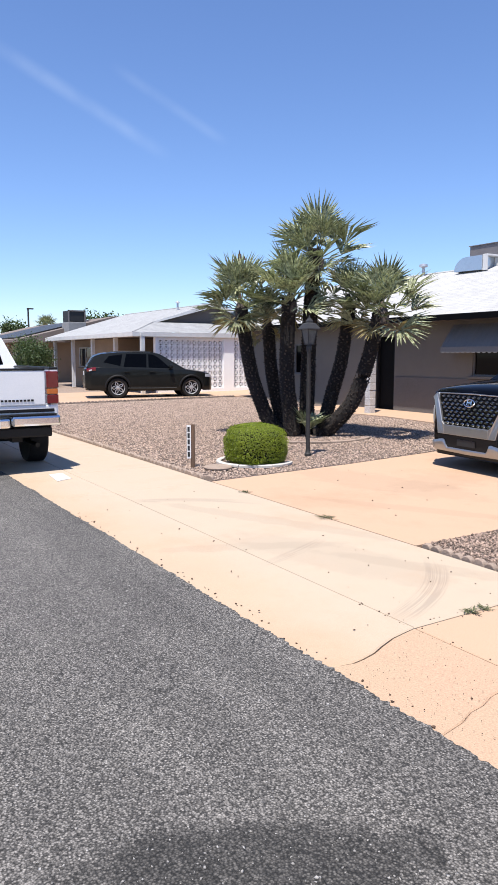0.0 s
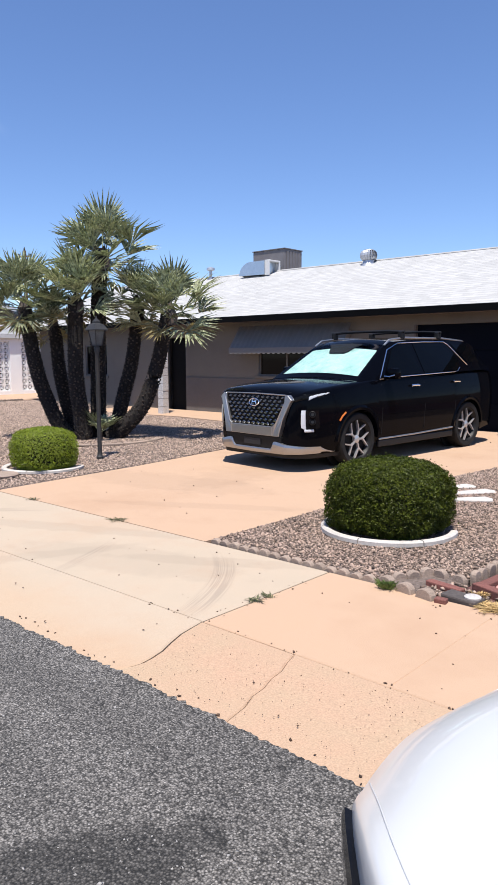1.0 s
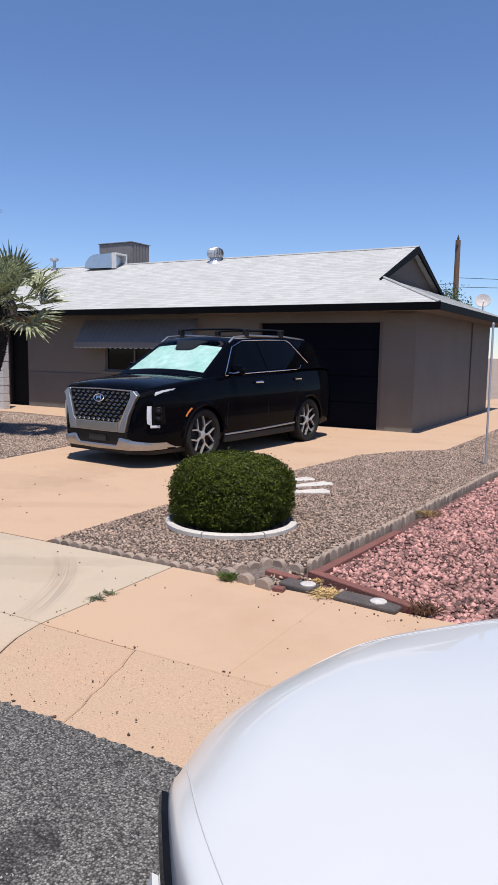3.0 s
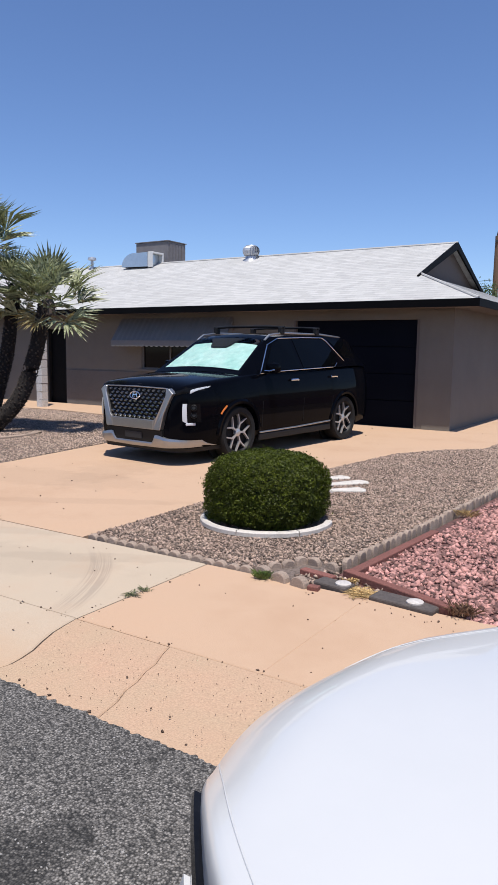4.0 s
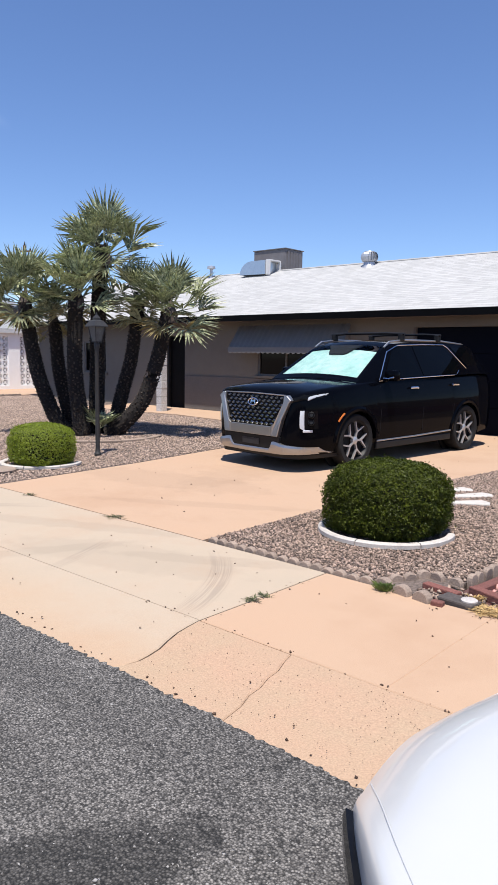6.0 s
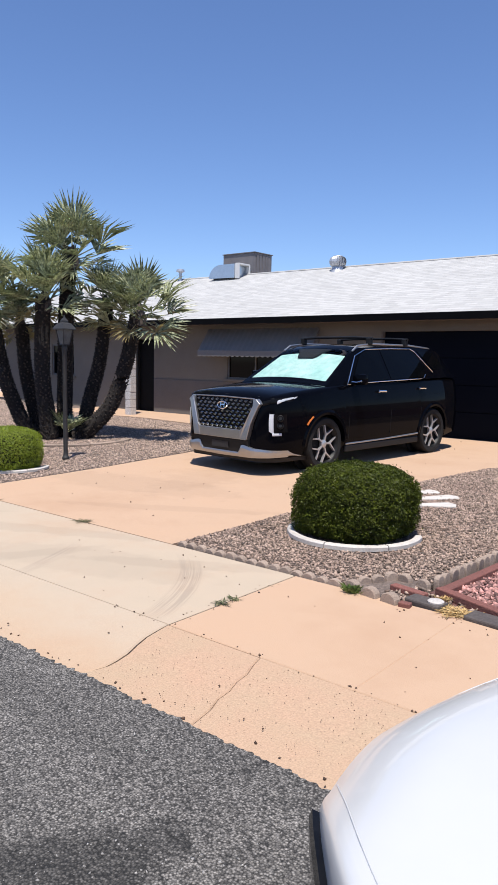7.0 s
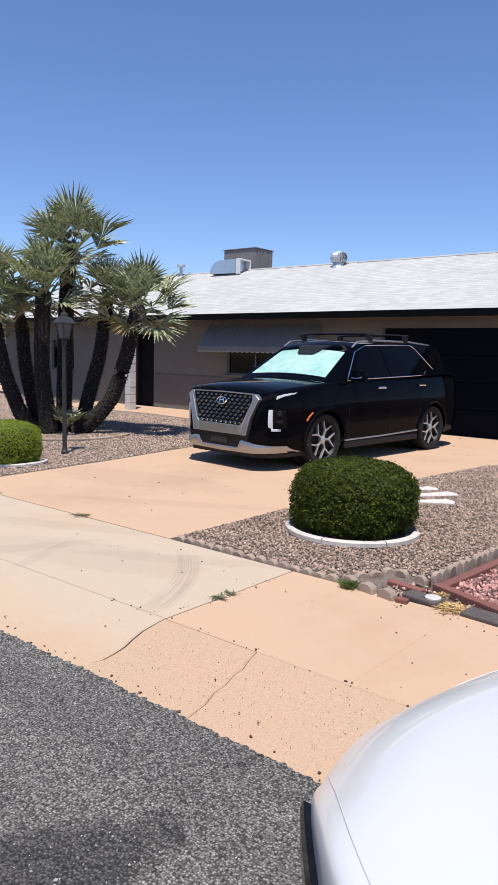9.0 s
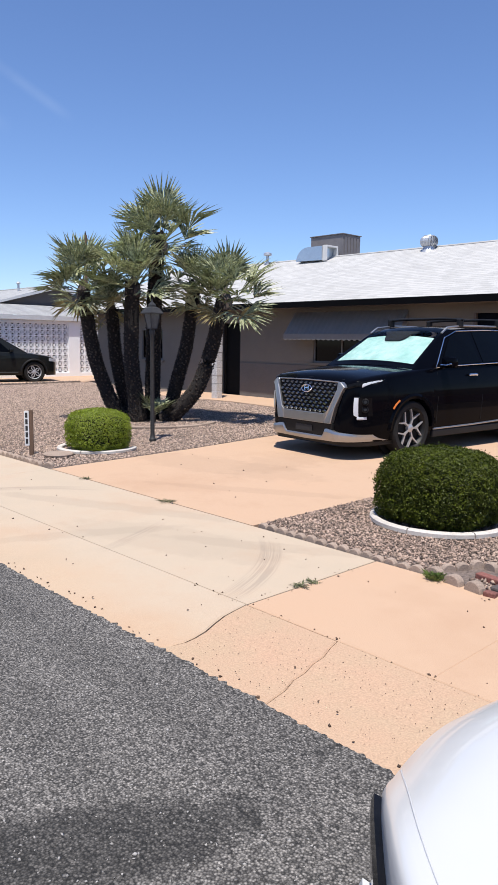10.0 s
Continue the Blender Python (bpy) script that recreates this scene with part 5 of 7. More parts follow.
# the white car at the kerb beside the camera
near = Shape(4.55,
             ([0, 0.02, 0.05, 0.10, 0.16, 0.25, 0.40, 0.60, 0.85, 1.2, 3.4, 4.1, 4.4, 4.55], [0.198, 0.228, 0.272, 0.330, 0.412, 0.505, 0.645, 0.772, 0.84, 0.87, 0.875, 0.86, 0.82, 0.72]),
             ([0, 0.06, 0.16, 0.40, 0.9, 1.25, 1.9, 4.0, 4.42, 4.55], [0.832, 0.886, 0.934, 0.960, 1.0, 1.02, 1.03, 1.07, 1.07, 1.0]), None,
             ([1.05, 1.6, 4.0, 4.5], [0.78, 0.84, 0.835, 0.76], [1.0, 1.02, 1.06, 1.06]),
             ([1.05, 1.15, 1.9, 2.15, 2.6, 3.4, 4.0, 4.25, 4.5], [1.02, 1.06, 1.50, 1.565, 1.59, 1.58, 1.52, 1.45, 1.08]),
             ([1.05, 1.2, 1.9, 2.5, 3.9, 4.5], [0.78, 0.75, 0.62, 0.61, 0.59, 0.68]),
             0.90, 3.55, 0.22, 0.345, 0.40, SIDE)
NEAR_X, NEAR_Y = -0.564, 1.25
white = car("white_car", pose(NEAR_X, NEAR_Y, -0.014), near, WHITE_PAINT, "white car with a rounded bonnet parked at the kerb", (1.2, 1.92), 0.23, 0.22, 5, "plain", ALU)
part("grille", nose_patch(near, [v for v in np.linspace(-0.195, 0.195, 31)], lambda y: 0.62, lambda y: 0.80, -0.012), BLACK_PLASTIC, white, "black plastic grille")
part("bumper", nose_patch(near, [v for v in np.linspace(-0.84, 0.84, 37)], lambda y: 0.36, lambda y: 0.61, 0.0), WHITE_PAINT, white)
part("lower_grille", nose_patch(near, [v for v in np.linspace(-0.6, 0.6, 21)], lambda y: 0.22, lambda y: 0.355, 0.0), BLACK_PLASTIC, white)
for side in (-1, 1):
    seam = []
    for s in np.linspace(0.12, 1.072, 60) ** 2:
        e = near.skin(s, near.top(s) - 0.025) - 0.035
        y = e - 0.022
        seam.append((s, side * y, near.top(s) + 0.035 * (1 - (y / e) ** 2) + 0.0005))
    part("bonnet_seam", tube(bmesh.new(), seam, 0.0012, 5), SEAM, white)
    part("headlight", nose_patch(near, [side * v for v in np.linspace(0.21, 0.66, 24)], lambda y: 0.752, lambda y: 0.822 + 0.1 * (abs(y) - 0.21), 0.022), LAMP_DARK, white)
    part("lamp_surround", nose_patch(near, [side * v for v in np.linspace(0.31, 0.78, 20)], lambda y: 0.58, lambda y: 0.748, 0.055), WHITE_PAINT, white)
    part("front_window", side_panel(near, [(1.58, 0.06), (2.40, 0.06), (2.36, 0.88), (2.18, 0.88), (1.98, 0.72)], side), CAR_GLASS, white)
    part("rear_window", side_panel(near, [(2.48, 0.06), (3.25, 0.08), (3.15, 0.88), (2.44, 0.88)], side), CAR_GLASS, white)
    part("mirror", boxes((1.52, 1.65, side * 0.94 - 0.10, side * 0.94 + 0.08, 1.03, 1.17), bevel=0.03), WHITE_PAINT, white, smooth=0.6)

# the white pickup ahead on the street
PX, PY, PZ = -9.75, 1.95, -0.012
pickup = thing("white_pickup", pose(PX, PY, PZ), "white full-size pickup truck seen from its tailgate", "truck")
HW = 0.98
for s in (-1, 1):
    bm = bmesh.new()
    a, b = (s * HW, s * (HW - 0.10)) if s > 0 else (s * (HW - 0.10), s * HW)
    lo, hi = min(s * HW, s * (HW - 0.10)), max(s * HW, s * (HW - 0.10))
    arch = [(-1.08 + 0.47 * math.cos(t), 0.40 + 0.47 * math.sin(t)) for t in np.linspace(0, math.pi, 15)]
    prism(bm, [(0.0, 0.72), (0.0, 1.41), (-2.0, 1.41), (-2.0, 0.55), (-1.58, 0.55)] + [p for p in arch[::-1] if p[1] > 0.55] + [(-0.58, 0.62)], lo, hi, "y")
    part("bed_side", bm, TRUCK_PAINT, pickup)
part("bed_floor", boxes((-2.0, -0.02, -HW + 0.1, HW - 0.1, 0.62, 0.80)), BLACK_PLASTIC, pickup)
tg = part("tailgate", boxes((-0.04, 0.03, -0.80, 0.80, 0.93, 1.40), bevel=0.012), TRUCK_PAINT, pickup)
part("tailgate_cap", boxes((-0.05, 0.035, -0.80, 0.80, 1.402, 1.435), bevel=0.01), BLACK_PLASTIC, tg)
for k in range(9):
    part("badge_bar", boxes((0.0305, 0.037, 0.20 + 0.05 * k, 0.235 + 0.05 * k, 0.985, 1.012)), BLACK_PLASTIC, tg)
part("tailgate_handle", boxes((0.031, 0.05, -0.10, 0.10, 1.325, 1.37), bevel=0.01), BLACK_PLASTIC, tg)
part("rail_cap", boxes((-2.0, 0.0, HW - 0.11, HW + 0.01, 1.412, 1.445), (-2.0, 0.0, -HW - 0.01, -HW + 0.11, 1.412, 1.445), bevel=0.008), BLACK_PLASTIC, pickup)
for s in (-1, 1):
    y0, y1 = sorted((s * 0.81, s * (HW + 0.006)))
    tl = part("tail_lamp", boxes((-0.16, 0.036, y0 + 0.01, y1, 1.16, 1.39), bevel=0.015), RED_LAMP, pickup)
    part("reverse_lamp", boxes((-0.12, 0.034, y0 + 0.015, y1 - 0.01, 1.075, 1.155), bevel=0.012), AMBER, tl)
    part("lower_lamp", boxes((-0.14, 0.034, y0 + 0.015, y1 - 0.004, 0.945, 1.07), bevel=0.012), RED_LAMP, tl)
part("bed_skirt", boxes((-0.10, 0.02, -HW + 0.02, HW - 0.02, 0.76, 0.925), bevel=0.015), TRUCK_PAINT, pickup)
bump = part("rear_bumper", boxes((-0.06, 0.19, -HW + 0.02, -0.30, 0.655, 0.80), (-0.06, 0.19, 0.30, HW - 0.02, 0.655, 0.80), (-0.06, 0.16, -0.295, 0.295, 0.635, 0.775), bevel=0.035), CHROME, pickup, "chrome step bumper")
part("bumper_pad", boxes((-0.02, 0.16, -HW + 0.06, HW - 0.06, 0.802, 0.818), bevel=0.005), BLACK_PLASTIC, bump)
part("bumper_valance", boxes((-0.10, 0.10, -HW + 0.12, HW - 0.12, 0.50, 0.632), bevel=0.02), BLACK_PLASTIC, bump)
part("plate", boxes((0.161, 0.167, -0.155, 0.155, 0.645, 0.77)), SIGN_WHITE, bump)
for k in range(6):
    part("plate_bar", boxes((0.1675, 0.170, -0.12 + 0.042 * k, -0.093 + 0.042 * k, 0.68, 0.735)), SIGN_BLACK, bump)
part("step_gap", boxes((0.0, 0.03, -HW + 0.06, HW - 0.06, 0.835, 0.88), bevel=0.006), BLACK_PLASTIC, pickup)
part("hitch", boxes((-0.2, 0.10, -0.05, 0.05, 0.36, 0.45)), BLACK_PLASTIC, pickup)
part("frame_rail", boxes((-5.2, -0.1, -0.5, -0.36, 0.42, 0.58), (-5.2, -0.1, 0.36, 0.5, 0.42, 0.58)), BLACK_PLASTIC, pickup)
part("rear_axle", tube(bmesh.new(), [(-1.08, -0.8, 0.40), (-1.08, 0.8, 0.40)], 0.07, 10), BLACK_PLASTIC, pickup)
part("exhaust", tube(bmesh.new(), [(-1.4, 0.55, 0.40), (-0.5, 0.66, 0.38), (-0.15, 0.72, 0.36)], 0.035, 8), BLACK_PLASTIC, pickup)
bm = bmesh.new()
prof = [(-2.05, 0.50), (-2.05, 1.38), (-2.12, 1.42), (-2.24, 1.90), (-2.45, 1.94), (-3.6, 1.93), (-4.35, 1.42), (-5.55, 1.30), (-5.65, 1.05), (-5.65, 0.50)]
lo_, hi_ = [], []
for side in (-1, 1):
    vs = []
    for x, z in prof:
        w = HW if z < 1.40 else HW - 0.24 * (z - 1.40) / 0.54
        vs.append(bm.verts.new((x, side * w, z)))
    bm.faces.new(vs if side > 0 else vs[::-1])
    lo_.append(vs)
n = len(prof)
for i in range(n):
    bm.faces.new((lo_[0][i], lo_[0][(i + 1) % n], lo_[1][(i + 1) % n], lo_[1][i]))
bmesh.ops.recalc_face_normals(bm, faces=bm.faces[:])
bmesh.ops.bevel(bm, geom=bm.edges[:], offset=0.03, segments=2, affect="EDGES")
part("cab", bm, TRUCK_PAINT, pickup, smooth=0.6)
bm = bmesh.new()
vs = [bm.verts.new(p) for p in ((-2.115, -0.74, 1.46), (-2.115, 0.74, 1.46), (-2.215, 0.66, 1.84), (-2.215, -0.66, 1.84))]
bm.faces.new(vs)
part("rear_glass", bm, CAR_GLASS, pickup)
for s in (-1, 1):
    bm = bmesh.new()
    pts = [(-2.35, 1.46), (-3.25, 1.46), (-3.25, 1.84), (-2.42, 1.84)]
    bm.faces.new([bm.verts.new((x, s * (HW + 0.008 - 0.24 * (z - 1.40) / 0.54), z)) for x, z in pts])
    part("side_glass", bm, CAR_GLASS, pickup)
    for x in (-1.08, -4.55):
        wheel(pickup, (x, s * (HW - 0.08), 0.395), 0.395, 0.27, 0.225, s, 6, "plain", ALU)

# ---------- plants ----------
def frond_mesh(name, seed, petiole=0.40, radius=0.58, blades=22, spread=165, material=None):
    """A fan leaf: a stalk along x and folded, tapering blades that radiate from its end."""
    rnd = random.Random(seed)
    v, f = [], []

    def add(pts, quads):
        b = len(v)
        v.extend(pts)
        f.extend([tuple(b + i for i in q) for q in quads])

    w = 0.012
    add([(0, -w, -0.006), (0, w, -0.006), (0, 0, 0.012), (petiole, -w * 0.7, -0.02), (petiole, w * 0.7, -0.02), (petiole, 0, -0.008)],
        [(0, 1, 4, 3), (1, 2, 5, 4), (2, 0, 3, 5)])
    for k in range(blades):
        a = radians(-spread / 2 + spread * (k + rnd.uniform(-0.3, 0.3)) / (blades - 1))
        L = radius * (0.78 + 0.22 * math.cos(a * 0.8)) * rnd.uniform(0.86, 1.08)
        d = Vector((math.cos(a), math.sin(a), 0))
        n = Vector((-d.y, d.x, 0))
        o = Vector((petiole, 0, -0.012))
        rise = rnd.uniform(0.00, 0.10)
        droop = rnd.uniform(0.02, 0.12)
        cup = 0.28 * abs(math.sin(a))
        p1 = o + d * L * 0.5 + Vector((0, 0, L * (rise + cup)))
        p2 = o + d * L + Vector((0, 0, L * (rise + cup * 1.4 - droop)))
        hw = 0.024
        add([o, p1 - n * hw + Vector((0, 0, 0.010)), p1 + Vector((0, 0, -0.006)), p1 + n * hw + Vector((0, 0, 0.010)), p2],
            [(0, 1, 2), (0, 2, 3), (1, 4, 2), (2, 4, 3)])
    return mesh_from(name, v, f, material)


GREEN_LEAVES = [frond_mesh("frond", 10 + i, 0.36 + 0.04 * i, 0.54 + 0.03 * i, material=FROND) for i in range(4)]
DRY_LEAVES = [frond_mesh("dry_frond", 30 + i, 0.34, 0.46, blades=18, material=FROND_DRY) for i in range(2)]


def palm_stem(parent, path, r0, r1, crown, leaves, size, seed, dry=3):
    """A fibrous trunk with leaf-base stubs, and a crown of fan leaves."""
    rnd = random.Random(seed)
    pts = [Vector(p) for p in path]
    fine = []
    for i in range(len(pts) - 1):
        a, b = pts[i], pts[i + 1]
        pa, pb = pts[max(i - 1, 0)], pts[min(i + 2, len(pts) - 1)]
        for k in range(6):
            t = k / 6
            fine.append(0.5 * ((2 * a) + (b - pa) * t + (2 * pa - 5 * a + 4 * b - pb) * t * t + (3 * a - pa - 3 * b + pb) * t ** 3))
    fine.append(pts[-1])
    n = len(fine)
    rad = [r0 + (r1 - r0) * i / (n - 1) + 0.012 * noise.noise((i * 0.7, seed, 0)) for i in range(n)]
    stem = part("trunk", tube(bmesh.new(), fine, rad, 12), TRUNK, parent, smooth=1.2)
    v, f = [], []
    total = sum((fine[i + 1] - fine[i]).length for i in range(n - 1))
    count = int(total * 190)
    for k in range(count):
        q = (k + 0.5) / count * (n - 1)
        i = min(int(q), n - 2)
        c = fine[i].lerp(fine[i + 1], q - i)
        d = (fine[i + 1] - fine[i]).normalized()
        a = d.cross(Vector((0, 1, 0.2))).normalized()
        b = d.cross(a)
        t = k * 2.39996 + rnd.uniform(-0.25, 0.25)
        o = a * math.cos(t) + b * math.sin(t)
        s = d.cross(o)
        r = r0 + (r1 - r0) * q / (n - 1)
        w, h, out = rnd.uniform(0.014, 0.026), rnd.uniform(0.025, 0.05), rnd.uniform(0.008, 0.026)
        base = len(v)
        v += [c + o * (r - 0.01) - s * w, c + o * (r - 0.01) + s * w, c + o * (r + out) + d * h - s * w * 0.6, c + o * (r + out) + d * h + s * w * 0.6,
              c + o * (r - 0.005) + d * h * 1.1 - s * w * 0.6, c + o * (r - 0.005) + d * h * 1.1 + s * w * 0.6]
        f += [(base, base + 1, base + 3, base + 2), (base + 2, base + 3, base + 5, base + 4), (base, base + 2, base + 4), (base + 1, base + 5, base + 3)]
    ob = new("leaf_base", mesh_from("leaf_base", v, f, STUB))
    ob.parent = stem
    tagged(ob, kind="stuff")
    cr = new("crown")
    cr.empty_display_size = 0.1
    cr.parent = parent
    tagged(cr, "spray of stiff grey-green fan leaves")
    heart = tube(bmesh.new(), [crown - Vector((0, 0, 0.25)), crown - Vector((0, 0, 0.05)), crown + Vector((0, 0, 0.18))], [r1 * 0.95, r1 * 0.9, 0.02], 10)
    part("heart", heart, STUB, cr)
    for k in range(leaves + dry):
        is_dry = k >= leaves
        u = (k + 0.5) / leaves
        el = radians(76 - 98 * u ** 0.9 + rnd.uniform(-9, 9)) if not is_dry else radians(rnd.uniform(-42, -20))
        az = k * 2.39996 + rnd.uniform(-0.3, 0.3)
        d = Vector((math.cos(az) * math.cos(el), math.sin(az) * math.cos(el), math.sin(el)))
        up = Vector((0, 0, 1)) - d * d.z
        up = up.normalized() if up.length > 0.05 else Vector((1, 0, 0))
        y = up.cross(d)
        roll = rnd.uniform(-0.5, 0.5)
        y2 = y * math.cos(roll) + up * math.sin(roll)
        u2 = d.cross(y2)
        s = size * rnd.uniform(0.85, 1.1) * (0.9 if is_dry else 1)
        m = Matrix((d * s, y2 * s, u2 * s)).transposed().to_4x4()
        m.translation = crown + d * 0.06 + Vector((0, 0, -0.12 * u))
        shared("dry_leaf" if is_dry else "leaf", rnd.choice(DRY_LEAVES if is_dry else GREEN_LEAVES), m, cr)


palms = thing("fan_palm_clump", Matrix(), "clump of six leaning fan palms with dark fibrous trunks", "palm tree")
STEMS = [
    ([(-11.60, 7.98, 0.0), (-11.82, 7.82, 0.26), (-12.04, 7.61, 1.02), (-12.15, 7.51, 1.67), (-12.24, 7.43, 2.50)], 0.15, 0.125, (-12.25, 7.42, 2.58), 20, 1.05, 3),
    ([(-11.70, 8.22, 0.0), (-11.85, 8.12, 0.4), (-11.98, 7.99, 1.24), (-12.03, 7.95, 2.15)], 0.14, 0.12, (-12.05, 7.93, 2.25), 12, 0.75, 4),
    ([(-11.22, 7.99, 0.0), (-11.27, 7.96, 0.5), (-11.33, 7.91, 1.26), (-11.30, 7.93, 2.62)], 0.16, 0.135, (-11.28, 7.95, 2.66), 22, 1.06, 2),
    ([(-11.40, 8.44, 0.0), (-11.38, 8.46, 1.03), (-11.35, 8.48, 2.35), (-11.28, 8.54, 3.62)], 0.15, 0.14, (-11.26, 8.57, 3.50), 19, 1.16, 2),
    ([(-11.20, 8.68, 0.0), (-11.05, 8.82, 0.82), (-10.92, 8.94, 1.49), (-10.82, 9.03, 2.50)], 0.14, 0.12, (-10.83, 9.01, 2.62), 14, 0.9, 3),
    ([(-11.00, 8.42, 0.0), (-10.80, 8.58, 0.18), (-10.48, 8.86, 0.68), (-10.26, 9.05, 1.5), (-10.12, 9.18, 2.35)], 0.16, 0.13, (-10.08, 9.22, 2.44), 22, 1.05, 4),
]
for i, (path, r0, r1, crown, n, size, dry) in enumerate(STEMS):
    palm_stem(palms, [(x, y, z + gz(8.2)) for x, y, z in path], r0, r1, Vector(crown), n, size, 50 + i, dry)
# young shoots at the foot
shoots = part("sucker_shoots", tube(bmesh.new(), [(-10.95, 8.15, 0.0), (-10.95, 8.15, 0.22)], 0.05, 8), STUB, palms)
for k in range(9):
    a = k * 2.4
    el = radians(25 + 40 * ((k * 7) % 5) / 5)
    d = Vector((math.cos(a) * math.cos(el), math.sin(a) * math.cos(el), math.sin(el)))
    y = Vector((0, 0, 1)).cross(d).normalized()
    m = Matrix((d * 0.5, y * 0.5, d.cross(y) * 0.5)).transposed().to_4x4()
    m.translation = (-10.95, 8.15, 0.16)
    shared("leaf", GREEN_LEAVES[k % 4], m, shoots)


def ring_kerb(name, cx, cy, r, a0, a1, n, label, z0=0.0, w=0.085, h=0.075, material=None):
    """A ring of curved concrete kerb pieces round a plant."""
    t = thing(name, pose(cx, cy, gz(cy) + z0), label, "edging")
    for k in range(n):
        b0, b1 = a0 + (a1 - a0) * k / n, a0 + (a1 - a0) * (k + 1) / n
        bm = bmesh.new()
        rings = []
        for j in range(9):
            a = b0 + 0.008 + (b1 - b0 - 0.016) * j / 8
            c, s = math.cos(a), math.sin(a)
            rings.append([bm.verts.new((rr * c, rr * s, z)) for rr, z in ((r - w / 2, 0), (r - w / 2, h - 0.012), (r - w / 2 + 0.014, h), (r + w / 2 - 0.014, h), (r + w / 2, h - 0.012), (r + w / 2, 0))])
        for r0, r1 in zip(rings, rings[1:]):
            for i in range(6):
                bm.faces.new((r0[i], r0[(i + 1) % 6], r1[(i + 1) % 6], r1[i]))
        bm.faces.new(rings[0][::-1])
        bm.faces.new(rings[-1])
        bmesh.ops.recalc_face_normals(bm, faces=bm.faces[:])
        part("kerb_piece", bm, material or WHITE_KERB, t)
    return t


def bush(name, cx, cy, rx, ry, h, n, leaf, label, seed, power=2.7, z0=0.0):
    """A clipped shrub: stems, a dense twiggy inside and thousands of small leaves."""
    rs = np.random.RandomState(seed)
    t = thing(name, pose(cx, cy, gz(cy)), label, "shrub")

    def radius(d):
        """Distance to the hull in direction d: a squared-off dome."""
        dx, dy, dz = d
        hz = h * 0.5
        q = power if dz > 0 else 5.0
        e = power + 0.6
        flat = (abs(dx / rx) ** e + abs(dy / ry) ** e) ** (1 / e)
        return (flat ** q + abs(dz / hz) ** q) ** (-1 / q)

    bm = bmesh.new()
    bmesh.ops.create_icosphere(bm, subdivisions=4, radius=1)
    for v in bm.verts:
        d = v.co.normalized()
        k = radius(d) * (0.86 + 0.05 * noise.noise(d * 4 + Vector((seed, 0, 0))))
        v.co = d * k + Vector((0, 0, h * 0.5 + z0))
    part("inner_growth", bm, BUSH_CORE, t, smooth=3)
    v, f = [], []
    for k in range(n):
        d = rs.normal(size=3)
        d /= np.linalg.norm(d)
        bumpy = 0.985 + 0.05 * noise.noise((d[0] * 5, d[1] * 5, d[2] * 5 + seed)) + 0.045 * noise.noise((d[0] * 13, d[1] * 13, d[2] * 13 + seed))
        depth = 1 - 0.17 * rs.rand() ** 1.4
        if rs.rand() < (0.09 if d[2] > 0.35 else 0.03):
            depth += 0.10 * rs.rand() * max(0.3, noise.noise((d[0] * 9, d[1] * 9, seed)) + 0.5)
        p = d * radius(d) * bumpy * depth + np.array((0, 0, h * 0.5 + z0))
        if p[2] < 0.02:
            p[2] = 0.02 + 0.03 * rs.rand()
        nrm = d * 0.7 + rs.normal(size=3) * 0.55 + np.array((0, 0, 0.35))
        nrm /= np.linalg.norm(nrm)
        a = np.cross(nrm, rs.normal(size=3))
        a /= np.linalg.norm(a)
        b = np.cross(nrm, a)
        L, W = 0.0108 * (0.8 + 0.5 * rs.rand()), 0.0064 * (0.8 + 0.4 * rs.rand())
        i = len(v)
        v += [p - a * L, p + b * W + nrm * 0.003, p + a * L, p - b * W + nrm * 0.003]
        f.append((i, i + 1, i + 2, i + 3))
    ob = new("foliage", mesh_from("foliage", v, f, leaf))
    ob.parent = t
    tagged(ob, kind="stuff")
    for k in range(5):
        a = k * 1.26
        part("stem", tube(bmesh.new(), [(0.06 * math.cos(a), 0.06 * math.sin(a), -0.03), (0.1 * math.cos(a), 0.1 * math.sin(a), h * 0.3)], 0.014, 6), STUB, t)
    return t


bush("clipped_bush", -3.19, 5.66, 0.535, 0.52, 0.665, 80000, BUSH_LEAF, "large dark green clipped boxwood in a white kerb ring", 5)
ring_kerb("kerb_ring", -3.20, 5.66, 0.585, math.pi * 0.95, math.pi * 2.12, 4, "white painted kerb ring round the large bush", h=0.045, w=0.07)
bush("small_bush", -8.72, 5.54, 0.435, 0.42, 0.60, 34000, BUSH_LIT, "small bright yellow-green clipped bush in the gravel", 9)
ring_kerb("small_kerb_ring", -8.84, 5.60, 0.54, math.pi * 0.85, math.pi * 2.25, 5, "pale kerb ring round the small bush", h=0.04, w=0.075)
ring_kerb("palm_kerb_ring", -11.15, 8.25, 1.25, math.pi * 1.05, math.pi * 2.2, 8, "low grey kerb ring round the palm clump", h=0.035, material=EDGING)
disc = mesh_ob("stepping_stone", lathe(bmesh.new(), [(0.02, 0), (0.20, 0), (0.205, 0.02), (0.19, 0.035), (0.02, 0.037)], 24), EDGING)
disc.matrix_world = pose(-8.63, 4.85, 0.008)
tagged(disc, "round pinkish concrete stepping stone in the gravel", "stepping stone")

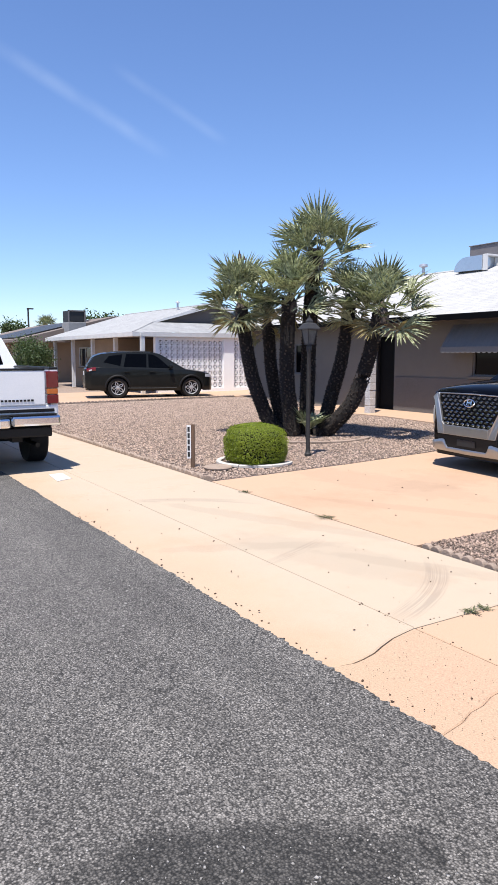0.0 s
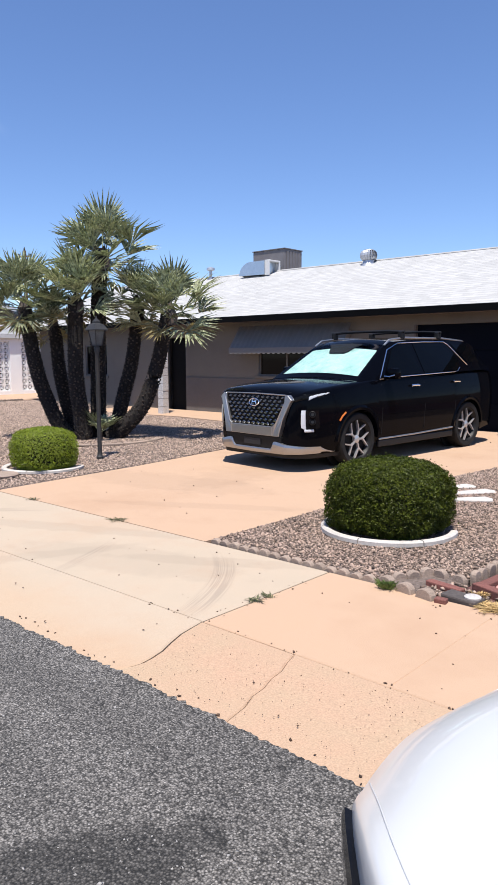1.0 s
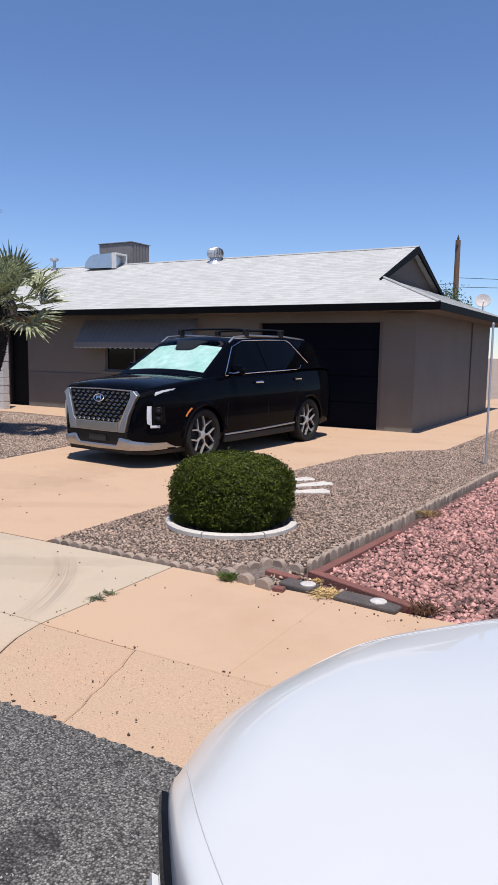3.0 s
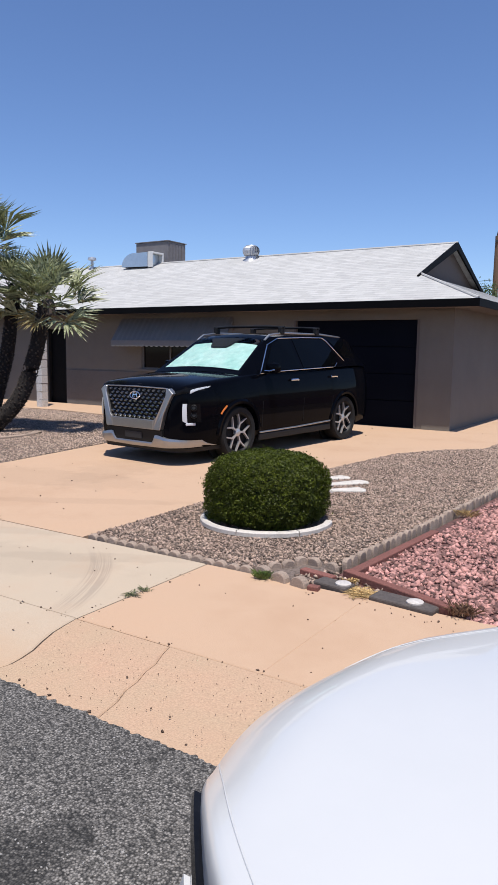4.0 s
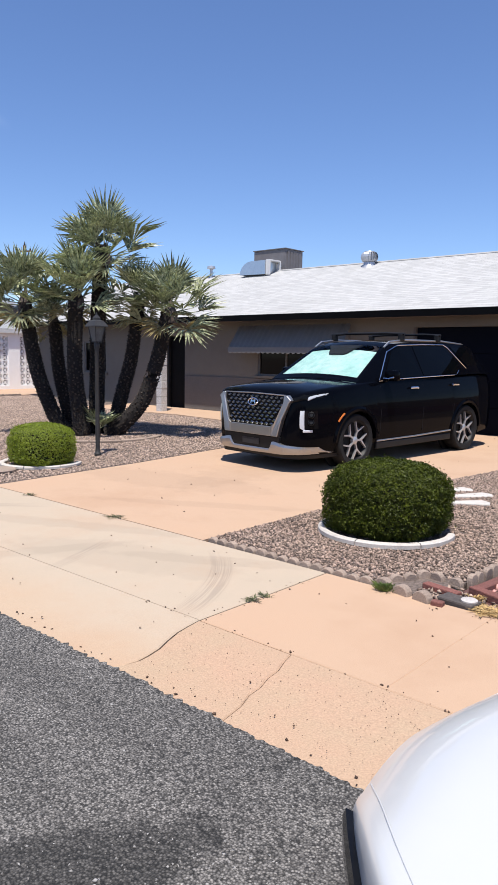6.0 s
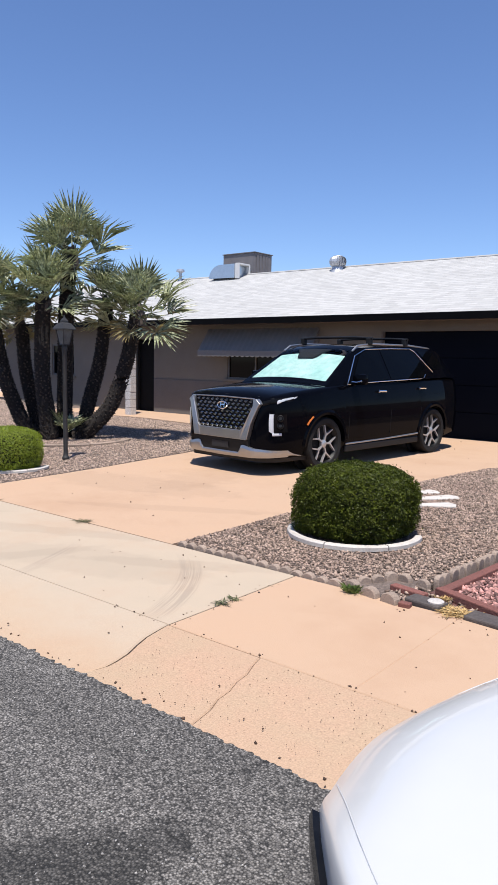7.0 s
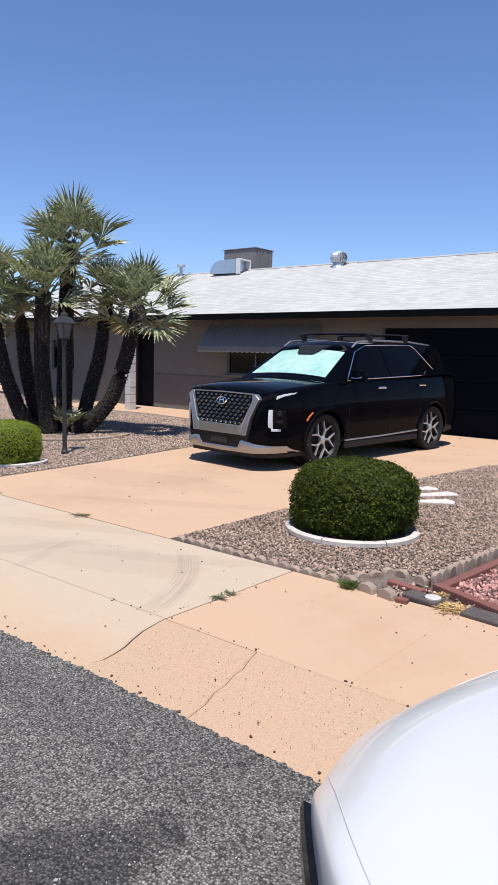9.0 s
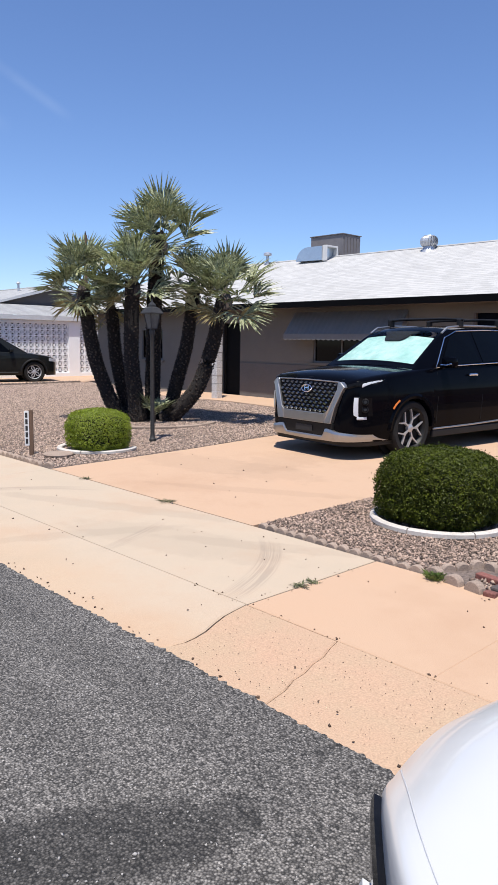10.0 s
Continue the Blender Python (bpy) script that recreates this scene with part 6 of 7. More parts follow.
# three white slabs fanned out behind the large bush
for k, (x0, y0, x1, y1) in enumerate(((-3.76, 7.70, -3.50, 8.16), (-3.56, 7.42, -3.17, 8.0), (-3.42, 7.12, -2.99, 7.52))):
    bm = bmesh.new()
    d = Vector((x1 - x0, y1 - y0))
    L = d.length
    d.normalize()
    nn = Vector((-d.y, d.x))
    pts = [Vector((x0, y0)) + d * a * L + nn * b for a, b in ((0, -0.035), (0.92, -0.115), (1.0, 0), (0.92, 0.115), (0, 0.035))]
    prism(bm, [(p.x, p.y) for p in pts], gz(7.5) - 0.04, gz(7.5) + 0.018, "z")
    bmesh.ops.bevel(bm, geom=[e for e in bm.edges], offset=0.008, segments=1, affect="EDGES")
    tagged(mesh_ob("white_stone_slab", bm, WHITE_KERB), "white painted wedge of stone lying on the gravel", "stone", "fan of white stones")

# ---------- lamp post, number post ----------
lamp = thing("lamp_post", pose(-8.88, 6.62, gz(6.62)), "black iron yard lamp post with a four-sided lantern", "lamp post")
part("post", lathe(bmesh.new(), [(0.055, -0.02), (0.055, 0.04), (0.04, 0.06), (0.034, 0.12), (0.032, 1.64), (0.042, 1.67), (0.042, 1.72), (0.026, 1.75)], 16), LAMP_IRON, lamp, smooth=0.6)
lan = part("lantern", boxes((-0.075, 0.075, -0.075, 0.075, 1.715, 1.735)), LAMP_IRON, lamp)
lan.matrix_basis = Matrix.Translation((0, 0, 0.44)) @ Matrix.Diagonal((0.76, 0.76, 0.76, 1))
bm = bmesh.new()
a = [bm.verts.new((sx * 0.066, sy * 0.066, 1.737)) for sx, sy in ((-1, -1), (1, -1), (1, 1), (-1, 1))]
b = [bm.verts.new((sx * 0.112, sy * 0.112, 2.02)) for sx, sy in ((-1, -1), (1, -1), (1, 1), (-1, 1))]
for i in range(4):
    bm.faces.new((a[i], a[(i + 1) % 4], b[(i + 1) % 4], b[i]))
part("lantern_glass", bm, FROSTED, lan)
for sx in (-1, 1):
    for sy in (-1, 1):
        part("lantern_bar", tube(bmesh.new(), [(sx * 0.07, sy * 0.07, 1.73), (sx * 0.117, sy * 0.117, 2.03)], 0.010, 6), LAMP_IRON, lan)
bm = bmesh.new()
prev = None
for w, z in ((0.165, 2.02), (0.165, 2.04), (0.10, 2.14), (0.055, 2.16), (0.055, 2.20), (0.015, 2.26), (0.008, 2.31)):
    cur = [bm.verts.new((sx * w, sy * w, z)) for sx, sy in ((-1, -1), (1, -1), (1, 1), (-1, 1))]
    if prev:
        for i in range(4):
            bm.faces.new((prev[i], prev[(i + 1) % 4], cur[(i + 1) % 4], cur[i]))
    else:
        bm.faces.new(cur[::-1])
    prev = cur
bm.faces.new(prev)
part("lantern_roof", bm, LAMP_IRON, lan)

sign = thing("number_post", pose(-8.97, 4.60, 0, 0, 0, 58), "short dark post with a white upright number plate", "sign")
part("post", boxes((-0.005, 0.055, -0.02, 0.03, -0.05, 0.62), bevel=0.006), WOOD_POLE, sign)
plate = part("number_plate", boxes((-0.058, 0.002, -0.032, -0.0205, 0.13, 0.61)), SIGN_WHITE, sign)
for k in range(5):
    part("number_bar", boxes((-0.046, -0.014, -0.035, -0.0325, 0.155 + 0.09 * k, 0.225 + 0.09 * k)), SIGN_BLACK, plate)

# ---------- scalloped edging ----------
bm = bmesh.new()
prof = [(-0.06, -0.05), (0.06, -0.05), (0.06, 0.025)] + [(0.058 * math.cos(t), 0.04 + 0.05 * math.sin(t)) for t in np.linspace(0, math.pi, 9)] + [(-0.06, 0.025)]
prism(bm, prof, -0.028, 0.028, "y")
bmesh.ops.bevel(bm, geom=[e for e in bm.edges if abs(e.verts[0].co.y - e.verts[1].co.y) < 1e-5 and e.verts[0].co.z > 0], offset=0.006, segments=1, affect="EDGES")
SCALLOP = bpy.data.meshes.new("edging_block")
bm.to_mesh(SCALLOP)
bm.free()
SCALLOP.materials.append(EDGING)


def edging(name, pts, label, size=1.0, pitch=0.122, z=0.0, jitter=1.0):
    rnd = random.Random(len(pts) * 7 + int(abs(pts[0][0]) * 10))
    t = thing(name, Matrix(), label, "edging")
    for (x0, y0), (x1, y1) in zip(pts, pts[1:]):
        L = math.hypot(x1 - x0, y1 - y0)
        n = max(1, int(L / (pitch * size)))
        a = math.degrees(math.atan2(y1 - y0, x1 - x0))
        for k in range(n):
            u = (k + 0.5) / n
            x, y = x0 + (x1 - x0) * u, y0 + (y1 - y0) * u
            m = pose(x + rnd.uniform(-0.006, 0.006), y + rnd.uniform(-0.006, 0.006), gz(y) + z + rnd.uniform(-0.008, 0.006), rnd.uniform(-5, 5) * jitter, rnd.uniform(-2, 2) * jitter, a + rnd.uniform(-3, 3) * jitter)
            shared("edging_block", SCALLOP, m @ Matrix.Diagonal((size, size, size, 1)), t)
    return t


edging("scalloped_edging", [(-4.17, 4.335), (-2.50, 4.31)], "scalloped concrete edging between gravel and pavement", 0.88, z=-0.045)
edging("scalloped_edging", [(-2.48, 4.30), (-1.98, 4.20)], "larger tilted scalloped edging blocks at the bed corner", 1.15, z=-0.035)
edging("scalloped_edging", [(-2.44, 4.44), (-2.27, 4.74), (-1.99, 4.70)], "loose scalloped edging blocks at the bed corner", 0.88, z=-0.03)
edging("scalloped_edging", [(-1.99, 4.78), (-1.86, 6.2), (-1.60, 9.5), (-1.10, 15.5)], "long line of scalloped edging between gravel and red rock", 0.78, z=-0.008)
edging("scalloped_edging", [(-22.4, 4.30), (-8.05, 4.30), (-7.86, 4.40)], "low scalloped edging along the front yard", 1.0, z=-0.035)
edging("scalloped_edging", [(-22.65, 4.4), (-22.4, 13.3)], "low scalloped edging between the yard and the neighbouring driveway", 1.0, z=-0.02)


def beam(name, x0, y0, x1, y1, w, h, label, z=0.0, material=None):
    m = pose(x0, y0, gz(y0) + z, 0, 0, math.degrees(math.atan2(y1 - y0, x1 - x0)))
    ob = mesh_ob(name, boxes((0, math.hypot(x1 - x0, y1 - y0), -w / 2, w / 2, -0.03, h), bevel=0.008), material or BRICK)
    ob.matrix_world = m
    return tagged(ob, label, "edging")


beam("red_edging_bar", -1.90, 4.63, -1.04, 4.31, 0.075, 0.045, "dull red concrete edging bar beside the red rock")
beam("red_edging_bar", -1.86, 4.66, -1.74, 6.15, 0.075, 0.035, "dull red concrete edging bar along the scallops")
beam("red_edging_bar", -2.20, 4.52, -1.92, 4.47, 0.07, 0.03, "short broken red edging bar")
beam("red_brick", -1.99, 4.21, -1.91, 4.22, 0.06, 0.03, "small broken red brick at the pavement edge")
LID = mat("meter_lid_concrete", (0.085, 0.070, 0.064), (0.06, 0.05, 0.047), scale=12, rough=0.9, bump=0.003, bscale=60, fine=0.2)
CAP = mat("grey_lid_cap", (0.50, 0.46, 0.43), (0.40, 0.37, 0.35), scale=20, rough=0.8, fine=0.15)
for (x0, x1, y0, y1, turn), (cx, cy) in zip(((-2.0, -1.74, 4.29, 4.43, -8), (-1.56, -1.12, 4.22, 4.38, -6)), ((-1.80, 4.37), (-1.27, 4.30))):
    mx, my = (x0 + x1) / 2, (y0 + y1) / 2
    t = thing("meter_box_lid", pose(mx, my, 0.0, 0, 0, turn), "dark meter box lid with a pale round cap", "utility lid", "meter lids")
    part("lid", boxes(((x0 - x1) / 2, (x1 - x0) / 2, (y0 - y1) / 2, (y1 - y0) / 2, -0.05, 0.028), bevel=0.012), LID, t)
    part("cap", lathe(bmesh.new(), [(0.055, 0.026), (0.055, 0.036), (0.048, 0.041), (0.01, 0.042)], 20, Matrix.Translation((cx - mx, cy - my, 0))), CAP, t, smooth=0.6)


def tuft(name, x, y, r, h, n, material, label, seed, flat=0.5):
    """Many thin blades from one root."""
    rnd = random.Random(seed)
    v, f = [], []
    for k in range(n):
        a = rnd.uniform(0, 6.283)
        o = Vector((x + rnd.gauss(0, r * 0.35), y + rnd.gauss(0, r * 0.25), gz(y) + 0.004))
        d = Vector((math.cos(a), math.sin(a), 0))
        L = h * rnd.uniform(0.4, 1.1)
        tip = o + d * r * rnd.uniform(0.2, 1.0) * flat * 2 + Vector((0, 0, L))
        s = Vector((-d.y, d.x, 0)) * rnd.uniform(0.0015, 0.0045)
        mid = o.lerp(tip, 0.55) + Vector((0, 0, L * 0.2))
        i = len(v)
        v += [o - s * 0.5, o + s * 0.5, mid + s, tip, mid - s]
        f.append((i, i + 1, i + 2, i + 3, i + 4))
    ob = new(name, mesh_from(name, v, f, material))
    return tagged(ob, label, "weed", kind="stuff")


tuft("weed", -2.885, 3.44, 0.07, 0.012, 60, WEED, "small green weed in a pavement joint", 1)
tuft("weed", -2.88, 3.55, 0.06, 0.010, 50, WEED, "low weed growing in a pavement joint", 2)
tuft("weed", -2.36, 4.22, 0.07, 0.05, 220, WEED_GREEN, "green weed against the edging blocks", 3)
tuft("weed", -5.42, 4.275, 0.11, 0.012, 60, WEED, "dry straggling weed in the driveway joint", 4)
tuft("weed", -6.95, 4.275, 0.09, 0.012, 40, WEED, "thin weed in the driveway joint", 5)
tuft("dry_grass", -1.65, 4.33, 0.12, 0.014, 420, DRY_GRASS, "straw-coloured dry grass between the meter lids", 6)
tuft("dry_grass", -1.80, 4.50, 0.07, 0.025, 60, DRY_GRASS, "dry grass beside the red edging", 7)
tuft("dry_weed", -0.98, 4.32, 0.11, 0.07, 110, mat("brown_weed", (0.16, 0.09, 0.06), (0.22, 0.13, 0.07), scale=20, rough=0.8, island=0.3), "reddish dry weed at the edge of the rock bed", 8)
tuft("dry_grass", -1.68, 6.9, 0.12, 0.06, 80, DRY_GRASS, "dry grass along the scalloped edging", 9)
tuft("weed", -12.3, 13.45, 0.10, 0.35, 14, FROND_DRY, "thin dry stalk against the house wall", 10, 0.8)

# ---------- loose stone ----------
def inside(px, py, poly):
    c = np.zeros(len(px), bool)
    for (x0, y0), (x1, y1) in zip(poly, poly[1:] + poly[:1]):
        hit = ((y0 > py) != (y1 > py)) & (px < (x1 - x0) * (py - y0) / (y1 - y0 + 1e-12) + x0)
        c ^= hit
    return c


def stones(name, poly, density, r0, r1, material, label, seed, dz=-0.018, keep=None):
    """Loose angular stones scattered over a bed, as one mesh."""
    rs = np.random.RandomState(seed)
    xs, ys = [p[0] for p in poly], [p[1] for p in poly]
    n = int((max(xs) - min(xs)) * (max(ys) - min(ys)) * density)
    px, py = rs.uniform(min(xs), max(xs), n), rs.uniform(min(ys), max(ys), n)
    ok = inside(px, py, poly)
    if keep is not None:
        ok &= keep(px, py)
    px, py = px[ok], py[ok]
    n = len(px)
    octa = np.array([(1, 0, 0), (0, 1, 0), (-1, 0, 0), (0, -1, 0), (0, 0, 1), (0, 0, -1)], float)
    tri = np.array([(0, 1, 4), (1, 2, 4), (2, 3, 4), (3, 0, 4), (1, 0, 5), (2, 1, 5), (3, 2, 5), (0, 3, 5)])
    r = rs.uniform(r0, r1, n) * (0.75 + 0.5 * rs.rand(n) ** 2)
    sc = np.stack([r * rs.uniform(0.8, 1.35, n), r * rs.uniform(0.8, 1.2, n), r * rs.uniform(0.55, 0.9, n)], 1)
    v = octa[None] * sc[:, None] + rs.normal(size=(n, 6, 3)) * (r * 0.22)[:, None, None]
    a, b = rs.uniform(0, 6.283, n), rs.normal(size=n) * 0.5
    ca, sa, cb, sb = np.cos(a), np.sin(a), np.cos(b), np.sin(b)
    x, y, z = v[..., 0], v[..., 1], v[..., 2]
    y, z = y * cb[:, None] - z * sb[:, None], y * sb[:, None] + z * cb[:, None]
    x, y = x * ca[:, None] - y * sa[:, None], x * sa[:, None] + y * ca[:, None]
    gzv = 0.0097 * (np.clip(py, 4.5, 14.2) - 4.5) + dz
    v = np.stack([x + px[:, None], y + py[:, None], z + (gzv + r * 0.25)[:, None]], -1).reshape(-1, 3)
    f = (tri[None] + (np.arange(n) * 6)[:, None, None]).reshape(-1, 3)
    me = bpy.data.meshes.new(name)
    me.vertices.add(len(v))
    me.vertices.foreach_set("co", v.astype(np.float32).ravel())
    me.loops.add(len(f) * 3)
    me.loops.foreach_set("vertex_index", f.astype(np.int32).ravel())
    me.polygons.add(len(f))
    me.polygons.foreach_set("loop_start", np.arange(0, len(f) * 3, 3, dtype=np.int32))
    me.update(calc_edges=True)
    me.materials.append(material)
    return tagged(new(name, me), label, "gravel", kind="stuff")


EAST = [(-4.20, 4.36), (-2.46, 4.38), (-2.30, 4.78), (-2.03, 4.80), (-1.90, 6.2), (-1.64, 9.5), (-1.2, 15), (-2.62, 15), (-2.62, 14.2), (-2.72, 11.75), (-3.3, 11.16), (-3.735, 10.35), (-3.965, 8.7), (-4.175, 6.5)]
stones("gravel", EAST, 3600, 0.0085, 0.0155, STONE, "brown and pinkish gravel in the bed beside the driveway", 3, dz=-0.004)
WESTB = [(-22.5, 4.36), (-7.84, 4.36), (-7.95, 6.6), (-8.27, 9.6), (-8.34, 12.0), (-11.0, 11.95), (-13.2, 12.2), (-16.9, 11.85), (-22.3, 13.6)]
stones("gravel", WESTB, 1050, 0.011, 0.020, STONE_PINK, "pinkish brown gravel over the front yard", 4, dz=-0.008)
REDB = [(-1.84, 4.72), (-1.0, 4.33), (-0.9, 4.26), (3.0, 4.26), (3.0, 14), (-1.10, 14), (-1.52, 9.5), (-1.70, 6.2)]
stones("red_rock", REDB, 2000, 0.013, 0.028, RED_STONE, "crushed pinkish red rock over the side yard", 5, dz=-0.012)
stones("corner_rubble", [(-2.2, 4.36), (-1.98, 4.30), (-1.1, 4.42), (-1.85, 4.6), (-2.1, 4.66)], 700, 0.012, 0.022, STONE, "scattered gravel between edging blocks", 6, dz=0.0)
LITTER = mat("leaf_litter", (0.06, 0.035, 0.022), (0.10, 0.06, 0.04), scale=30, rough=0.9, fine=0.2, island=0.4)
stones("litter", [(-7.5, 2.3), (1.0, 2.3), (1.0, 4.2), (-7.5, 4.2)], 4, 0.004, 0.009, LITTER, "small dark pebbles and leaf bits on the pavement", 7, dz=0.002)
stones("litter", [(-7.0, 2.20), (0.5, 2.20), (0.5, 2.28), (-7.0, 2.28)], 110, 0.005, 0.011, LITTER, "grit along the edge of the asphalt", 8, dz=-0.008)
stones("litter", [(-7.6, 4.7), (-4.3, 4.7), (-4.0, 9), (-3.0, 12), (-2.8, 14), (-7.9, 13)], 1, 0.006, 0.012, LITTER, "dry leaf bits on the driveway", 9, dz=0.002)
stones("litter", [(-2.7, 2.24), (0.4, 2.24), (0.4, 2.94), (-2.85, 2.94)], 420, 0.0012, 0.0028, LITTER, "fine dark specks and pits over the gutter apron", 14, dz=0.0)
GRIT = mat("road_grit", (0.27, 0.255, 0.24), (0.20, 0.19, 0.18), scale=30, rough=0.9, fine=0.2, island=0.5)
stones("road_stone", [(-5.0, -0.2), (0.3, -0.2), (0.3, 2.16), (-5.0, 2.16)], 420, 0.003, 0.0065, GRIT, "pale stone chips showing in the asphalt", 10, dz=-0.0145)
stones("litter", [(-3.4, 2.925), (-0.9, 2.925), (-0.9, 2.985), (-3.4, 2.985)], 190, 0.003, 0.008, LITTER, "dark grit along the gutter joint", 11, dz=0.001)
stones("litter", [(-2.93, 2.95), (-2.84, 2.95), (-2.84, 4.25), (-2.93, 4.25)], 130, 0.003, 0.007, LITTER, "dark grit along the slab joint", 12, dz=0.001)
stones("litter", [(-2.0, 4.10), (-0.8, 4.02), (-0.8, 4.14), (-2.0, 4.24)], 130, 0.004, 0.010, LITTER, "soil and grit washed onto the pavement", 13, dz=0.001)

# ---------- on the roofs ----------
cooler = thing("evaporative_cooler", Matrix(), "grey sheet-metal evaporative cooler on the roof", "rooftop cooler")
part("cabinet", boxes((-15.68, -14.36, 17.95, 18.85, 3.85, 5.0), bevel=0.01), COOLER, cooler)
for k in range(5):
    part("louvre", boxes((-14.358, -14.345, 18.05 + 0.15 * k, 18.16 + 0.15 * k, 4.25, 4.93), bevel=0.003), COOLER, cooler)
part("lid", boxes((-15.71, -14.33, 17.92, 18.88, 5.002, 5.025)), COOLER, cooler)
bm = bmesh.new()
arc = [(-15.22, 4.10)] + [(-14.74 - 0.47 * math.cos(t), 4.12 + 0.38 * math.sin(t)) for t in np.linspace(0.1, math.pi / 2, 10)] + [(-14.18, 4.50), (-14.18, 4.08)]
prism(bm, arc, 16.75, 17.35, "y")
part("duct_elbow", bm, DUCT, cooler, "curved galvanised duct elbow", smooth=0.5)
part("duct_collar", boxes((-14.178, -14.02, 16.78, 16.83, 4.06, 4.52), (-14.178, -14.02, 17.28, 17.33, 4.06, 4.52), (-14.178, -14.02, 16.83, 17.28, 4.47, 4.52), bevel=0.008), WHITE_TRIM, cooler)
part("duct_link", boxes((-15.0, -14.5, 17.352, 17.948, 4.1, 4.46)), DUCT, cooler)
part("cooler_leg", boxes((-15.6, -15.5, 18.0, 18.1, 3.6, 3.85), (-14.5, -14.4, 18.0, 18.1, 3.6, 3.85)), COOLER, cooler)

turb = thing("turbine_vent", pose(-10.67, 17.05, 4.04), "shiny ribbed metal turbine vent near the ridge", "roof vent")
part("base", lathe(bmesh.new(), [(0.22, 0), (0.16, 0.10), (0.15, 0.16)], 20), ALU, turb, smooth=0.6)
for k in range(18):
    bm = bmesh.new()
    a = k * 2 * math.pi / 18
    prev = None
    for j in range(7):
        t = math.pi * (j / 6 - 0.5)
        r, z = 0.14 + 0.10 * math.cos(t), 0.30 + 0.14 * math.sin(t)
        cur = [bm.verts.new((r * math.cos(a + s), r * math.sin(a + s), z)) for s in (-0.02, 0.26)]
        cur[1].co.x *= 0.86
        cur[1].co.y *= 0.86
        if prev:
            bm.faces.new((prev[0], prev[1], cur[1], cur[0]))
        prev = cur
    part("fin", bm, ALU, turb)
part("cap", lathe(bmesh.new(), [(0.15, 0.435), (0.14, 0.455), (0.02, 0.47)], 20), ALU, turb, smooth=0.6)
vent = thing("vent_pipe", pose(-16.87, 17.15, 4.1), "small galvanised vent pipe with a round cap", "roof vent")
part("pipe", tube(bmesh.new(), [(0, 0, 0), (0, 0, 0.34)], 0.05, 12), ALU, vent)
part("cap", lathe(bmesh.new(), [(0.05, 0.33), (0.14, 0.36), (0.13, 0.43), (0.02, 0.46)], 16), ALU, vent, smooth=0.6)

# ---------- the neighbouring house ----------
nb = thing("neighbour_house", Matrix(), "white single-storey neighbouring house with a grey hipped roof", "house")
dutch_roof(nb, ROOF_OLD, WHITE_TRIM, SOFFIT, -38.5, -26.40, 11.0, 20.2, 2.52, 0.30, -28.0, fh=0.17)
bw = part("breeze_wall", boxes((-26.72, -26.50, 12.10, 18.6, -0.05, 0.22), (-26.72, -26.50, 12.02, 12.16, 0.22, 2.35), (-26.72, -26.50, 15.20, 15.72, 0.22, 2.35), (-26.72, -26.50, 16.98, 18.6, 0.22, 2.35), (-26.72, -26.50, 12.16, 15.2, 2.24, 2.35), (-26.72, -26.50, 15.72, 16.98, 2.24, 2.35)), WHITE_WALL, nb, "white wall of pierced ornamental blocks")
bm = bmesh.new()
S_ = 0.252
hb = S_ / 2
for y0, y1, z0, z1 in ((-hb, hb, -hb, -hb + 0.026), (-hb, hb, hb - 0.026, hb), (-hb, -hb + 0.026, -hb + 0.026, hb - 0.026), (hb - 0.026, hb, -hb + 0.026, hb - 0.026)):
    box(bm, -0.06, 0.06, y0, y1, z0, z1)
for k in range(4):
    a = radians(45 + 90 * k)
    c, s = math.cos(a), math.sin(a)
    prism(bm, [(c * 0.03 - s * 0.012, s * 0.03 + c * 0.012), (c * 0.145 - s * 0.013, s * 0.145 + c * 0.013), (c * 0.145 + s * 0.013, s * 0.145 - c * 0.013), (c * 0.03 + s * 0.012, s * 0.03 - c * 0.012)], -0.05, 0.05, "x")
prism(bm, [(0.046, 0), (0, 0.046), (-0.046, 0), (0, -0.046)], -0.052, 0.052, "x")
BREEZE = bpy.data.meshes.new("breeze_block")
bm.to_mesh(BREEZE)
bm.free()
BREEZE.materials.append(WHITE_WALL)
for i in range(12):
    for j in range(8):
        shared("breeze_block", BREEZE, Matrix.Translation((-26.61, 12.16 + S_ * (i + 0.5) + 0.004, 0.225 + S_ * (j + 0.5))), bw)
for i in range(5):
    for j in range(8):
        shared("breeze_block", BREEZE, Matrix.Translation((-26.61, 15.72 + S_ * (i + 0.5), 0.225 + S_ * (j + 0.5))), bw)
# added wall: its dark colour stands in for shade inside the carport
part("shed_wall", boxes((-28.3, -28.1, 12.7, 18.4, -0.05, 2.36)), CARPORT_DARK, nb)
part("carport_back", boxes((-31.2, -31.0, 12.2, 20.0, -0.05, 2.36)), TAN_WALL, nb)
part("end_wall", boxes((-31.0, -26.75, 18.4, 18.6, -0.05, 2.36)), TAN_WALL, nb)
part("front_wall", boxes((-38.0, -31.2, 12.2, 12.4, -0.05, 2.36)), TAN_WALL, nb)
window(nb, (-36.4, -34.4, 1.0, 2.0), 12.12, WHITE_TRIM, 1)
for x in (-26.4, -29.3, -32.2, -35.1, -38.1):
    part("porch_post", boxes((x - 0.08, x + 0.08, 11.32, 11.48, 0.0, 2.36), bevel=0.01), WHITE_TRIM, nb)
part("porch_beam", boxes((-38.2, -26.3, 11.30, 11.50, 2.362, 2.50)), WHITE_TRIM, nb)
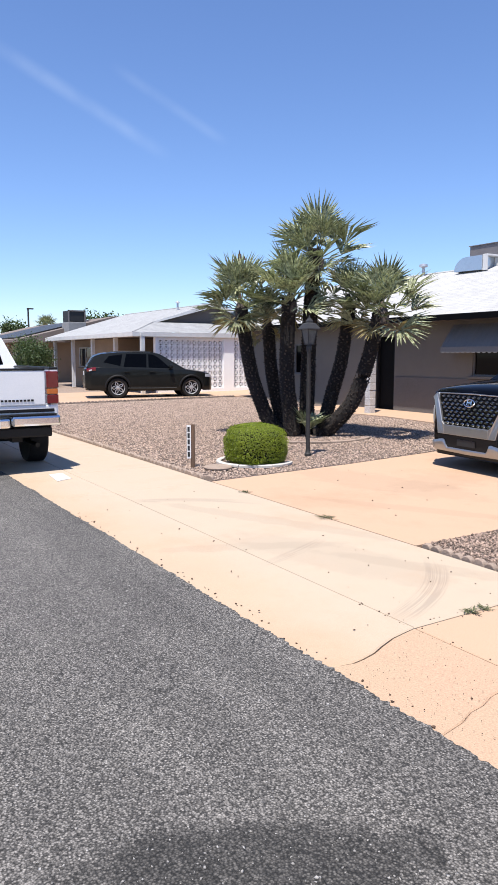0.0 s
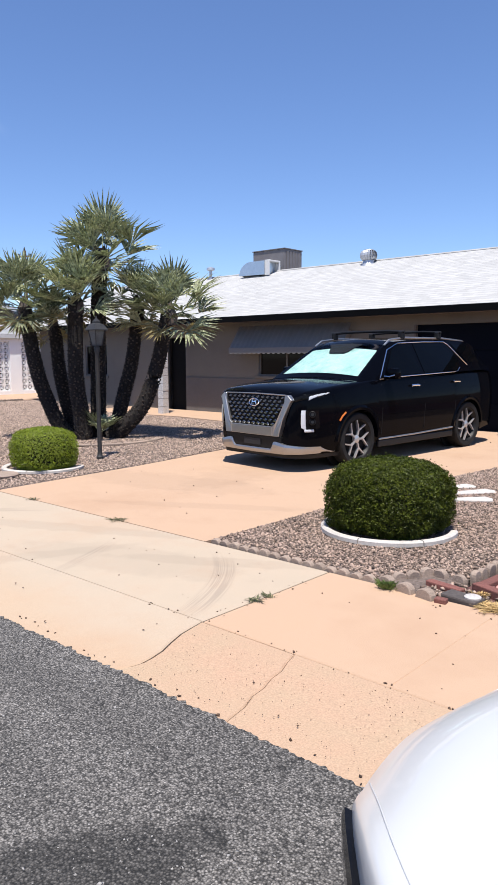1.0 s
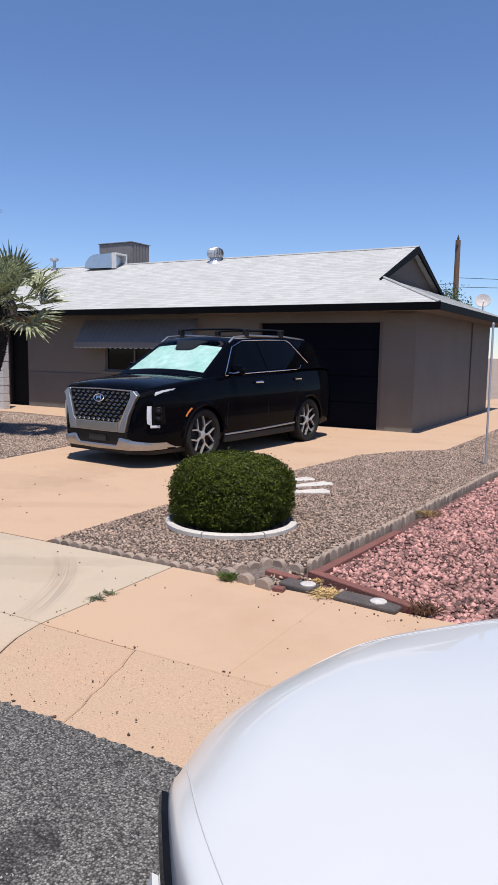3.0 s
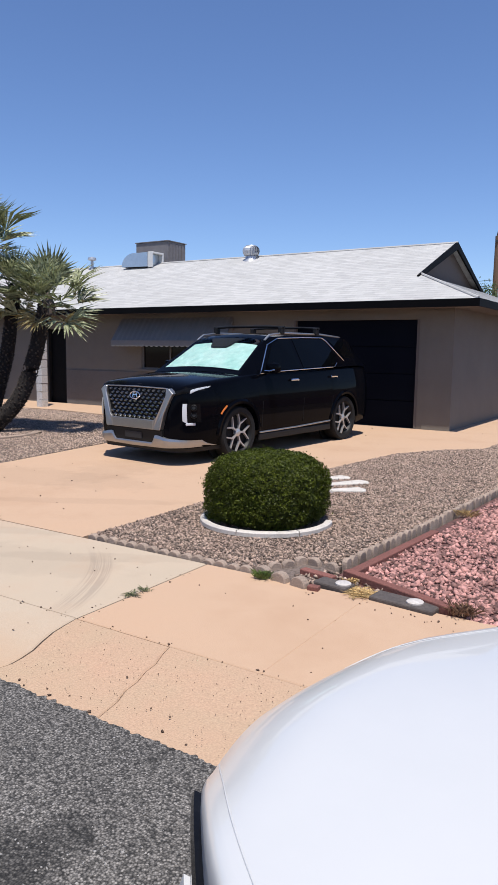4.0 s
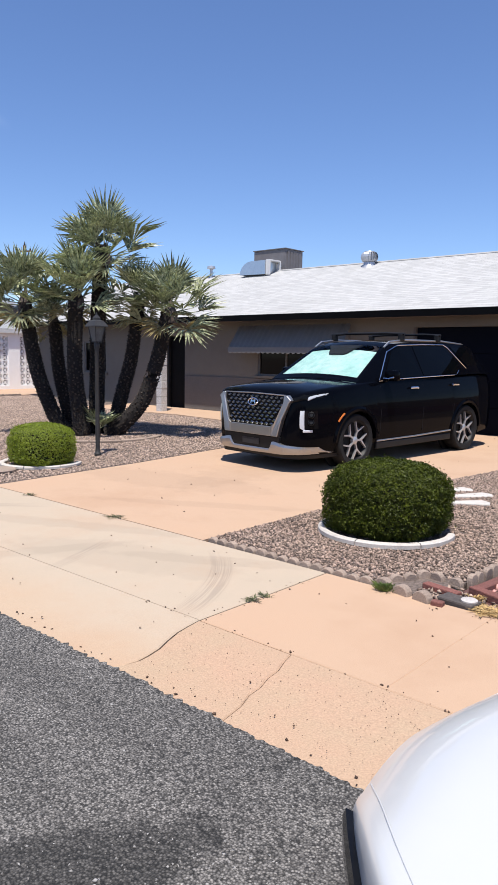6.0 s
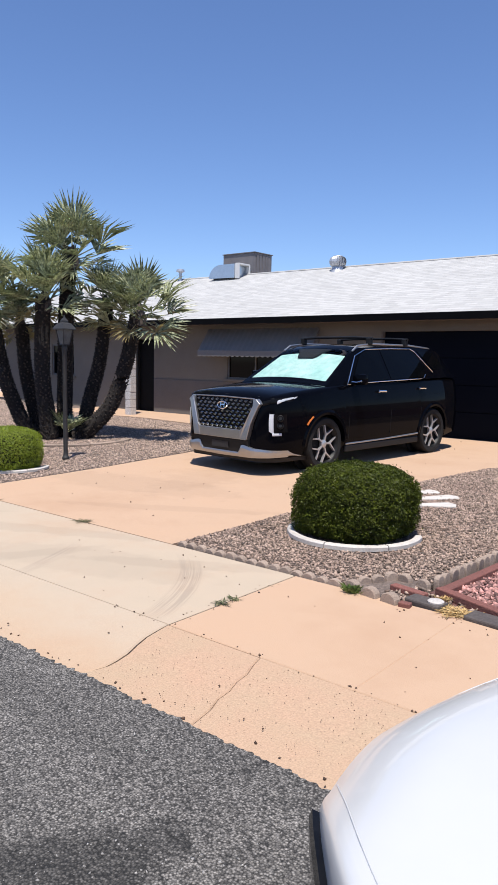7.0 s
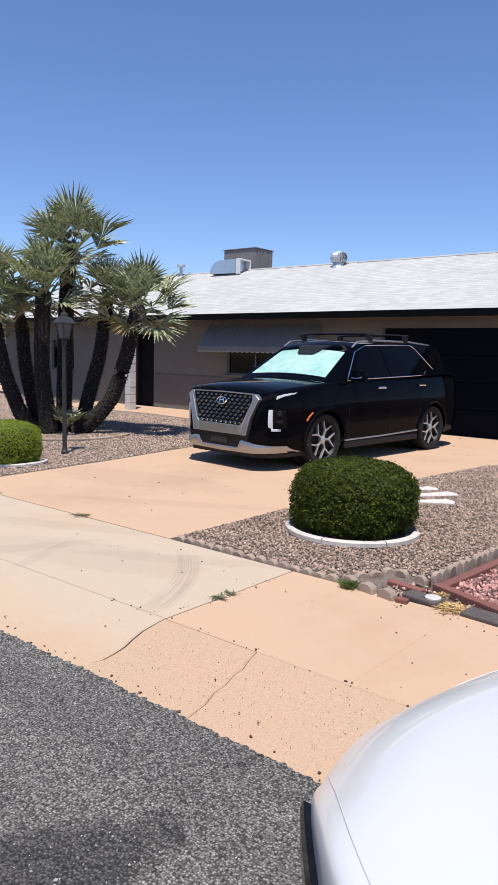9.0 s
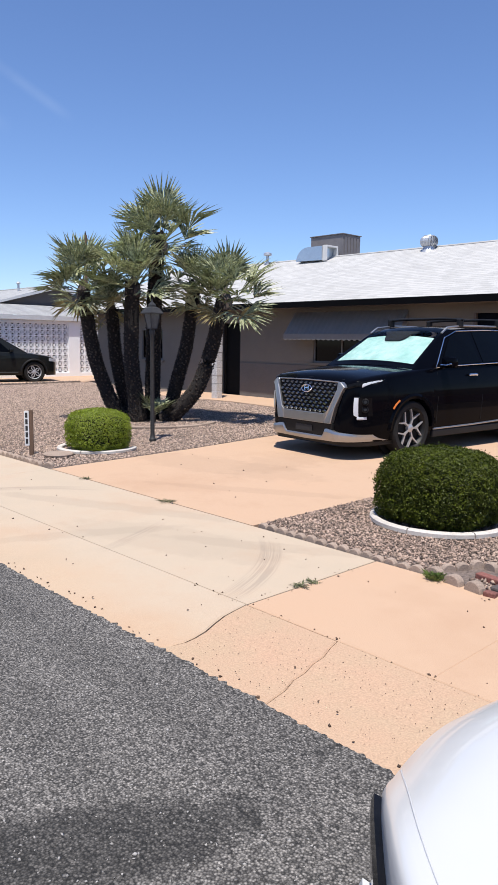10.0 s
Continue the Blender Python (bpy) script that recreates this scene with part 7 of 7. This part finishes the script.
v2 = thing("vent_pipe", pose(-30.5, 15.0, 3.7), "small vent on the neighbouring roof", "roof vent")
part("pipe", tube(bmesh.new(), [(0, 0, 0), (0, 0, 0.35)], 0.05, 10), ALU, v2)
part("cap", lathe(bmesh.new(), [(0.05, 0.34), (0.12, 0.37), (0.02, 0.45)], 12), ALU, v2)
# side gate between the two houses
gate = thing("side_gate", Matrix(), "narrow white iron gate beside the pierced block wall", "gate")
part("gate_frame", boxes((-24.6, -24.55, 15.3, 15.35, 0.1, 1.9), (-22.2, -22.15, 15.3, 15.35, 0.1, 1.9), (-24.55, -22.2, 15.3, 15.34, 1.85, 1.9)), WHITE_TRIM, gate)
for k in range(9):
    part("bar", boxes((-24.4 + 0.25 * k, -24.38 + 0.25 * k, 15.31, 15.33, 0.12, 1.85)), WHITE_TRIM, gate)

# house further along, tan with dark solar panels
fh_ = thing("tan_house", Matrix(), "tan single-storey house further along with solar panels", "house")
part("wall", boxes((-60, -42.5, 11.5, 21, -0.1, 2.4)), TAN_WALL, fh_)
bm = bmesh.new()
prism(bm, [(10.2, 2.35), (10.2, 2.5), (16, 3.95), (22, 2.5), (22, 2.35)], -61, -41, "x")
part("roof", bm, mat("brown_shingle", (0.20, 0.16, 0.14), (0.16, 0.13, 0.115), scale=2, rough=0.9, fine=0.15), fh_)
for k in range(6):
    bm = bmesh.new()
    prism(bm, [(10.5, 2.62), (10.5, 2.66), (15.0, 3.79), (15.0, 3.75)], -42.6 - 1.75 * k - 1.7, -42.6 - 1.75 * k, "x")
    part("solar_panel", bm, SOLAR, fh_)
for x in (-42.3, -45.5, -49.0):
    part("porch_post", boxes((x - 0.1, x + 0.1, 10.6, 10.8, 0.0, 2.36)), TAN_WALL, fh_)
window(fh_, (-47.5, -45.5, 0.9, 2.0), 11.42, WHITE_TRIM, 1)
c2 = thing("evaporative_cooler", Matrix(), "weathered rooftop cooler with dark open sides", "rooftop cooler")
part("cabinet", boxes((-41.3, -40.2, 12.85, 13.8, 3.5, 4.15), bevel=0.02), DARK, c2)
part("stand", boxes((-41.35, -40.15, 12.8, 13.85, 2.6, 3.49), bevel=0.02), mat("cooler_stand_grey", (0.30, 0.30, 0.30), (0.24, 0.24, 0.24), rough=0.7, fine=0.1), c2)
part("corner_rail", boxes((-40.2, -40.15, 12.81, 12.88, 3.5, 4.15), (-40.2, -40.15, 13.77, 13.84, 3.5, 4.15), (-40.2, -40.15, 12.81, 13.84, 4.1, 4.17)), COOLER, c2)


# ---------- poles, far trees ----------
def utility_pole(x, y, h, r, label, arm=0.0, turn=0):
    t = thing("utility_pole", pose(x, y, 0, 0, 0, turn), label, "utility pole")
    part("shaft", tube(bmesh.new(), [(0, 0, -0.2), (0, 0, h * 0.5), (0, 0, h)], [r, r * 0.9, r * 0.8], 10), WOOD_POLE, t)
    part("top_bracket", boxes((-0.05, 0.05, -0.2, 0.2, h - 0.35, h - 0.25)), LAMP_IRON, t)
    part("insulator", lathe(bmesh.new(), [(0.05, h), (0.07, h + 0.1), (0.04, h + 0.2), (0.01, h + 0.3)], 10), LAMP_IRON, t)
    if arm:
        part("crossarm", boxes((-arm / 2, arm / 2, -0.06, 0.06, h - 0.5, h - 0.38)), WOOD_POLE, t)
        for s in (-1, 1):
            part("insulator", lathe(bmesh.new(), [(0.05, h - 0.38), (0.06, h - 0.28), (0.02, h - 0.2)], 8, Matrix.Translation((s * arm * 0.42, 0, 0))), LAMP_IRON, t)
    return t


utility_pole(-9.62, 40.0, 7.9, 0.17, "brown wooden utility pole behind the house")
utility_pole(-49.7, 30.0, 9.7, 0.16, "distant wooden utility pole with a short crossarm", 1.1, 30)
wires = thing("overhead_wire", Matrix(), "thin sagging overhead wires behind the house", "wire")
for x1, y1, z1, z0 in ((-60, 55, 7.5, 5.6), (40, 30, 4.2, 5.9), (40, 34, 5.2, 5.4)):
    pts = [(-9.62 + (x1 + 9.62) * t, 40 + (y1 - 40) * t, z0 + (z1 - z0) * t - 3.2 * t * (1 - t)) for t in np.linspace(0, 1, 14)]
    part("cable", tube(bmesh.new(), pts, 0.014, 5), BLACK_PLASTIC, wires)
dish = thing("satellite_dish", pose(-4.72, 23.6, 2.80), "grey satellite dish on a mast behind the roof", "satellite dish")
part("mast", tube(bmesh.new(), [(0, 0, -2.8), (0, 0, 0.45)], 0.022, 8), ALU, dish)
part("reflector", lathe(bmesh.new(), [(0.02, 0.0), (0.13, 0.02), (0.235, 0.065), (0.24, 0.07), (0.235, 0.08), (0.13, 0.035), (0.02, 0.015)], 24, Matrix.Translation((0, -0.05, 0.55)) @ pose(0, 0, 0, 60, 20, 0)), CAP, dish, smooth=0.6)
part("feed_arm", tube(bmesh.new(), [(0, -0.05, 0.3), (0.1, -0.45, 0.55)], 0.015, 6), ALU, dish)


def tree(name, x, y, h, r, n, label, seed, trunk_h=None, leaf=0.16):
    """Tapered trunk, limbs, and clumps of leaves with gaps."""
    rs = np.random.RandomState(seed)
    t = thing(name, pose(x, y, 0), label, "tree")
    th = trunk_h or h * 0.45
    part("trunk", tube(bmesh.new(), [(0, 0, -0.2), (0.05 * r, 0, th * 0.5), (0, 0.05 * r, th * 1.25)], [0.09 * r + 0.05, 0.07 * r + 0.04, 0.04], 8), TRUNK, t)
    v, f = [], []
    for c in range(14):
        d = rs.normal(size=3)
        d /= np.linalg.norm(d)
        cen = np.array((d[0] * r * 0.62, d[1] * r * 0.62, h - r * 0.75 + d[2] * r * 0.5))
        if c < 6:
            part("limb", tube(bmesh.new(), [(0, 0, th * 0.8), tuple(cen * np.array((0.5, 0.5, 0.85))), tuple(cen)], [0.05, 0.035, 0.015], 6), TRUNK, t)
        rr = r * rs.uniform(0.32, 0.5)
        for k in range(n // 14):
            p = cen + rs.normal(size=3) * rr * 0.5
            a = rs.normal(size=3)
            a /= np.linalg.norm(a)
            b = np.cross(a, rs.normal(size=3))
            b /= np.linalg.norm(b)
            i = len(v)
            v += [p - a * leaf, p + b * leaf * 0.5, p + a * leaf, p - b * leaf * 0.5]
            f.append((i, i + 1, i + 2, i + 3))
    ob = new("crown", mesh_from("crown", v, f, TREE_LEAF))
    ob.parent = t
    tagged(ob, kind="stuff")
    return t


tree("garden_shrub", -36.5, 9.6, 2.3, 1.4, 9000, "rounded green shrub in front of the tan house", 3, 0.6, 0.06)
tree("garden_tree", -70, 24.6, 5.6, 2.2, 2200, "distant dark green tree behind the roofs", 4)
tree("garden_tree", -71, 27.0, 5.6, 2.0, 2200, "distant dark green tree behind the roofs", 5)
tree("garden_tree", -78, 19.0, 5.3, 1.8, 1500, "distant small tree behind the roofs", 6)
tree("garden_tree", -8.6, 34, 4.75, 1.3, 3200, "sparse small tree behind the house", 7, None, 0.055)
tree("garden_tree", -64, 9.5, 4.4, 2.2, 2000, "distant green tree beside the street", 8)
fp = thing("distant_palm", pose(-75, 21.6, 0), "distant fan palm behind the roofs", "palm tree")
part("trunk", tube(bmesh.new(), [(0, 0, -0.2), (0.1, 0, 2.5), (0, 0, 4.6)], [0.3, 0.24, 0.2], 8), TRUNK, fp)
for k in range(26):
    el = radians(80 - 100 * (k + 0.5) / 26)
    az = k * 2.4
    d = Vector((math.cos(az) * math.cos(el), math.sin(az) * math.cos(el), math.sin(el)))
    y_ = Vector((0, 0, 1)).cross(d).normalized()
    m = Matrix((d * 1.4, y_ * 1.4, d.cross(y_) * 1.4)).transposed().to_4x4()
    m.translation = (0, 0, 4.6)
    shared("leaf", GREEN_LEAVES[k % 4], m, fp)
tp = thing("street_light_pole", pose(-70, 18.4, 0), "thin distant street light pole", "pole")
part("shaft", tube(bmesh.new(), [(0, 0, -0.2), (0, 0, 6.1)], [0.12, 0.08], 8), LAMP_IRON, tp)
part("head", boxes((-0.1, 0.1, -0.1, 0.5, 6.0, 6.12)), LAMP_IRON, tp)
# plain houses behind the camera close the street
for x in (-24, -4, 16):
    h2 = thing("opposite_house", Matrix(), "plain tan house across the street", "house")
    part("wall", boxes((x, x + 15, -26, -17, -0.1, 2.5)), TAN_WALL, h2)
    bm = bmesh.new()
    prism(bm, [(-26.6, 2.45), (-21.5, 4.2), (-16.4, 2.45)], x - 0.6, x + 15.6, "x")
    part("roof", bm, ROOF_OLD, h2)

# side yard: a thin pole, a block wall and dark shrubs beyond the house
pole3 = thing("thin_pole", pose(-1.86, 10.55, gz(10.5)), "thin grey metal pole beside the edging", "pole")
part("shaft", tube(bmesh.new(), [(0, 0, -0.05), (0, 0, 2.0)], 0.016, 8), ALU, pole3)
part("cap", lathe(bmesh.new(), [(0.02, 2.0), (0.02, 2.02), (0.008, 2.03)], 8), ALU, pole3)
part_wall = thing("yard_wall", Matrix(), "tan block wall closing the side yard", "wall")
for r in range(8):
    part("course", boxes((-3.6 + 0.002 * (r % 2), 14, 25.0, 25.18, 0.0 + 0.2 * r, 0.192 + 0.2 * r), bevel=0.006), TAN_WALL, part_wall)
tree("yard_shrub", -2.9, 23.6, 1.9, 0.9, 2400, "dark leafy shrub against the side yard wall", 12, 0.5, 0.07)
